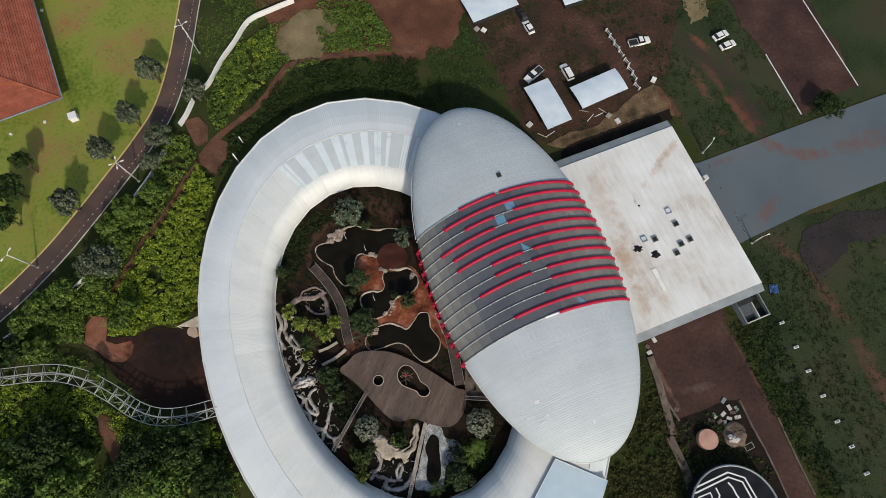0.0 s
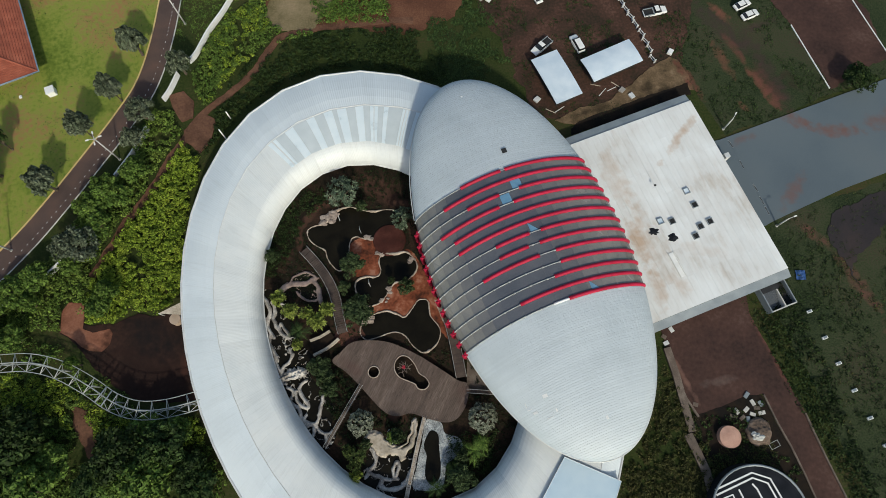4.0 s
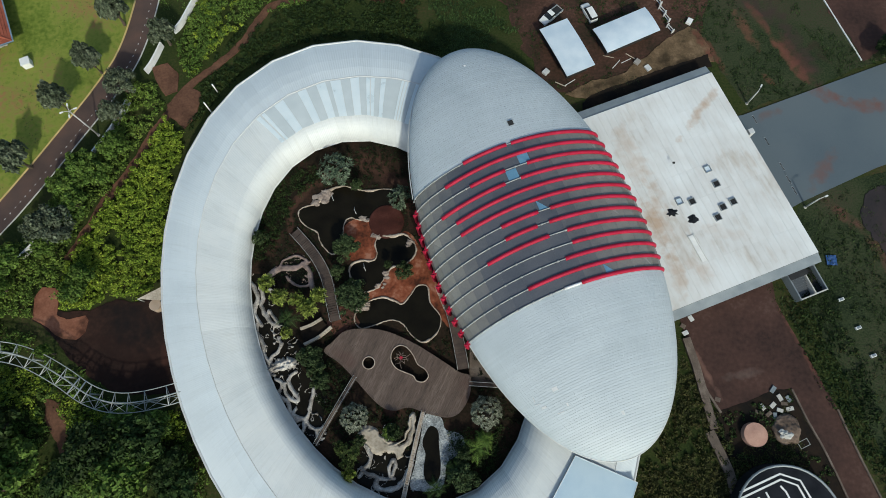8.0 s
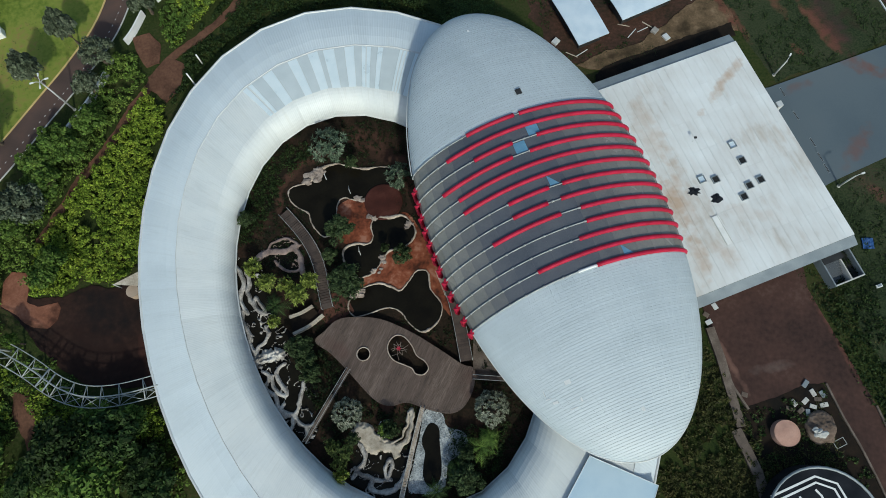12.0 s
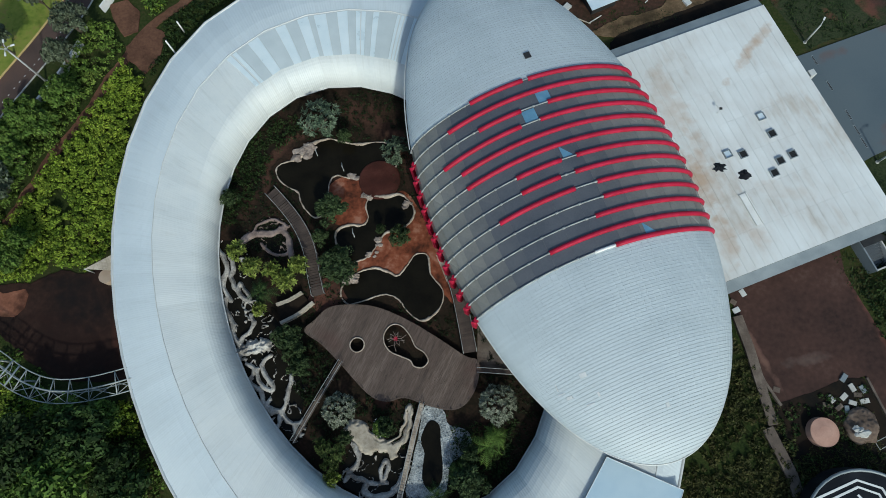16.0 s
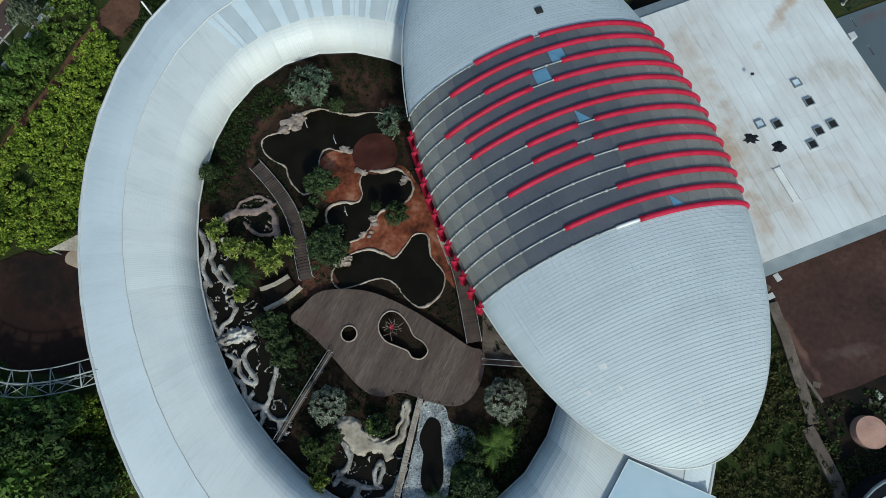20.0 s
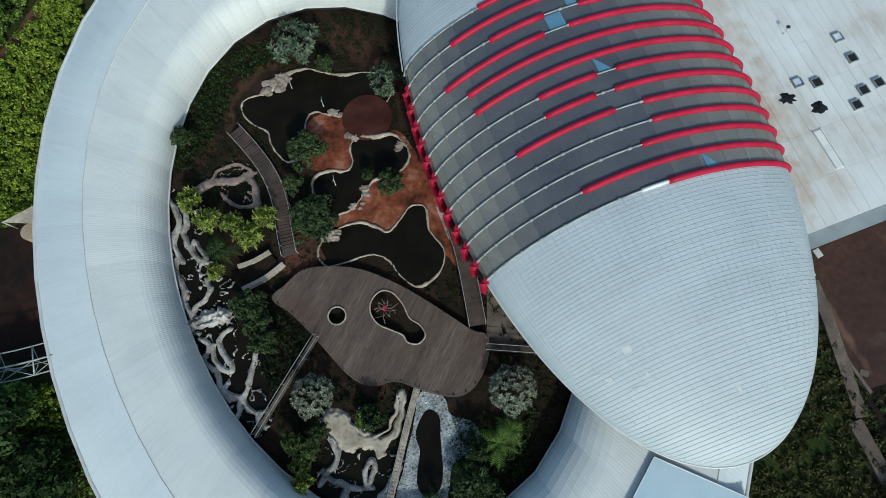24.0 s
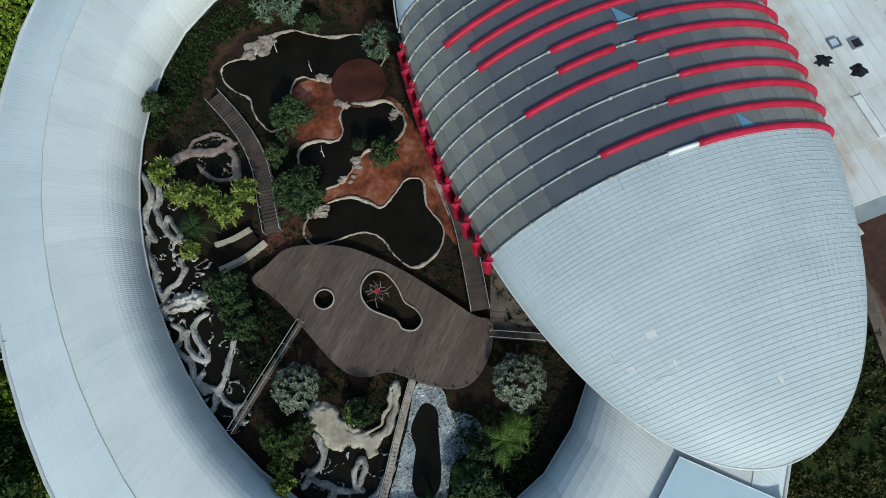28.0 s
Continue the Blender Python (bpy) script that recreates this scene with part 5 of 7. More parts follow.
rock_field("rock_ridge", ar, [tuple(p) for p in smooth_line([(-30.9, 23.1), (-29.5, 25.4), (-27.8, 27.0), (-25.2, 27.3), (-22.6, 25.4), (-22.1, 21.6), (-23.4, 20.8), (-25.8, 21.3), (-28.2, 22.6)], True, 4)], [(0.6, [(-30.6, 23.5), (-29.4, 24.3), (-27.8, 24.7), (-25.9, 24.8), (-24.3, 25.5)]), (0.25, [(-29.0, 24.7), (-28.3, 25.9), (-27.1, 26.7), (-25.4, 26.8), (-23.7, 25.8)]), (0.5, [(-24.9, 25.4), (-23.7, 24.4), (-23.2, 22.6), (-22.9, 21.3)]), (0.25, [(-27.5, 23.1), (-26.5, 22.1), (-24.9, 21.4), (-23.4, 21.8)])], 5.0, 0.02, M["pink_rock"], top=0.36, lump=0.08)
oc = thing("rock_outcrop", (0, 0, 0), label="heap of pale creviced rock at the water's edge", category="rockwork")
rock_field("rock_mass", oc, [tuple(p) for p in smooth_line([(-30.6, 6.8), (-29.5, 8.4), (-27.4, 9.4), (-25.0, 9.3), (-23.8, 8.2), (-24.7, 6.8), (-26.7, 6.0), (-29.1, 5.6)], True, 4)], [(0.9, [(-29.8, 6.7), (-28.4, 7.7), (-27.0, 8.5), (-25.3, 8.4)]), (0.5, [(-28.1, 7.2), (-26.7, 7.4), (-25.7, 7.8)])], 11.0, 0.02, M["rock"], cell=0.11, lump=0.6, top=1.0, warp=0.5)
SAND = smooth_line([(-13.1, -1.9), (-11.7, -1.1), (-10.9, -2.4), (-9.7, -3.5), (-7.8, -4.2), (-6.9, -4.5), (-5.8, -3.7), (-5.2, -1.7), (-5.3, 0.2), (-4.7, 0.2), (-4.5, -1.4), (-5.0, -3.6), (-6.3, -5.0), (-7.0, -6.1), (-7.7, -5.4), (-9.2, -5.3), (-10.3, -6.0), (-11.5, -4.8), (-13.3, -3.8)], True, 4)
sb = thing("sand_bank", (0, 0, 0), label="pale sand bank curving beside the rock pools", category="sand bank")
SAND_PLOT = [tuple(p) for p in smooth_line([(-14.3, -1.9), (-11.8, -0.2), (-8.7, -2.9), (-7.3, -3.4), (-5.9, -2.0), (-5.9, 1.0), (-4.2, 0.8), (-3.7, -2.0), (-4.6, -4.4), (-6.0, -6.1), (-7.1, -7.2), (-9.1, -6.5), (-10.7, -7.2), (-12.5, -5.9), (-14.1, -4.1)], True, 3)]
rock_field("sand_ridge", sb, SAND_PLOT, [(1.5, [(-12.3, -2.8), (-11.4, -3.9), (-10.2, -4.7)]), (0.95, [(-11.6, -2.4), (-10.3, -4.0), (-8.6, -4.9), (-7.4, -5.0)]), (0.5, [(-7.0, -5.1), (-5.7, -4.1), (-5.0, -2.3), (-4.9, 0.2)]), (0.22, [(-7.8, -4.3), (-6.4, -3.4), (-5.7, -1.9), (-5.5, 0.2)]), (0.22, [(-11.3, -1.9), (-10.0, -3.3), (-8.4, -4.1)]), (0.55, [(-7.5, -5.0), (-7.0, -6.1)])], 9.0, 0.0001, M["sand"], lump=0.22, top=0.42, warp=0.4)
GRAVEL = smooth_line([(-3.0, 0.2), (-1.4, 0.7), (-0.2, -0.5), (0.4, -2.0), (2.5, -2.5), (3.5, -3.8), (3.2, -5.6), (1.6, -6.3), (0.5, -7.3), (-0.3, -10.9), (-5.0, -11.0), (-4.4, -7.4), (-3.6, -3.6)], True, 4)
tagged(slab("gravel_bank", GRAVEL, -0.1, 0.2, M["gravel"], ragged=0.25, seed=52), "bank of white and grey gravel and stones", "gravel", kind="structure")
GPOOL = smooth_line([(-2.7, -2.2), (-1.9, -1.5), (-0.9, -2.2), (-0.6, -4.6), (-0.3, -7.3), (-0.6, -9.4), (-2.0, -10.4), (-3.0, -8.9), (-2.8, -5.7), (-3.3, -4.2)], True, 4)
tagged(slab("gravel_pool", GPOOL, 0.0, 0.24, M["water"], ragged=0.2, seed=53), "narrow dark pool in the gravel bank", "pool", kind="structure")
rng = random.Random(77)
gvs, gfs = [], []
for i in range(1500):
    x, y = rng.uniform(-9, 7), rng.uniform(-14, 3)
    if not inside((x, y), GRAVEL) or inside((x, y), GPOOL):
        continue
    s, b = rng.uniform(0.06, 0.2), len(gvs)
    for dx, dy, dz in ((1, 0, 0), (0, 1, 0), (-1, 0, 0), (0, -1, 0), (0, 0, 0.8)):
        gvs.append((x + dx * s * rng.uniform(0.7, 1.2), y + dy * s * rng.uniform(0.7, 1.2), 0.2 + dz * s))
    gfs += [(b, b + 1, b + 4), (b + 1, b + 2, b + 4), (b + 2, b + 3, b + 4), (b + 3, b, b + 4)]
tagged(obj("stones", gvs, gfs, M["gravel"]), "loose white and grey stones", "stones", kind="stuff")
# pale dead tree and a red flower head in the keyhole opening
dt = thing("bare_shrub", (-7.07, 9.29, 0), label="bare branching shrub with red flower head in the deck opening", category="shrub")
rng = random.Random(5)
for i in range(9):
    a = i * 0.7 + rng.uniform(-0.3, 0.3)
    e = rng.uniform(0.8, 1.45)
    k1, k2 = Vector((math.cos(a), math.sin(a), 0)) * 0.6 * e, Vector((math.cos(a + 0.3), math.sin(a + 0.3), 0)) * 1.25 * e
    fork = Vector((math.cos(a - 0.5), math.sin(a - 0.5), 0)) * 1.05 * e
    br = tubes("branch", [[(0, 0, 0), (rng.uniform(-0.12, 0.12), rng.uniform(-0.12, 0.12), 0.6), (k1.x, k1.y, 0.95 + rng.uniform(0, 0.2)), (k2.x, k2.y, 1.3)]], 0.035, M["pale_rock"], dt, "pale bare branch", 5)
    tubes("twig", [[(k1.x, k1.y, 1.0), (fork.x, fork.y, 1.25)]], 0.022, M["pale_rock"], br, n=5)
tubes("flower_head", [[(0.1, 0, 1.25), (math.cos(a) * 0.34, math.sin(a) * 0.34, 1.4)] for a in [i * 1.05 for i in range(6)]], 0.06, M["red"], dt, "red flower head", 6)
for i, (x, y) in enumerate([(-20.4, 37.9), (-16.2, 35.4), (-14.0, 24.9)]):
    tg = tubes("driftwood", [[(x - 0.15, y + 0.7, 0.2), (x, y, 0.3), (x + 0.3, y - 0.7, 0.2)], [(x, y, 0.3), (x - 0.12, y + 0.45 - i * 0.3, 0.3)]], 0.045, M["trim"], n=6)
    tagged(tg, "pale bare branch lying in the pond", "branch", group="pond branches")
tagged(slab("court_plaza", [(-18.9, 17.8), (-16.2, 18.4), (-14.3, 15.1), (-15.8, 13.2), (-18.6, 13.1), (-20.3, 14.5)], -0.1, 0.14, M["mud"], ragged=0.3, seed=81), "dark red-brown paved corner beside the deck", "paving", kind="structure")
tagged(slab("dome_apron", [(4.2, 13.3), (5.6, 13.4), (8.0, 9.1), (11.1, 4.9), (4.3, 5.5)], -0.1, 0.15, M["path_conc"], ragged=0.2, seed=82), "bare concrete apron under the dome's edge", "paving", kind="structure")
slabw = slab("paving_slab", [(-1.7, 21.6), (-0.7, 21.7), (0.5, 18.8), (-0.1, 17.6)], -0.1, 0.16, M["kerb"])
tagged(slabw, "pale paved strip beside the pond", "paving", kind="structure")

# ---------------------------------------------------------------- things on the flat roof
def roof_vent(name, x, y, dark, label):
    t = thing(name, (x, y, 2.8), math.degrees(math.atan2(PX.y, PX.x)), label=label, category="roof vent", group="roof vents")
    s = 0.58
    for nm, d in (("frame_side", (-s, -s, 0, -s + 0.1, s, 0.3)), ("frame_side", (s - 0.1, -s, 0, s, s, 0.3)), ("frame_end", (-s + 0.103, -s, 0, s - 0.103, -s + 0.1, 0.3)), ("frame_end", (-s + 0.103, s - 0.1, 0, s - 0.103, s, 0.3))):
        boxed(nm, d, M["grey_metal"], t, "grey upstand", 0.02)
    if dark:
        for i in range(4):
            y0 = -s + 0.11 + i * (2 * s - 0.22) / 4
            boxed("grille_bar", (-s + 0.103, y0, 0.0, s - 0.103, y0 + 0.2, 0.2 + 0.01 * (i % 2)), M["dark"], t, "dark grille")
    else:
        boxed("lid", (-s + 0.103, -s + 0.103, 0.0, s - 0.103, s - 0.103, 0.12), M["tent"], t, "pale sunken lid")


for i, (x, y) in enumerate([(46.3, 42.4), (40.7, 36.3), (47.5, 39.6), (42.9, 36.3), (48.1, 35.3), (50.0, 36.3), (47.0, 33.4)]):
    roof_vent("roof_vent", x, y, i > 1, "square roof vent with a dark grille on the flat roof" if i > 1 else "square roof vent with a pale lid on the flat roof")


def tarp(x, y, r, seed):
    bm = bmesh.new()
    n = 18
    g = random.Random(seed)
    rim_r = [r * g.uniform(0.6, 1.35) for _ in range(n)]
    vs = [[bm.verts.new((q * rim_r[i] * math.cos(2 * math.pi * i / n), q * 0.8 * rim_r[i] * math.sin(2 * math.pi * i / n), -0.02 + (1 - q) * g.uniform(0.15, 0.5))) for i in range(n)] for q in (0.2, 0.55, 1.0)]
    for a, b in zip(vs, vs[1:]):
        for i in range(n):
            bm.faces.new((a[i], b[i], b[(i + 1) % n], a[(i + 1) % n]))
    bm.faces.new(vs[0])
    ob = part("tarpaulin", bm, M["dark_roof"])
    ob.location = (x, y, 2.8)
    tagged(ob, "crumpled black plastic sheet on the flat roof", "tarpaulin", group="black sheets")


for i, (x, y) in enumerate([(39.3, 34.3), (42.7, 33.2)]):
    tarp(x, y, 1.0, i * 3.3 + 1)
vp = thing("vent_pipe", (40.0, 43.0, 2.8), label="thin bent vent pipe with a dark cowl on the flat roof", category="vent pipe")
tubes("pipe", [[(0, 0, 0), (0, 0, 0.9), (0.1, 0.15, 1.1)]], 0.05, M["trim"], vp, "pale pipe", 6)
boxed("cowl", (-0.12, 0.0, 1.02, 0.3, 0.36, 1.2), M["dark"], vp, "dark cowl", 0.04)
(bx0, by0), (bx1, by1) = [(42.0, 30.1), (43.9, 25.6)]
bm_len = math.hypot(bx1 - bx0, by1 - by0)
beam = thing("white_beam", (bx0, by0, 2.8), math.degrees(math.atan2(by1 - by0, bx1 - bx0)), label="long white metal channel lying on the flat roof", category="beam")
boxed("web", (0, -0.42, 0, bm_len, 0.42, 0.12), M["white"], beam)
for s in (-1, 1):
    boxed("flange", (0, s * 0.42 - 0.06 + 0.065 * s, 0, bm_len, s * 0.42 + 0.06 + 0.065 * s, 0.3), M["white"], beam)
# rust and mud stains are in the concrete; seams are joints between panels
# stair and blue sheet at the block's south-east corner
st = thing("stair_enclosure", (61.3, 22.4, 0), 21.8, label="open grey concrete stair enclosure below the block's corner", category="stair")
boxed("floor_slab", (-2.6, -2.2, 0, 2.6, 2.0, 0.12), M["dark"], st, "dark wet floor slab")
boxed("long_wall", (-2.8, -2.4, 0, -2.6, 2.2, 1.9), M["grey_metal"], st, "grey rendered wall")
boxed("end_wall", (-2.597, -2.4, 0, 2.6, -2.2, 1.5), M["concrete"], st, "pale rendered wall")
boxed("inner_wall", (0.2, -2.197, 0.12, 0.4, 1.2, 1.7), M["concrete"], st, "pale rendered wall")
boxed("side_wall", (2.6, -2.4, 0, 2.8, 2.2, 1.3), M["grey_metal"], st, "grey rendered wall")
for i in range(8):
    boxed("tread", (-2.4, -1.9 + 0.42 * i, 0.12, 0.1, -1.5 + 0.42 * i, 0.3 + 0.18 * i), M["bar"], st)
boxed("roof_flap", (-2.7, 1.2, 1.95, 0.6, 2.3, 2.05), M["dark"], st, "dark sheet over the landing")
bm = bmesh.new()
bmesh.ops.create_grid(bm, x_segments=6, y_segments=6, size=0.9)
for v in bm.verts:
    v.co.z = 0.2 + 0.25 * noise.noise(v.co * 2)
bt = part("blue_sheet", bm, M["blue"])
bt.location = (66.9, 26.6, 0.05)
tagged(bt, "crumpled bright blue plastic sheet on the grass", "sheet")

for i, (x, y) in enumerate([(59.1, 49.2), (61.1, 44.2), (61.9, 41.6), (62.6, 39.5), (57.5, 53.7)]):
    t = thing("floor_grate", (x, y, 0.18), 112, label="dark drain grate in the grey forecourt", category="grate", group="forecourt grates")
    boxed("grate_frame", (-0.9, -0.16, 0, 0.9, 0.16, 0.03), M["grey_metal"], t)
    for k in range(6):
        boxed("slot", (-0.8 + 0.27 * k, -0.12, 0.031, -0.6 + 0.27 * k, 0.12, 0.045), M["dark"], t)
(ux, uy), = [(55.5, 50.3)]
un = thing("wall_unit", (ux, uy, 0), 22, label="small pale equipment cabinet beside the block", category="cabinet")
boxed("body", (-0.5, -0.5, 0, 0.5, 0.5, 2.2), M["trim"], un, bevel=0.04)
boxed("door_panel", (0.5, -0.4, 0.2, 0.54, 0.4, 2.0), M["grey_metal"], un)

# ---------------------------------------------------------------- annex south of the dome
ax = thing("annex_roof", (0, 0, 0), label="flat pale blue metal canopy below the dome's end", category="canopy")
ANX = [(19.9, -5.4), (28.9, -9.1), (27.2, -13.2), (26.2, -15.5), (13.8, -15.5)]
slab("canopy_sheet", ANX, 5.42, 5.56, M["canopy"], ax, "pale blue smooth sheet")
slab("canopy_wall", [(x * 0.985 + 0.3, y * 0.985 - 0.1) for x, y in ANX], 0.0, 5.41, M["wall"], ax)
tubes("edge_gutter", [[(*ANX[4], 5.58), (*ANX[0], 5.58), (*ANX[1], 5.58), (*ANX[2], 5.58)]], 0.05, M["white"], ax, "white edge gutter", 6)

# ---------------------------------------------------------------- lamps and posts
def street_lamp(x, y, h, arms, az, label):
    t = thing("street_lamp", (x, y, 0), az, label=label, category="street lamp", group="street lamps")
    tubes("pole", [[(0, 0, 0), (0, 0, h * 0.5), (0, 0, h)]], [0.17, 0.14, 0.1], M["white_tube"], t, "pale tapered pole", 8)
    bm = bmesh.new()
    bmesh.ops.create_cone(bm, cap_ends=True, segments=10, radius1=0.3, radius2=0.28, depth=0.12, matrix=Matrix.Translation((0, 0, 0.06)))
    part("base_plate", bm, M["concrete"], t)
    for i in range(arms):
        a = 2 * math.pi * i / max(arms, 1)
        c, s = math.cos(a), math.sin(a)
        arm = tubes("arm", [[(0, 0, h - 0.3), (0.5 * c, 0.5 * s, h + 0.1), (0.95 * c, 0.95 * s, h + 0.15)]], 0.06, M["white_tube"], t, n=6)
        boxed("lamp_head", (-0.3, -0.13, -0.08, 0.3, 0.13, 0.06), M["white"], arm, "white lamp head", 0.03, Matrix.Translation((1.2 * c, 1.2 * s, h + 0.15)) @ Matrix.Rotation(a, 4, "Z"))


for (x, y), h, n, az in zip([(-65.2, 50.3), (-56.2, 82.4), (-83.0, 31.2)], (9.0, 9.8, 9.0), (4, 4, 2), (20, 30, 65)):
    street_lamp(x, y, h, n, az, "tall pale street lamp with branching arms beside the lane")
for (x, y), az in zip([(64.1, 36.4), (56.6, 57.1)], (20, 60)):
    street_lamp(x, y, 4.3, 1, az, "single-headed pale lamp post on rough grass")
for (x, y), h in zip([(-43.8, 54.3), (-43.7, 59.3)], (5.0, 3.0)):
    t = tubes("pole", [[(x, y, 0), (x, y, h)]], 0.13, M["white"], n=8)
    tagged(t, "plain white pole beside the ring building", "pole", group="white poles")
for i, (x, y) in enumerate([(67.3, 19.7), (69.3, 14.9), (70.9, 10.3), (72.8, 5.6), (74.6, 0.9), (76.4, -3.6), (78.2, -8.3)]):
    t = thing("bollard", (x, y, 0), 20, label="short white concrete marker post in dark grass", category="bollard", group="row of marker posts")
    boxed("block", (-0.5, -0.25, 0, 0.5, 0.25, 0.35), M["white"], t, bevel=0.04)
    boxed("plate", (-0.32, -0.15, 0.352, 0.32, 0.15, 0.4), M["grey_metal"], t)

# ---------------------------------------------------------------- white wall along the lane
for line in ([(-35.3, 96.3), (-40.4, 93.7), (-45.4, 90.6), (-48.1, 84.8), (-50.6, 79.8), (-52.5, 74.4), (-53.8, 72.5)], [(-55.7, 69.6), (-56.8, 65.8), (-57.9, 63.4)], [(-60.3, 57.1), (-61.5, 53.5), (-62.9, 50.2), (-65.0, 46.3)], [(-71.1, 30.2), (-74.4, 26.1)], [(-81.0, 20.6), (-84.0, 17.8), (-86.8, 15.6), (-92.4, 11.0)]):
    w = ribbon("wall_lane", smooth_line(line, False, 5), 0.3, 0, 1.5, M["white"])
    tagged(w, "white rendered wall beside the lane", "wall", kind="structure")

# dashed centre line on the lane
dv, df = [], []
for i in range(6, 64):
    p, q = ROAD_W[i], ROAD_W[i + 1]
    d = (q - p).normalized()
    s = Vector((-d.y, d.x))
    L = (q - p).length
    for k in range(int(L / 0.9)):
        c = p + d * (k * 0.9 + 0.2) + s * 0.9
        b = len(dv)
        dv += [(*(c - s * 0.05), 0.055), (*(c + d * 0.3 - s * 0.05), 0.055), (*(c + d * 0.3 + s * 0.05), 0.055), (*(c + s * 0.05), 0.055)]
        df.append((b, b + 1, b + 2, b + 3))
tagged(obj("lane_markings", dv, df, M["white"]), "white dashes painted on the lane", "road marking", kind="structure")
for line in ([(74.3, 81.9), (79.7, 66.4)], [(85.5, 97.1), (93.8, 73.7)]):
    tagged(ribbon("edge_line", line, 0.2, 0, 0.19, M["white"]), "white edge line of the earth parking ground", "line", kind="structure")

# ---------------------------------------------------------------- truss track west of the ring
TRK = smooth_line([(-89.1, 8.4), (-82.8, 8.8), (-77.7, 9.4), (-72.4, 9.6), (-66.9, 8.4), (-61.2, 5.7), (-56.6, 3.0), (-52.2, 1.7), (-47.1, 2.0), (-40.8, 3.7)], False, 4)
tr = thing("truss_track", (0, 0, 0), label="winding pale steel truss track on posts", category="track")
TZ, TW = 4.0, 1.55
L_, R_ = offset(TRK, TW), offset(TRK, -TW)
for nm, side, dz, r in (("rail", L_, 0.0, 0.075), ("rail", R_, 0.0, 0.075), ("middle_rail", TRK, 0.05, 0.10), ("lower_rail", offset(TRK, -0.2), -0.9, 0.07)):
    tubes(nm, [[(p.x, p.y, TZ + dz) for p in side]], r, M["steel"], tr, "pale steel rail", 6)
for i in range(0, len(TRK), 2):
    l, c, r = L_[i], TRK[i], R_[i]
    tubes("tie", [[(l.x, l.y, TZ), (c.x, c.y, TZ + 0.05), (r.x, r.y, TZ)]], 0.08, M["steel"], tr, n=6)
    tubes("cross_member", [[(l.x, l.y, TZ), (c.x, c.y, TZ - 0.9), (r.x, r.y, TZ)]], 0.05, M["steel"], tr, n=6)
    if i + 2 < len(TRK):
        c2, r2 = TRK[i + 2], R_[i + 2]
        for p, q in (((c, r2), (r, c2)) if i > 22 else ((c, r2),) if i % 4 else ((r, c2),)):
            tubes("diagonal", [[(p.x, p.y, TZ - 0.02), (q.x, q.y, TZ - 0.02)]], 0.045, M["steel"], tr, n=5)
    if i % 4 == 0:
        tubes("support_post", [[(c.x, c.y, 0), (c.x, c.y, TZ - 0.9)]], 0.14, M["steel"], tr, n=8)
for i in (22, 23):                   # heavier joint frame where the bend begins
    tubes("joint_frame", [[(L_[i].x, L_[i].y, TZ + 0.1), (R_[i].x, R_[i].y, TZ + 0.1)]], 0.13, M["grey_metal"], tr, "dark steel joint frame", 6)
# canopy and drum beside the ring
cp = thing("shade_sail", (0, 0, 0), label="cream triangular shade sail beside the ring building", category="shade sail")
sl = [(-51.6, 18.6), (-47.5, 20.5), (-47.0, 18.3)]
obj("sail", [(*sl[0], 2.6), (*sl[1], 3.4), (*sl[2], 3.0), (*sl[0], 2.5), (*sl[1], 3.3), (*sl[2], 2.9)], [(0, 1, 2), (5, 4, 3), (0, 3, 4, 1), (1, 4, 5, 2), (2, 5, 3, 0)], M["sand"], cp)
tubes("sail_post", [[(*sl[0], 0), (*sl[0], 2.6)]], 0.08, M["white_tube"], cp, n=6)
(dx, dy), = [(-49.0, 17.8)]
bm = bmesh.new()
bmesh.ops.create_cone(bm, cap_ends=True, segments=24, radius1=1.05, radius2=1.0, depth=1.6, matrix=Matrix.Translation((0, 0, 0.8)))
dr = part("water_drum", bm, M["drum"])
dr.location = (dx, dy, 0)
tagged(dr, "round beige plastic water tank beside the ring", "tank")

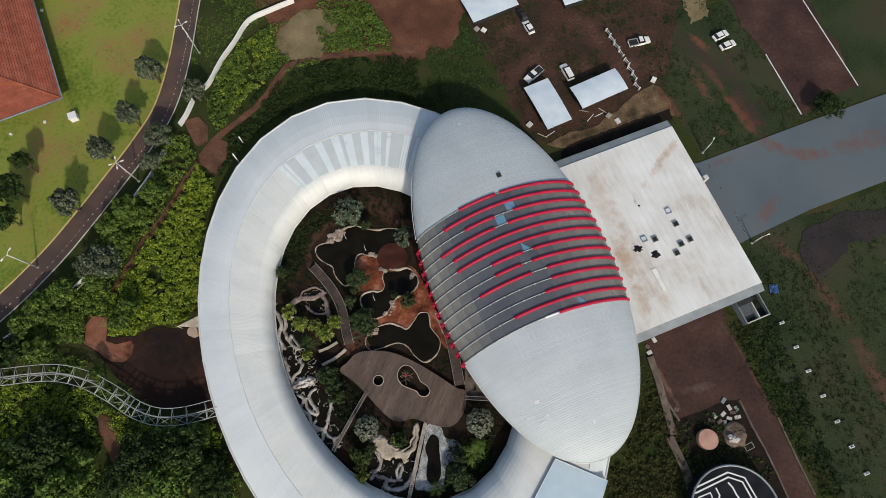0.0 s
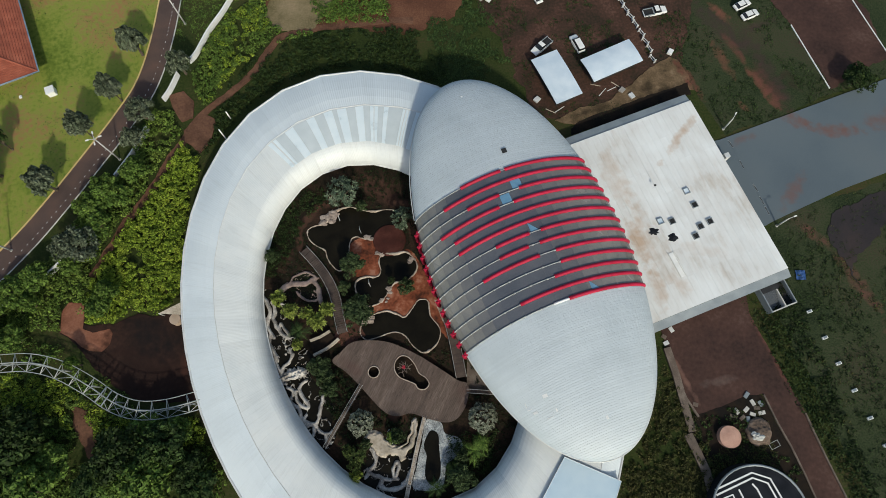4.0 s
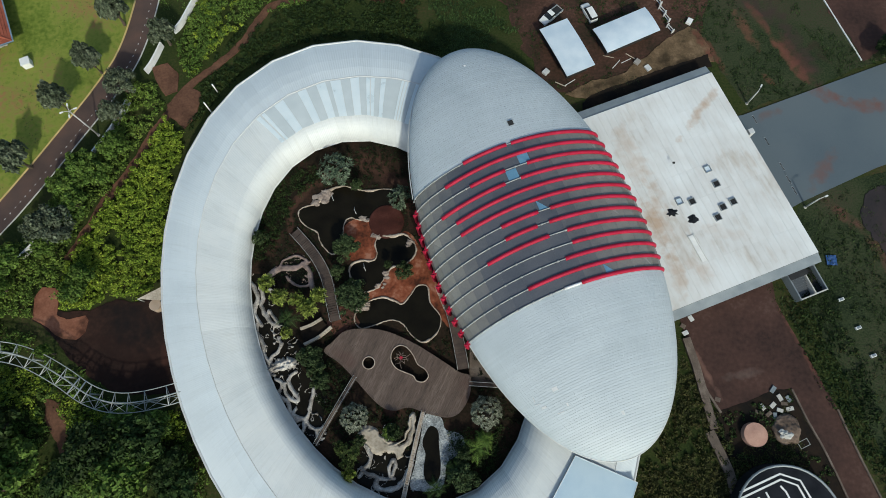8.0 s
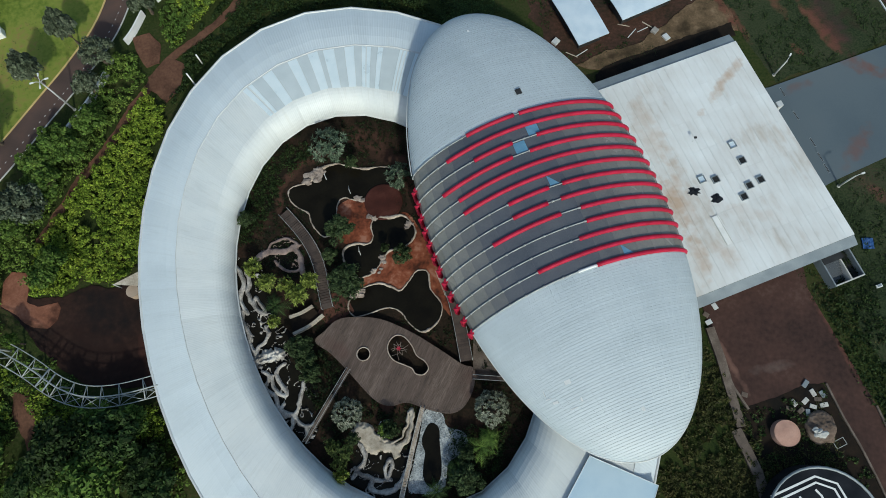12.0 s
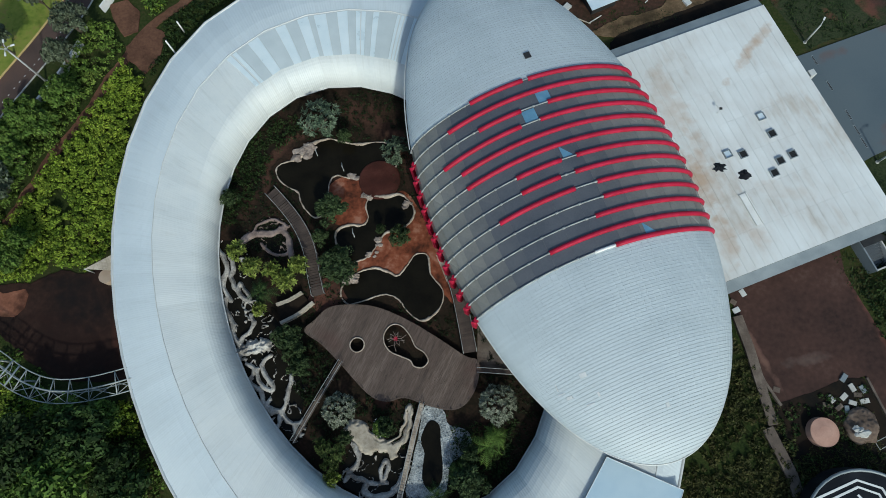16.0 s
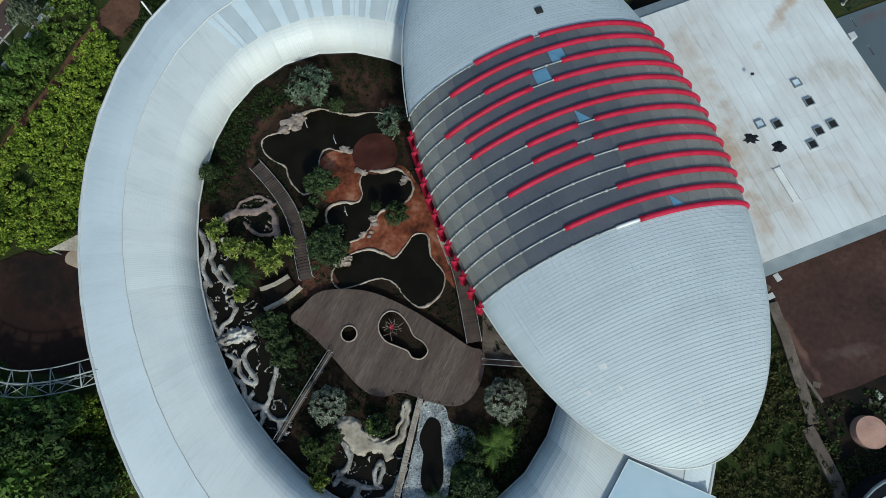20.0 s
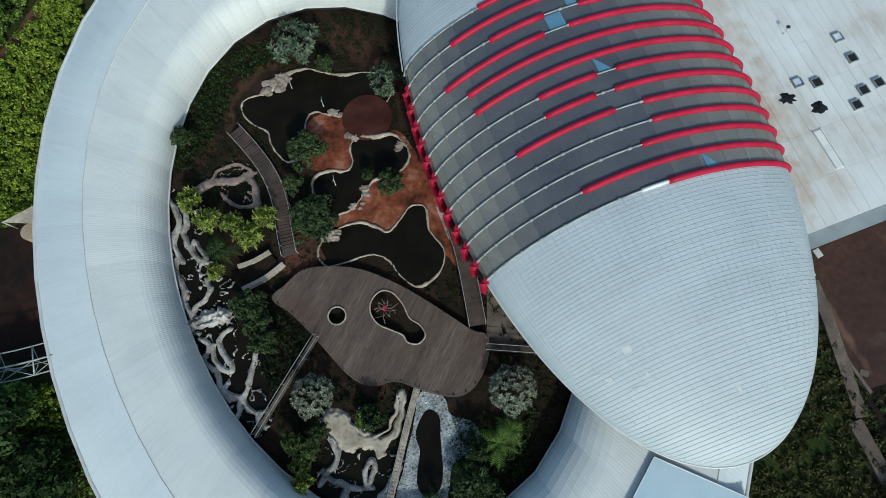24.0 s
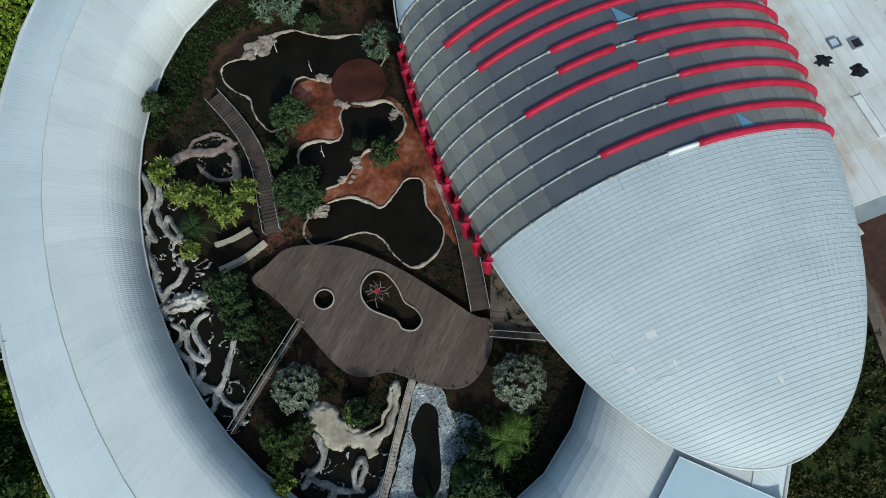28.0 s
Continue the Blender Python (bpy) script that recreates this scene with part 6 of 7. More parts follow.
# ---------------------------------------------------------------- sheds and vehicles in the north yard
def shed(corner_a, corner_b, corner_c, h, label):
    a, b, c = Vector(corner_a), Vector(corner_b), Vector(corner_c)
    u, v = (b - a), (c - b)
    t = thing("site_shed", (*a, 0), math.degrees(math.atan2(u.y, u.x)), label=label, category="shed", group="site sheds")
    W_, L2 = u.length, v.length
    # inset near-black body stands for the shade under an open roof
    boxed("wall_body", (0.8, 0.8 - L2 if u.x * v.y - u.y * v.x < 0 else 0.8, 0, W_ - 0.8, -0.8 if u.x * v.y - u.y * v.x < 0 else L2 - 0.8, h - 0.1), M["dark"], t, "dark body painted as the shade below the roof")
    sg = -1 if u.x * v.y - u.y * v.x < 0 else 1
    vs = []
    n = 9
    for i in range(n):
        y = sg * L2 * i / (n - 1)
        z = h + 0.25 * math.sin(math.pi * i / (n - 1))
        vs += [(0, y, z), (W_, y, z)]
    fs = [(2 * i, 2 * i + 1, 2 * i + 3, 2 * i + 2) for i in range(n - 1)]
    m_ = len(vs)
    vs += [(x, y, z - 0.12) for x, y, z in vs]
    fs += [(2 * i, 2 * i + 2, 2 * i + 2 + m_, 2 * i + m_) for i in range(n - 1)] + [(2 * i + 1, 2 * i + 3, 2 * i + 3 + m_, 2 * i + 1 + m_) for i in range(n - 1)]
    fs += [(0, 1, 1 + m_, m_), (2 * n - 2, 2 * n - 1, 2 * n - 1 + m_, 2 * n - 2 + m_)]
    obj("roof", vs, fs, M["tent"], t, "white sheet roof")
    boxed("window", (W_ * 0.3, sg * L2 * 0.5 - 0.5, 1.0, W_ * 0.3 + 0.1, sg * L2 * 0.5 + 0.5, 1.9), M["car_glass"], t)


T1, T2, T3 = [(22.6, 61.3), (28.0, 63.8), (24.1, 74.4)], [(30.5, 66.4), (40.9, 71.4), (38.9, 76.8)], [(7.0, 88.7), (17.6, 93.7), (16.1, 101.3)]
shed(*T1, 2.6, "white-roofed rectangular site shed on muddy ground")
shed(*T2, 2.6, "long white-roofed site shed on muddy ground")
shed(*T3, 2.6, "white-roofed shed at the edge of the yard")
shed(*[(28.3, 93.4), (34.4, 95.7), (33.4, 100.5)], 2.6, "small white-roofed shed behind the parked cars")


def car(x, y, az, kind, paint, label):
    t = thing("car" if kind != "pickup" else "pickup_truck", (x, y, 0), az, label=label, category="car" if kind != "pickup" else "pickup", group="parked vehicles")
    t.scale = (0.92, 0.92, 0.92)
    L, Wd = (4.3, 1.75) if kind == "car" else (5.6, 1.95) if kind == "pickup" else (4.8, 1.85)
    secs = {"car": [(-2.15, 0.55, 0.80), (-2.0, 0.35, 0.95), (-1.2, 0.3, 1.0), (0.7, 0.3, 0.98), (1.7, 0.32, 0.85), (2.15, 0.45, 0.65)],
            "van": [(-2.4, 0.4, 1.0), (-2.3, 0.3, 1.1), (0.0, 0.3, 1.1), (1.2, 0.3, 1.05), (2.1, 0.35, 0.9), (2.4, 0.45, 0.7)],
            "pickup": [(-2.8, 0.5, 0.72), (-2.7, 0.4, 0.74), (-0.4, 0.35, 0.75), (-0.35, 0.35, 1.05), (1.6, 0.35, 1.05), (2.75, 0.45, 0.8)]}[kind]
    vs, fs = [], []
    for (px, z0, z1) in secs:
        w = Wd / 2 * (0.9 if abs(px) > L / 2 - 0.25 else 1.0)
        vs += [(px, -w, z0), (px, -w, z1 - 0.1), (px, -w + 0.1, z1), (px, w - 0.1, z1), (px, w, z1 - 0.1), (px, w, z0)]
    for i in range(len(secs) - 1):
        for j in range(6):
            fs.append((6 * i + j, 6 * i + (j + 1) % 6, 6 * i + 6 + (j + 1) % 6, 6 * i + 6 + j))
    fs += [tuple(range(6))[::-1], tuple(range(6 * len(secs) - 6, 6 * len(secs)))]
    obj("body", vs, fs, paint, t)
    c0, c1, zt = {"car": (-1.75, 0.95, 1.45), "van": (-2.3, 1.3, 1.75), "pickup": (-0.35, 1.45, 1.7)}[kind]
    zb = 0.97 if kind == "car" else 1.05
    w, wt = Wd / 2 - 0.1, Wd / 2 - 0.28
    fr, bk = (0.75, 0.5) if kind == "car" else (0.8, 0.15)
    vs = [(c0, -w, zb), (c1, -w, zb), (c1, w, zb), (c0, w, zb), (c0 + bk, -wt, zt), (c1 - fr, -wt, zt), (c1 - fr, wt, zt), (c0 + bk, wt, zt)]
    obj("glasshouse", vs, [(0, 1, 5, 4), (1, 2, 6, 5), (2, 3, 7, 6), (3, 0, 4, 7)], M["car_glass"], t, "dark car windows")
    boxed("roof", (c0 + bk - 0.05, -wt - 0.03, zt - 0.02, c1 - fr + 0.05, wt + 0.03, zt + 0.06), paint, t, bevel=0.02)
    if kind == "pickup":
        boxed("load_bed", (-2.65, -0.82, 0.76, -0.45, 0.82, 0.80), M["dark"], t, "dark load bed")
        for s in (-1, 1):
            boxed("bed_side", (-2.7, s * 0.9 - 0.06, 0.74, -0.4, s * 0.9 + 0.06, 1.05), M["grey_metal"], t)
    bm = bmesh.new()
    bmesh.ops.create_cone(bm, cap_ends=True, segments=16, radius1=0.32, radius2=0.32, depth=0.22, matrix=Matrix.Rotation(math.pi / 2, 4, "X"))
    whl = None
    for px in (-L * 0.3, L * 0.3):
        for s in (-1, 1):
            if whl is None:
                whl = part("wheel", bm, M["tyre"], t)
                q = whl
            else:
                q = new("wheel", whl.data)
                q.parent = t
            q.location = (px, s * (Wd / 2 - 0.1), 0.32)
    return t


def car_px(spot, ahead):
    return math.degrees(math.atan2(ahead[1] - spot[1], ahead[0] - spot[0]))


for (p, q), kind, mt, lab in zip([[(20.6, 76.3), (18.0, 73.9)], [(28.1, 76.9), (27.1, 79.2)], [(64.3, 86.7), (66.5, 87.9)], [(65.6, 84.1), (67.8, 85.1)], [(45.3, 85.0), (47.8, 85.6)], [(19.9, 89.0), (19.0, 90.9)], [(18.6, 92.3), (17.8, 94.2)]],
                                 ("pickup", "van", "car", "car", "pickup", "car", "car"), ("white", "white", "white", "white", "white", "white", "dark"),
                                 ("white pickup with a dark empty load bed beside the shed", "white van parked between the two sheds", "white hatchback on rough grass", "white saloon parked beside another white car", "white pickup parked on green grass", "white car with dark windows in the muddy yard", "dark car parked in the muddy yard")):
    car(*p, car_px(p, q), kind, M[mt], lab)

# fence of pale frames and pallets between the yard and the grass
for i, (x, y) in enumerate([(38.4, 87.6), (39.1, 85.8), (40.0, 83.9), (40.9, 81.9), (42.0, 79.7), (42.6, 77.6), (43.3, 75.8), (43.7, 73.3)]):
    t = thing("hurdle", (x, y, 0), -62 + 5 * (i % 3), label="pale timber frame standing in a row on the grass", category="barrier", group="row of barriers")
    for s in (-0.8, 0.8):
        boxed("upright", (s - 0.08, -0.25, 0, s + 0.08, 0.25, 1.0), M["trim"], t)
    for z in (0.3, 0.9):
        boxed("rail", (-0.72, -0.06, z - 0.07, 0.72, 0.06, z + 0.07), M["trim"], t)


def clutter(name, spots, label, cat, group, dims, mts, seed):
    rng = random.Random(seed)
    for i, (x, y) in enumerate(spots):
        t = boxed(name, (-dims[0] * rng.uniform(0.6, 1) / 2, -dims[1] * rng.uniform(0.6, 1) / 2, 0, dims[0] / 2, dims[1] / 2, dims[2] * rng.uniform(0.5, 1)), M[mts[i % len(mts)]], bevel=0.03)
        t.matrix_basis = pose(x, y, 0.05, 0, 0, rng.uniform(0, 180))
        tagged(t, label, cat, group=group)


clutter("timber", [(34.5, 66.2), (35.8, 67.2), (32.7, 65.5), (31.6, 67.2), (23.6, 61.5), (22.0, 61.1)], "thin pale timber lying on the mud", "timber", "scattered timber", (2.6, 0.18, 0.12), ("trim", "sand"), 4)
clutter("crate", [(19.1, 63.7), (8.0, 88.7), (9.6, 88.4), (38.7, 64.6), (36.7, 65.8), (47.7, 75.0)], "small pale crate on the muddy ground", "crate", "scattered crates", (1.3, 1.1, 0.6), ("trim", "wall", "white"), 6)
clutter("rubble_block", [(51.6, 1.9), (52.3, 0.8), (53.4, 0.5), (53.2, 2.2), (54.4, 1.5), (55.2, 2.6), (56.0, 3.2), (54.6, 3.4), (55.9, 1.7), (50.9, 1.2), (53.6, 4.7)], "broken concrete slab in a heap of rubble", "rubble", "rubble heap", (1.25, 0.7, 0.3), ("concrete", "path_conc", "grey_metal", "concrete"), 8)
bank = tagged(slab("earth_bank", [(22.4, 59.1), (26.3, 58.0), (35.9, 61.5), (45.7, 64.9), (51.9, 66.5), (50.6, 70.0), (49.0, 73.7), (47.6, 74.2), (43.1, 71.1), (39.0, 67.5), (34.5, 63.8), (27.5, 61.7)], -0.1, 0.17, M["bank"], ragged=0.8, seed=61), "light brown cut earth bank beside the block", "ground", kind="structure")
# flat slab, not dug: its dark colour stands for shade in the trench
tagged(slab("trench", [(25.7, 56.9), (27.5, 58.9), (37.2, 62.9), (45.8, 65.9), (50.2, 67.8), (51.1, 64.9), (37.0, 60.2), (25.6, 55.4)], -0.1, 0.19, M["dark_soil"], ragged=0.6, seed=62), "flat dark strip with a trench's shade painted in, beside the block", "ground", kind="structure")

# ---------------------------------------------------------------- the south-east yard
for line, w in (([(40.4, 13.0), (41.5, 8.5), (42.4, 3.4), (43.3, -1.5)], 1.3), ([(42.5, -1.9), (43.7, -4.8), (44.8, -7.7), (45.5, -11.2)], 1.5)):
    tagged(ribbon("garden_wall", line, w, 0, 0.5, M["path_conc"]), "low weathered concrete strip beside the earth yard", "wall", kind="structure")
tagged(ribbon("yard_kerb", [(40.2, 12.5), (41.2, 8.9), (42.9, 4.2), (44.7, 1.0)], 0.35, 0, 0.45, M["path_conc"]), "low concrete kerb of the earth yard", "kerb", kind="structure")
tagged(ribbon("track_kerb", [(56.7, 4.8), (58.4, 0.0), (60.1, -3.9), (61.7, -8.4), (63.6, -14.5)], 0.3, 0, 0.3, M["path_conc"]), "concrete kerb of the earth track", "kerb", kind="structure")
tagged(ribbon("track_kerb", [(63.5, 1.7), (64.4, -1.3), (66.0, -6.3), (68.0, -12.0)], 0.3, 0, 0.3, M["path_conc"]), "concrete kerb of the earth track", "kerb", kind="structure")
(cx, cy), (cx2, cy2), (cx3, cy3) = [(49.4, -2.3), (55.0, -1.9), (51.9, -14.6)]
for x, y, r, mt, lab in ((cx, cy, 1.9, "pink", "round pink rendered tank with a flat top"),):
    t = thing("round_tank", (x, y, 0), label=lab, category="tank")
    bm = bmesh.new()
    bmesh.ops.create_cone(bm, cap_ends=True, segments=40, radius1=r, radius2=r * 0.97, depth=1.2, matrix=Matrix.Translation((0, 0, 0.6)))
    part("drum", bm, M[mt], t)
    bm = bmesh.new()
    bmesh.ops.create_cone(bm, cap_ends=True, segments=40, radius1=r * 0.92, radius2=r * 0.4, depth=0.14, matrix=Matrix.Translation((0, 0, 1.275)))
    part("lid", bm, M[mt], t)
bm = bmesh.new()
bmesh.ops.create_icosphere(bm, subdivisions=5, radius=2.3)
for v in bm.verts:
    q = v.co.copy()
    v.co *= 1 + 0.22 * noise.noise(q * 0.7) + 0.07 * noise.noise(q * 2.6)
    v.co.z = max(-0.1, v.co.z * 0.5 + 0.12 * noise.noise(q * 3.3))
heap = part("earth_mound", bm, M["heap"], smooth=True)
heap.location = (cx2, cy2 + 0.4, 0)
tagged(heap, "rounded mound of pale brown spoil on weedy ground", "earth mound")
rocks("broken_concrete", [(cx2 - 0.5, cy2 - 0.5)], M["concrete"], "pale broken concrete lying on the spoil heap", "rubble", 0.5, 21, 5).location.z = 0.9
fr = thing("metal_frame", (57.3, -3.6, 0), 25, label="small open pale metal frame lying on weeds", category="frame")
for nm, d in (("side_bar", (-0.8, -0.55, 0.1, 0.8, -0.47, 0.18)), ("side_bar", (-0.8, 0.47, 0.1, 0.8, 0.55, 0.18)), ("end_bar", (-0.88, -0.55, 0.1, -0.8, 0.55, 0.18)), ("end_bar", (0.8, -0.55, 0.1, 0.88, 0.55, 0.18)), ("leg", (-0.88, -0.55, 0.0, -0.8, -0.47, 0.097)), ("leg", (0.8, 0.47, 0.0, 0.88, 0.55, 0.097))):
    boxed(nm, d, M["steel"], fr)
rb = thing("round_building", (cx3, cy3, 0), 0, label="round dark-roofed building with white linework on its roof", category="building")
bm = bmesh.new()
bmesh.ops.create_cone(bm, cap_ends=True, segments=64, radius1=8.0, radius2=8.0, depth=3.0, matrix=Matrix.Translation((0, 0, 1.5)))
part("drum", bm, M["dark_roof"], rb, "dark roof and wall")
tubes("parapet", [[(7.9 * math.cos(a), 7.9 * math.sin(a), 3.05) for a in circ[::4]]], 0.2, M["grey_metal"], rb, "grey parapet", 6, True)
for line in ([(-7.0, 4.0), (-0.6, 6.7), (2.3, 5.8), (4.2, 1.8), (4.6, -2)], [(-6.9, 3.2), (-0.6, 5.9), (1.8, 5.1), (3.4, 1.6), (3.8, -2)], [(-6.2, 0.4), (-6.4, 2.5), (-4.2, 3.3), (-3.6, 1.4), (-4.6, 1.0)], [(-3.1, 4.1), (-2.6, 2.9), (-3.0, 1.8), (-2.8, 0)], [(-0.8, 5.0), (-0.1, 4.2), (0.4, 3.0), (1.2, 1.8), (1.4, -0.6)], [(-5.0, -1), (-4.4, 0.2), (-3.4, 0.3)]):
    ribbon("white_line", line, 0.28, 3.0, 3.08, M["white"], rb, "painted white line")
boxed("roof_unit", (-1.9, -0.6, 3.0, -0.4, 1.4, 3.6), M["grey_metal"], rb, "grey roof unit", 0.05)
# white tarpaulin and scrap at the dome's east foot
clutter("scrap_sheet", [(40.4, 13.8), (40.3, 15.0), (41.7, 16.3), (44.6, 3.1)], "crumpled white sheet beside the block", "sheet", "scrap sheets", (1.1, 0.8, 0.2), ("trim", "path_conc"), 12)

# ---------------------------------------------------------------- tiled house north-west of the lane
HA, HB = Vector((-11.3, 25.1)).normalized(), Vector((-25.1, -11.3)).normalized()
hc = Vector((-83.3, 68.6))
house = thing("tiled_house", (hc.x, hc.y, 0), math.degrees(math.atan2(HA.y, HA.x)), label="low house with a hipped red clay-tile roof", category="house")
HL, HW, HZ, RZ = 38.0, 26.0, 3.2, 7.0
boxed("wall_body", (2.6, 2.6, 0, HL - 2.6, HW - 2.6, HZ), M["wall"], house)
rv = [(0, 0, HZ), (HL, 0, HZ), (HL, HW, HZ), (0, HW, HZ), (11, HW / 2, RZ), (HL - 11, HW / 2, RZ)]
for f in ((0, 1, 5, 4), (1, 2, 5), (2, 3, 4, 5), (3, 0, 4)):
    p = [Vector(rv[i]) for i in f]
    a, b = p[0], p[1]
    tops = (p[3], p[2]) if len(f) == 4 else (p[2], p[2])
    rows = 26
    for k in range(rows):
        t0, t1 = k / rows, (k + 1) / rows
        q = [a.lerp(tops[0], t0), b.lerp(tops[1], t0), b.lerp(tops[1], t1), a.lerp(tops[0], t1)]
        up = Vector((0, 0, 0.10))
        obj("tile_course", [q[0] + up, q[1] + up, q[2], q[3], q[0] - up, q[1] - up], [(0, 1, 2, 3), (4, 5, 1, 0)], M["tile"], house)
tubes("ridge_tiles", [[rv[4], rv[5]], [rv[0], rv[4]], [rv[3], rv[4]], [rv[1], rv[5]], [rv[2], rv[5]]], 0.22, M["tile"], house, "raised ridge tiles", 6)
tubes("gutter", [[(-0.1, HW, HZ), (-0.1, -0.1, HZ), (HL, -0.1, HZ)]], 0.18, M["blue_gutter"], house, "blue-grey gutter", 6)
kx = thing("white_kiosk", (-81.6, 65.4, 0), 24, label="small white cube shelter on the lawn", category="kiosk")
boxed("body", (-0.8, -0.8, 0, 0.8, 0.8, 1.3), M["white"], kx, bevel=0.05)
boxed("lid", (-0.9, -0.9, 1.3, 0.9, 0.9, 1.42), M["white"], kx, bevel=0.03)
clutter("stone_marker", [(-88.1, 64.4), (-95.0, 61.5), (-94.7, 93.9)], "small white block on the lawn", "block", "lawn blocks", (0.7, 0.6, 0.4), ("white",), 3)

# ---------------------------------------------------------------- plants
rng_t = random.Random(21)


def crown_mesh(seed, r, h, material, clumps, per, size, flat=0.75, hollow=0.55):
    """A crown of leaf clumps set unevenly in a rounded volume, leaving gaps."""
    g = np.random.default_rng(seed)
    c, rad = [], []
    while len(c) < clumps:
        d = g.normal(size=3)
        d /= np.linalg.norm(d)
        d[2] = abs(d[2]) * 0.9 - 0.15
        q = g.uniform(hollow, 1.0) * (0.78 + 0.35 * g.random())
        c.append((d[0] * r * q, d[1] * r * q, h + d[2] * r * 0.75 * q))
        rad.append(r * g.uniform(0.16, 0.30))
    v, f = leaves(c, rad, per, size, g, flat)
    return leaf_mesh("crown", v, f, material), c


def rosette_mesh(seed, r, h, material, heads, per, length, hollow):
    """A crown of leaf rosettes: each head a whorl of narrow leaves, facing outwards and up."""
    g = np.random.default_rng(seed)
    d = g.normal(size=(heads, 3))
    d /= np.linalg.norm(d, axis=1)[:, None]
    d[:, 2] = np.abs(d[:, 2]) * 1.0 - 0.1
    q = (g.uniform(hollow, 1.0, heads) ** 0.7)[:, None]
    lump = np.array([1 + 0.22 * noise.noise(Vector(v) * 1.7 + Vector((seed, 0, 0))) for v in d])[:, None]
    c = d * q * lump * r * (1, 1, 0.62) + (0, 0, h)
    up = d + g.normal(scale=0.25, size=d.shape) + (0, 0, 0.9)
    up /= np.linalg.norm(up, axis=1)[:, None]
    t = np.cross(up, g.normal(size=d.shape))
    t /= np.linalg.norm(t, axis=1)[:, None]
    b = np.cross(up, t)
    n = heads * per
    c, up, t, b = (np.repeat(k, per, 0) for k in (c, up, t, b))
    a = (np.tile(np.arange(per), heads) * 2.4 + g.uniform(-0.3, 0.3, n))[:, None]
    rise = (g.uniform(0.05, 0.75, n))[:, None]
    out = t * np.cos(a) + b * np.sin(a)
    side = -t * np.sin(a) + b * np.cos(a)
    s = (length * r * g.uniform(0.6, 1.25, n))[:, None]
    tip = c + out * s + up * s * rise
    mid = c + out * s * 0.55 + up * s * rise * 0.75
    v = np.stack([c, mid + side * s * 0.17, tip, mid - side * s * 0.17], 1).reshape(-1, 3)
    return leaf_mesh("crown", v, np.arange(4 * n).reshape(-1, 4), material), c[::per].tolist()


def tree_parts(seed, r, h, material, label_c, clumps=46, per=55, size=0.26, whorl=0.0):
    me, c = rosette_mesh(seed, r, h, material, clumps, per, size, whorl) if whorl else crown_mesh(seed, r, h, material, clumps, per, size)
    g = random.Random(seed)
    lines = [[(0, 0, 0), (0.1 * r * g.uniform(-1, 1), 0.1 * r * g.uniform(-1, 1), h * 0.55), (0, 0, h * 0.9)]]
    vs, fs = tube_data(lines[0], [0.05 * r + 0.08, 0.04 * r + 0.05, 0.05], 7)
    for i in range(7):
        p = c[i * (len(c) // 7)]
        a, b = tube_data([(0, 0, h * g.uniform(0.35, 0.65)), (p[0] * 0.5, p[1] * 0.5, (p[2] + h * 0.6) / 2), (p[0] * 0.9, p[1] * 0.9, p[2])], [0.07, 0.05, 0.02], 5, False, len(vs))
        vs, fs = vs + a, fs + b
    tm = bpy.data.meshes.new("trunk")
    tm.from_pydata([tuple(v) for v in vs], [], fs)
    tm.materials.append(M["bark"])
    return me, tm


BANK = {}


def tree(x, y, r, h, kind, label, group="", cat="tree"):
    key = (kind, rng_t.randrange(3))
    spec = {"grey": ("leaf_grey", 60, 46, 0.085), "roadside": ("leaf_grey", 84, 60, 0.115), "plumeria": ("leaf_plumeria", 64, 13, 0.20, 0.45), "blossom": ("leaf_blossom", 230, 12, 0.13, 0.75), "dark": ("leaf_dark", 52, 55, 0.10), "court": ("leaf_court", 60, 60, 0.085), "mid": ("leaf_mid", 52, 55, 0.10), "yellow": ("leaf_lime", 34, 15, 0.36, 0.3), "shade": ("leaf_shade", 60, 60, 0.085), "olive": ("leaf_moss", 60, 14, 0.24, 0.35)}[kind]
    if key not in BANK:
        BANK[key] = tree_parts(100 + len(BANK), 1.0, 1.0, M[spec[0]], "", *spec[1:])
    me, tm = BANK[key]
    t = thing("tree" if cat == "tree" else cat, (x, y, 0), rng_t.uniform(0, 360), label=label, category=cat, group=group)
    t.scale = (r, r, h)
    for nm, d in (("trunk", tm), ("crown", me)):
        q = new(nm, d)
        q.parent = t
    return t


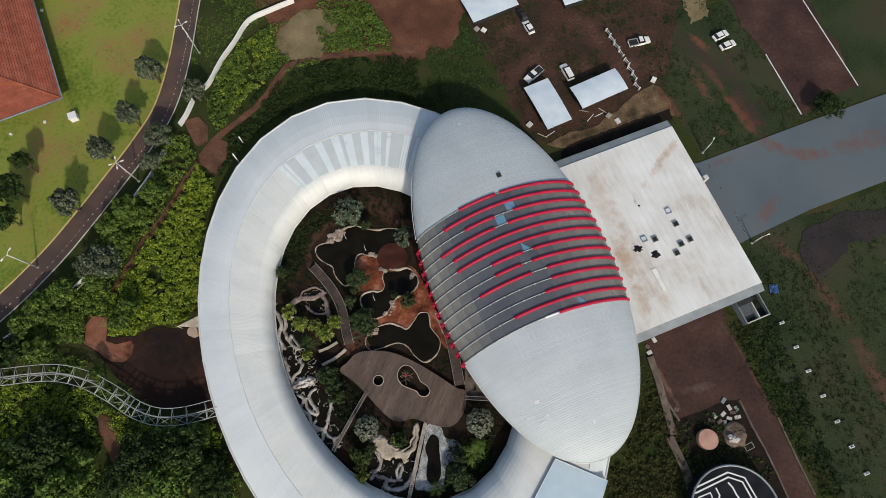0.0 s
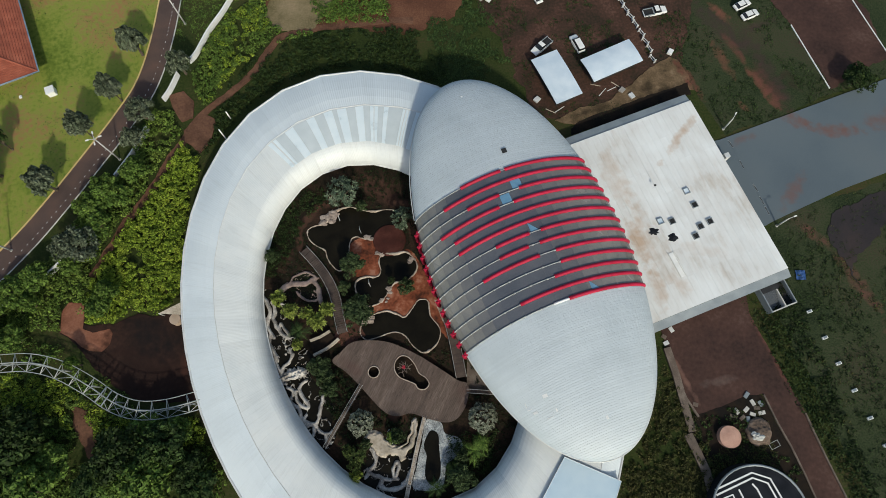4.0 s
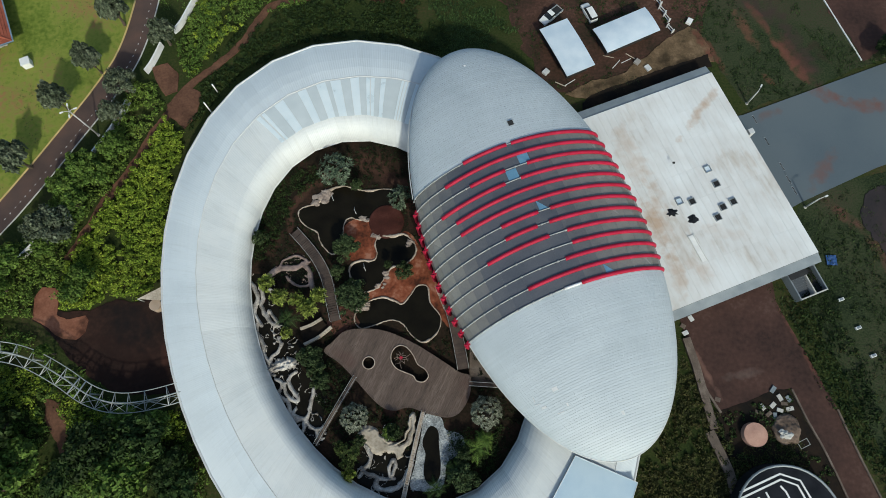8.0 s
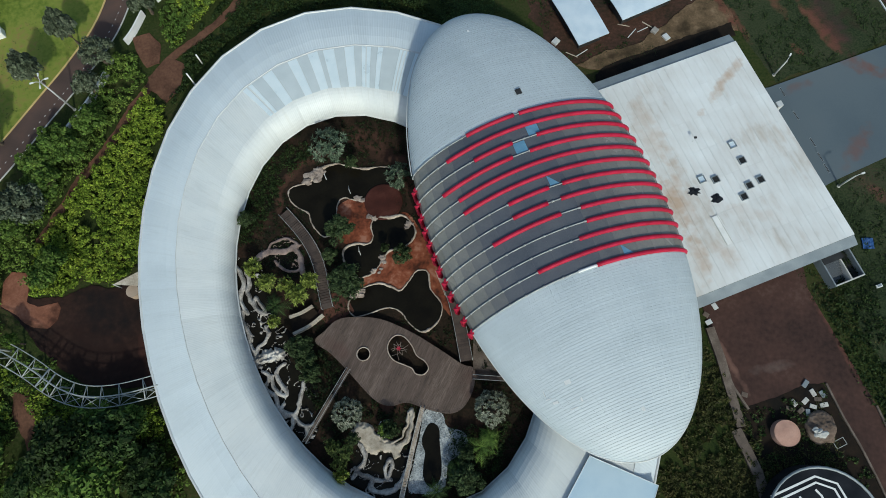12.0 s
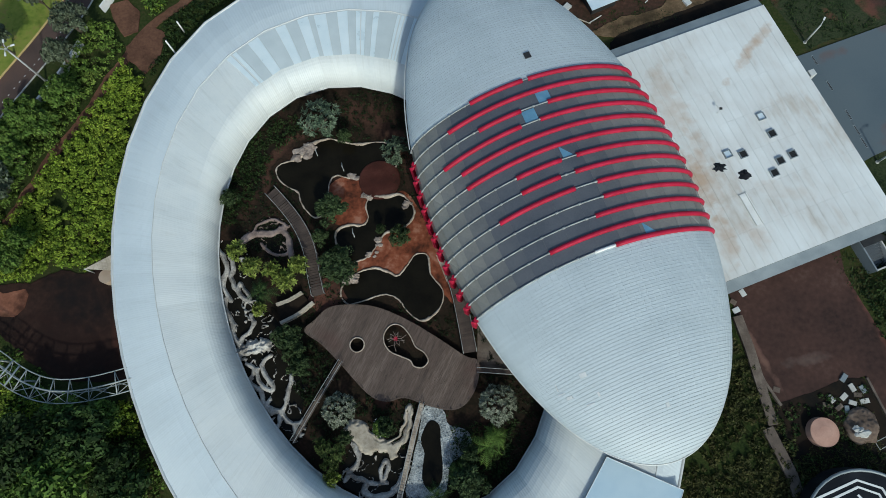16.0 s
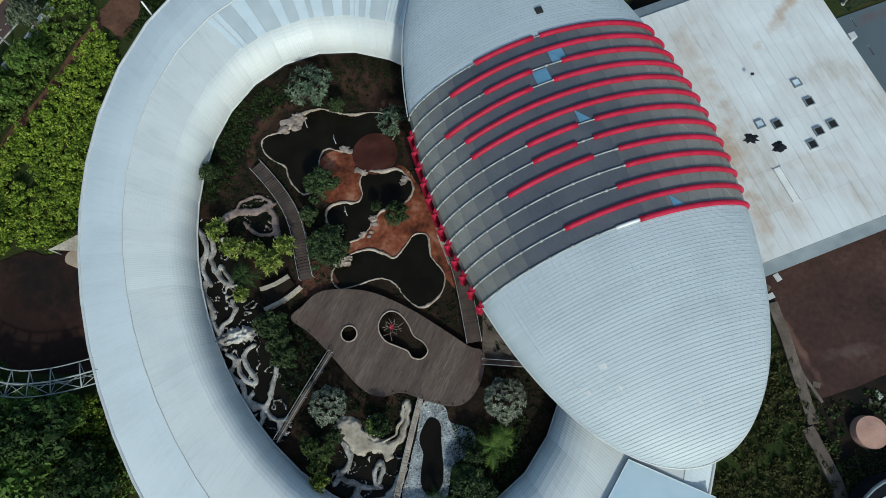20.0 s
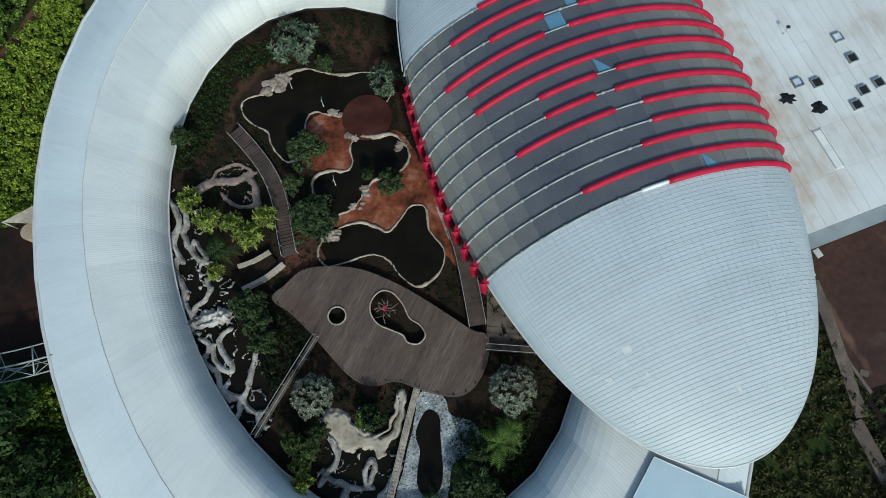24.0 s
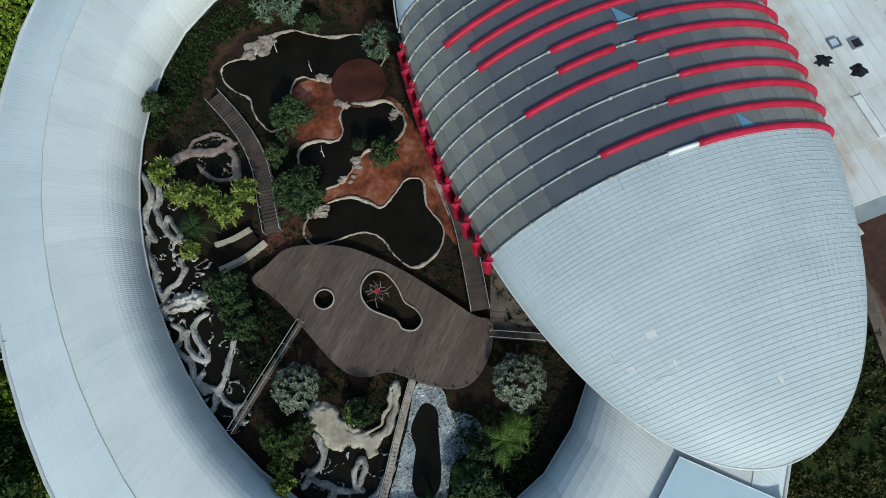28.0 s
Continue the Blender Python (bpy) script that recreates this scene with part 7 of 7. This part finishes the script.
def palm(x, y, r, h, mt, label):
    t = thing("palm", (x, y, 0), label=label, category="palm", group="court palms")
    tubes("trunk", [[(0, 0, 0), (0.1, 0.05, h * 0.6), (0, 0, h)]], [0.2, 0.15, 0.13], M["bark"], t, n=8)
    g = random.Random(int(x * 7 + y * 13))
    for i in range(13):
        a, L = i * 2.399 + g.uniform(-0.2, 0.2), r * g.uniform(0.6, 1.15)
        vs, fs = [], []
        c, s = math.cos(a), math.sin(a)
        rise = g.uniform(0.2, 0.9)
        for k in range(25):
            q = k / 24
            px, pz = L * q, h + rise * math.sin(q * math.pi * 0.9) * r * 0.4 - q * q * r * 0.45
            w = 0.22 * r * math.sin(min(1, q * 0.95 + 0.12) * math.pi) * g.uniform(0.75, 1.2) + 0.04
            for ty in (-0.022, 0.022):
                vs.append((px * c - ty * s, px * s + ty * c, pz))
            for sd in (-1, 1):
                tx, ty = px + w * 0.8, sd * w
                vs.append((tx * c - ty * s, tx * s + ty * c, pz - g.uniform(0.1, 0.5) * w))
        for k in range(24):
            a, b = 4 * k, 4 * k + 4
            fs += [(a, b, b + 1, a + 1)] + ([(a, b, a + 2), (b + 1, a + 1, a + 3)] if k % 2 else [])
        obj("frond", vs, fs, M[mt], t)
    return t


COURT_TREES = [
    ("plumeria", 2.6, [(-19.5, 42.2, 3.3), (-7.8, 36.9, 2.3)], "airy tree with grey-green leaves beside the pond"),
    ("blossom", 2.4, [(6.9, 0.7, 2.5), (-14.1, -0.3, 2.2)], "round tree thick with pale grey blossom"),
    ("court", 2.2, [(-17.1, 27.9, 2.3), (-18.3, 23.6, 1.2), (-13.1, -3.7, 1.0), (3.1, -8.9, 2.3), (-21.9, 9.2, 2.0), (-20.7, 7.3, 1.6), (-19.9, 5.3, 1.5), (-15.8, 39.6, 1.1)], "dark green leafy shrub tree in the court"),
    ("court", 2.2, [(-15.5, 19.2, 2.8), (-6.9, 23.8, 1.6), (-32.1, 29.5, 1.3), (-7.7, -2.3, 1.3), (-9.7, 25.1, 0.7), (3.1, -5.4, 1.3)], "green bushy tree in the court"),
    ("olive", 2.0, [(-14.5, -5.5, 1.7), (-16.1, -4.9, 1.2), (-14.9, -7.2, 1.1)], "olive-green leafy shrub tree beside the rock pools"),
    ("yellow", 2.0, [(-30.3, 21.5, 1.7), (-28.0, 19.1, 1.8), (-24.9, 18.8, 1.5), (-22.8, 17.4, 2.0), (-21.2, 19.6, 1.7), (-14.5, -8.7, 1.3), (-26.2, 13.2, 1.2)], "rounded tree with bright yellow-green leaves"),
]
for kind, h, spots, lab in COURT_TREES:
    for x, y, r in spots:
        tree(x, y, r * (0.82 if kind == "yellow" else 1.0), min(h, 0.9 + r), kind, lab, "court trees")
for (x, y, r), mt in zip([(-26.1, 15.5, 2.6), (5.3, -4.6, 2.6), (6.7, -3.3, 1.9), (2.1, -7.7, 2.3), (-1.0, -10.5, 2.1)], ("leaf_dark", "leaf_mid", "leaf_mid", "leaf_dark", "leaf_dark")):
    palm(x, y, r, 2.2, mt, "small palm with arching feathery fronds")

LAWN_TREES = [(-64.2, 74.6, 3.0), (-66.9, 63.6, 2.7), (-71.6, 55.4, 2.6), (-76.5, 43.6, 3.0), (-88.2, 46.6, 3.8), (-88.3, 40.4, 3.2), (-87.2, 52.4, 2.1)]
for x, y, r in LAWN_TREES:
    tree(x, y, r * 0.84, 4.9, "roadside" if x > -80 else "dark", "leafy roadside tree on the lawn", "lawn trees")
for x, y, r in [(-67.1, 31.3, 3.8), (-69.8, 30.8, 2.7), (-54.4, 70.0, 2.5), (-60.3, 59.0, 2.9), (-61.2, 53.0, 2.1)]:
    tree(x, y, r, 4.0, "grey", "grey-leaved tree beside the white wall", "lane trees")
for x, y, r in [(-65.0, 42.8, 3.0), (-67.3, 39.1, 3.0), (-62.4, 41.0, 2.5), (-65.0, 35.5, 2.5), (-60.3, 46.6, 2.6), (-74.9, 25.0, 2.9), (-78.8, 22.2, 3.1), (-81.4, 18.8, 2.4), (-75.1, 20.2, 1.8), (-68.9, 27.4, 1.9), (-62.3, 19.6, 2.3), (-61.7, 22.2, 2.2)]:
    tree(x, y, r, 3.2, "mid", "dense green shrub tree beside the lane", "lane trees")
tree(*[(84.2, 67.3, 3.2)][0], 2.5, "shade", "dark spreading bush at the forecourt's edge")
FOREST = [(-72.8, -4.4, 4.7), (-76.6, -10.1, 4.6), (-71.2, -2.0, 4.1), (-66.0, -6.9, 3.6), (-58.0, -10.2, 4.0), (-67.2, -11.2, 4.6), (-53.7, -5.5, 4.5), (-50.6, -2.4, 3.9), (-46.3, -4.4, 4.1), (-48.7, -9.1, 4.6), (-42.7, -8.2, 3.6), (-54.6, -10.1, 4.0), (-40.4, -11.0, 3.4), (-45.6, -1.5, 2.7), (-72.0, -12.8, 4.6), (-84.9, -9.1, 5.0), (-82.8, 13.3, 3.2), (-77.5, 13.8, 2.8), (-86.7, 11.7, 4.3), (-65.4, 9.6, 1.2)]
for i, (x, y, r) in enumerate(FOREST):
    tree(x, y, r, 5.0 if r > 4 else 3.0, ("dark", "mid", "shade", "mid")[i % 4], "broad dark green woodland tree", "woodland trees")


def thicket(name, poly, step, r, per, size, material, label, seed, zr=(0.3, 1.2), gap=-0.42, avoid=()):
    """A continuous mass of shrub leaves over a plot of ground."""
    g = np.random.default_rng(seed)
    xs, ys = [p[0] for p in poly], [p[1] for p in poly]
    c, rad = [], []
    for i in range(int((max(xs) - min(xs)) / step) + 1):
        for j in range(int((max(ys) - min(ys)) / step) + 1):
            x, y = min(xs) + (i + 1.6 * g.random() - 0.3) * step, min(ys) + (j + 1.6 * g.random() - 0.3) * step
            if inside((x, y), poly) and not any(inside((x, y), q) for q in avoid) and noise.noise(Vector((x * 0.15, y * 0.15, seed))) + 0.5 * noise.noise(Vector((x * 0.6, y * 0.6, seed))) > gap:
                hgt = zr[0] + (zr[1] - zr[0]) * (0.5 + 0.45 * noise.noise(Vector((x * 0.3, y * 0.3, seed + 2))) + 0.75 * noise.noise(Vector((x * 0.75, y * 0.75, seed + 5))))
                c.append((x, y, hgt))
                rad.append(r * g.uniform(0.5, 1.4))
    if not c:
        return
    v, f = leaves(c, rad, per, size, g, 0.8)
    ob = new(name, leaf_mesh(name, v, f, material))
    tagged(ob, label, "shrubs", kind="stuff")


CLEAR_W = [[tuple(p) for p in offset(WEST_PATH, 0.85)] + [tuple(p) for p in offset(WEST_PATH, -0.85)[::-1]], *CLEARINGS, [(-38.8, 88.4), (-33.9, 93.1), (-27.3, 94.7), (-24.3, 89.2), (-27.8, 81.5), (-34.2, 80.0), (-38.4, 83.0)], CORNER]
CLEAR_SW = [[(-67.0, 2.4), (-63.6, 1.8), (-61.3, -1.3), (-59.3, -5.6), (-61.4, -6.6), (-63.8, -2.8)], [(-70.2, -6.3), (-67.1, -5.9), (-65.9, -9.1), (-69.2, -9.7)]]
for plot in CLEAR_SW:
    tagged(slab("earth_patch", plot, -0.1, 0.16, M["path_earth"], ragged=1.0, seed=91), "bare reddish earth showing between woodland scrub", "ground", kind="structure")
thicket("shrubbery", [(-48.7, 50.5), (-50.2, 50.2), (-53.0, 54.0), (-56.1, 47.9), (-58.3, 42.2), (-62.4, 35.5), (-64.3, 31.2), (-66.4, 25.0), (-65.4, 16.9), (-60.7, 17.3), (-56.6, 19.6), (-52.9, 19.0), (-50.8, 19.8), (-48.8, 23.2), (-50.0, 36.3), (-48.7, 47.6)], 0.56, 0.50, 32, 0.21, M["leaf_yellow"], "dense yellow-green shrubs beside the ring building", 1, (0.2, 1.7), -0.62, CLEAR_W)
thicket("shrubbery", [(-59.9, 61.0), (-63.4, 47.0), (-71.7, 36.3), (-77.5, 24.4), (-83.8, 16.5), (-70.2, 15.4), (-66.4, 19.0), (-66.2, 25.5), (-64.3, 31.2), (-58.3, 42.2), (-56.1, 47.9), (-52.8, 54.9), (-54.6, 57.9), (-55.6, 61.0)], 0.65, 0.55, 26, 0.20, M["leaf_fresh"], "dense green shrubs between lane and path", 2, (0.2, 1.7), -0.5, CLEAR_W)
thicket("shrubbery", [(-52.7, 67.9), (-51.2, 76.6), (-46.8, 84.2), (-40.1, 89.6), (-29.7, 91.9), (-17.9, 96.7), (-12.3, 85.7), (-23.9, 82.6), (-28.9, 78.9), (-39.0, 76.6), (-45.8, 67.9), (-49.5, 61.6)], 0.6, 0.5, 24, 0.20, M["leaf_mid"], "green shrubs north-west of the ring", 3, (0.2, 1.0), -0.4, CLEAR_W)
thicket("shrubbery", [(-52.7, 67.9), (-51.2, 76.6), (-46.8, 84.2), (-40.1, 89.6), (-36.5, 78.1), (-43.5, 70.8), (-49.5, 61.6)], 0.8, 0.5, 26, 0.18, M["leaf_yellow"], "yellow-green shrubs north-west of the ring", 33, (0.3, 1.1), -0.05, CLEAR_W)
# leaf_shade here puts the ring's cast shadow into the leaf colour
thicket("shrubbery", [(-38.9, 75.9), (-28.9, 79.3), (-17.4, 81.4), (-1.8, 80.8), (0.1, 70.8), (-1.8, 67.2), (-10.6, 70.8), (-20.8, 71.5), (-30.8, 69.4), (-40.3, 63.0), (-45.7, 55.5), (-49.3, 47.0), (-52.2, 48.9), (-47.4, 60.3), (-45.0, 66.5)], 0.7, 0.6, 26, 0.20, M["leaf_shade"], "green shrubs along the ring's north side, darkened with painted shade", 4, (0.0, 0.6), -0.2, CLEAR_W)
thicket("shrubbery", [(-30.0, 96.7), (-19.3, 96.7), (-12.3, 87.2), (-12.2, 82.9), (-23.9, 82.3), (-29.3, 85.7)], 0.8, 0.6, 26, 0.2, M["leaf_mid"], "green shrubs on bare earth", 5, (0.1, 0.7))
thicket("undergrowth", [(-93.8, 16.5), (-80.4, 16.5), (-69.6, 12.1), (-60.0, 6.7), (-51.3, -1.5), (-42.9, -0.5), (-35.4, -12.5), (-48.8, -19.8), (-85.1, -19.8)], 0.95, 0.75, 26, 0.24, M["leaf_mid"], "green undergrowth below the woodland trees", 6, (0.1, 0.9), -0.25, CLEAR_SW)
# the lighter leaf paints sunlight on this strip of scrub
thicket("undergrowth", [(-89.3, 6.7), (-80.8, 7.8), (-75.4, 7.8), (-68.7, 6.7), (-59.1, 1.0), (-51.4, -1.0), (-43.0, 0.5), (-40.5, -3.5), (-50.9, -4.5), (-61.6, -3.5), (-70.9, 1.5), (-77.4, -3.5), (-85.2, -10.4)], 0.75, 0.6, 26, 0.2, M["leaf_yellow"], "yellow-green scrub below the truss track, sunlight put into its colour", 61, (0.4, 1.4), -0.2, CLEAR_SW)
thicket("undergrowth", [(40.9, 7.8), (45.2, -1.5), (50.2, -11.4), (44.0, -19.8), (29.9, -19.8), (31.4, -7.5), (35.6, -2.5)], 0.85, 0.5, 24, 0.2, M["leaf_olive"], "olive undergrowth beside the dome", 7, (0.0, 0.4))
thicket("undergrowth", [(57.0, 21.0), (63.4, 25.6), (66.0, 21.0), (69.3, 7.8), (73.8, -12.5), (69.7, -12.5), (65.3, -2.5), (60.6, 7.8)], 0.7, 0.7, 18, 0.2, M["leaf_shade"], "dark weeds beside the earth track", 8, (-0.3, 0.2), -0.2)
thicket("undergrowth", [(69.5, 35.2), (74.5, 30.3), (78.9, 12.1), (83.1, -2.5), (83.7, -14.2), (74.5, -14.2), (71.2, 6.8), (67.3, 22.2), (64.7, 30.3)], 0.9, 0.6, 12, 0.17, M["leaf_shade"], "dark rough weeds in grass", 9, (-0.2, 0.1), -0.1)
thicket("undergrowth", [(42.6, -0.2), (45.0, 0.9), (49.0, 2.1), (54.0, 4.0), (56.3, 4.2), (58.0, -0.4), (59.6, -4.2), (61.5, -9.5), (46.0, -9.5), (43.7, -3.0)], 0.7, 0.45, 20, 0.16, M["leaf_dark"], "weeds round the tank", 10, (-0.1, 0.3), -0.12, [[(x + r * math.cos(a * 0.63), y + r * math.sin(a * 0.63)) for a in range(10)] for x, y, r in ((49.4, -2.3, 2.3), (55.0, -1.9, 2.3), (53.8, 2.6, 1.7))])
KEEP_CLEAR = PONDS + [DECK, [tuple(p) for p in RED_EARTH], [tuple(p) for p in COURT_SW], LOW_POOL, [tuple(p) for p in GRAVEL], [tuple(p) for p in SAND]]
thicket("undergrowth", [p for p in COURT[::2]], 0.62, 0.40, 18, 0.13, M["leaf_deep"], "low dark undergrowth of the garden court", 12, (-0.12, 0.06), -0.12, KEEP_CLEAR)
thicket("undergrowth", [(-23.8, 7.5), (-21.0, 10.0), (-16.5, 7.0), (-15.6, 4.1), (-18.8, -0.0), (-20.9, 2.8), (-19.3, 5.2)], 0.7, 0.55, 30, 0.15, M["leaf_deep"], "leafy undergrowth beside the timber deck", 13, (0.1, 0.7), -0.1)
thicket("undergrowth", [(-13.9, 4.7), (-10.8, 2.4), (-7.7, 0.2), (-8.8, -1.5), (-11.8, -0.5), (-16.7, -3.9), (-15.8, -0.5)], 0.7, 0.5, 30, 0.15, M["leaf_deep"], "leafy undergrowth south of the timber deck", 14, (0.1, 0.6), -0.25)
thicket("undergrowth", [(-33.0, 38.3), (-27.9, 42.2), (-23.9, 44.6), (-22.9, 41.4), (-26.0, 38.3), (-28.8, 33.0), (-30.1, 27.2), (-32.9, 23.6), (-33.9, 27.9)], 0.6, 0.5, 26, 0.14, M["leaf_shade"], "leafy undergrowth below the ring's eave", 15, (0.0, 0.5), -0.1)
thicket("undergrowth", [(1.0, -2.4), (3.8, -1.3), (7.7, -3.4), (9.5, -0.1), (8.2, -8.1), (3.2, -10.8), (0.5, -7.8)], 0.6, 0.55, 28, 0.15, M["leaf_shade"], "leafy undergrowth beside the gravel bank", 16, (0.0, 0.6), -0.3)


def meadow(name, poly, count, blade, material, label, seed, gap=-0.1, avoid=()):
    """Loose tufts of grass blades scattered over a plot, thicker in drifts."""
    g = np.random.default_rng(seed)
    xs, ys = [p[0] for p in poly], [p[1] for p in poly]
    pts = []
    for _ in range(count):
        x, y = g.uniform(min(xs), max(xs)), g.uniform(min(ys), max(ys))
        if inside((x, y), poly) and not any(inside((x, y), q) for q in avoid) and noise.noise(Vector((x * 0.11, y * 0.11, seed))) + 0.6 * noise.noise(Vector((x * 0.5, y * 0.5, seed))) > gap:
            pts.append((x, y, 0.05))
    c = np.repeat(np.array(pts), 6, 0)
    n = len(c)
    a, l = g.uniform(0, 2 * np.pi, n), blade * g.uniform(0.5, 1.4, n)
    base = c + np.stack([g.normal(0, 0.22, n), g.normal(0, 0.22, n), np.zeros(n)], 1)
    tip = base + np.stack([np.cos(a) * l * 0.9, np.sin(a) * l * 0.9, l * 0.6], 1)
    side = np.stack([-np.sin(a), np.cos(a), np.zeros(n)], 1) * (l * 0.22)[:, None]
    v = np.stack([base - side, base + side, tip], 1).reshape(-1, 3)
    ob = new(name, leaf_mesh(name, v, np.arange(3 * n).reshape(-1, 3), material))
    tagged(ob, label, "grass", kind="stuff")


meadow("grass_tufts", [(64, 37), (96, 49), (112, 56), (112, -40), (70, -40), (69, -12), (61.6, 6), (55, 21.6), (60, 24)], 6500, 0.32, M["leaf_shade"], "dark uneven grass beside the forecourt", 41, 0.0)
meadow("grass_tufts", [(64, 37), (96, 49), (112, 56), (112, -40), (70, -40), (69, -12), (61.6, 6), (55, 21.6), (60, 24)], 2500, 0.34, M["leaf_olive"], "drier olive grass beside the forecourt", 42, 0.1)
meadow("grass_tufts", [(52, 66), (57, 56), (99, 72), (80, 68), (74, 84), (66, 98), (57, 100), (44, 80)], 5000, 0.34, M["leaf_shade"], "patchy dark grass north of the forecourt", 43, -0.1, [TRACK_EAST, PATCH["parking_east"][1]])
meadow("grass_tufts", [(-2, 66), (14, 62), (14, 78), (6, 90), (-4, 84)], 3500, 0.4, M["leaf_dark"], "dark grass behind the dome", 44, -0.1)
meadow("grass_tufts", [(8, 84), (4, 98), (20, 104), (52, 104), (54, 82), (46, 66), (30, 58), (20, 60), (12, 78)], 6000, 0.34, M["leaf_shade"], "sparse weeds in the muddy yard", 45, 0.12, [T1 + T1[:1], T2 + T2[:1]])
meadow("grass_tufts", LAWN, 16000, 0.2, M["leaf_mid"], "longer grass on the lawn", 46, 0.08)
meadow("grass_tufts", [(38.5, 15), (42, 3), (46, -6), (52, -2), (56, 4), (58, -12), (62, -16), (60, -40), (30, -40), (30, -8), (36, 4)], 9000, 0.4, M["leaf_olive"], "rough olive grass south-east of the dome", 47, -0.3)
meadow("grass_tufts", [(-66, 97), (-58, 97), (-58, 80), (-52, 72), (-46, 88), (-38, 96), (-40, 104)], 3000, 0.3, M["leaf_mid"], "grass verge between lane and wall", 48, -0.2)
# pale flowers on the mound inside the sand bank
(fx, fy, fr), = [(-8.5, -2.4, 1.35)]
g = random.Random(8)
vs, fs = [], []
for i in range(70):
    a, q = g.uniform(0, 2 * math.pi), fr * math.sqrt(g.random())
    x, y, z, s, b = fx + q * math.cos(a), fy + q * math.sin(a), 1.5 - 0.5 * (q / fr) ** 2, g.uniform(0.05, 0.10), len(vs)
    vs += [(x + s * math.cos(k * 1.2566), y + s * math.sin(k * 1.2566), z) for k in range(5)] + [(x, y, z + s * 0.6)]
    fs += [(b + k, b + (k + 1) % 5, b + 5) for k in range(5)]
tagged(obj("flowers", vs, fs, M["white"]), "small pale flowers scattered over a green mound", "flowers", kind="stuff")
tree(fx, fy, fr, 1.15, "mid", "low green flowering mound beside the sand bank", "court trees")
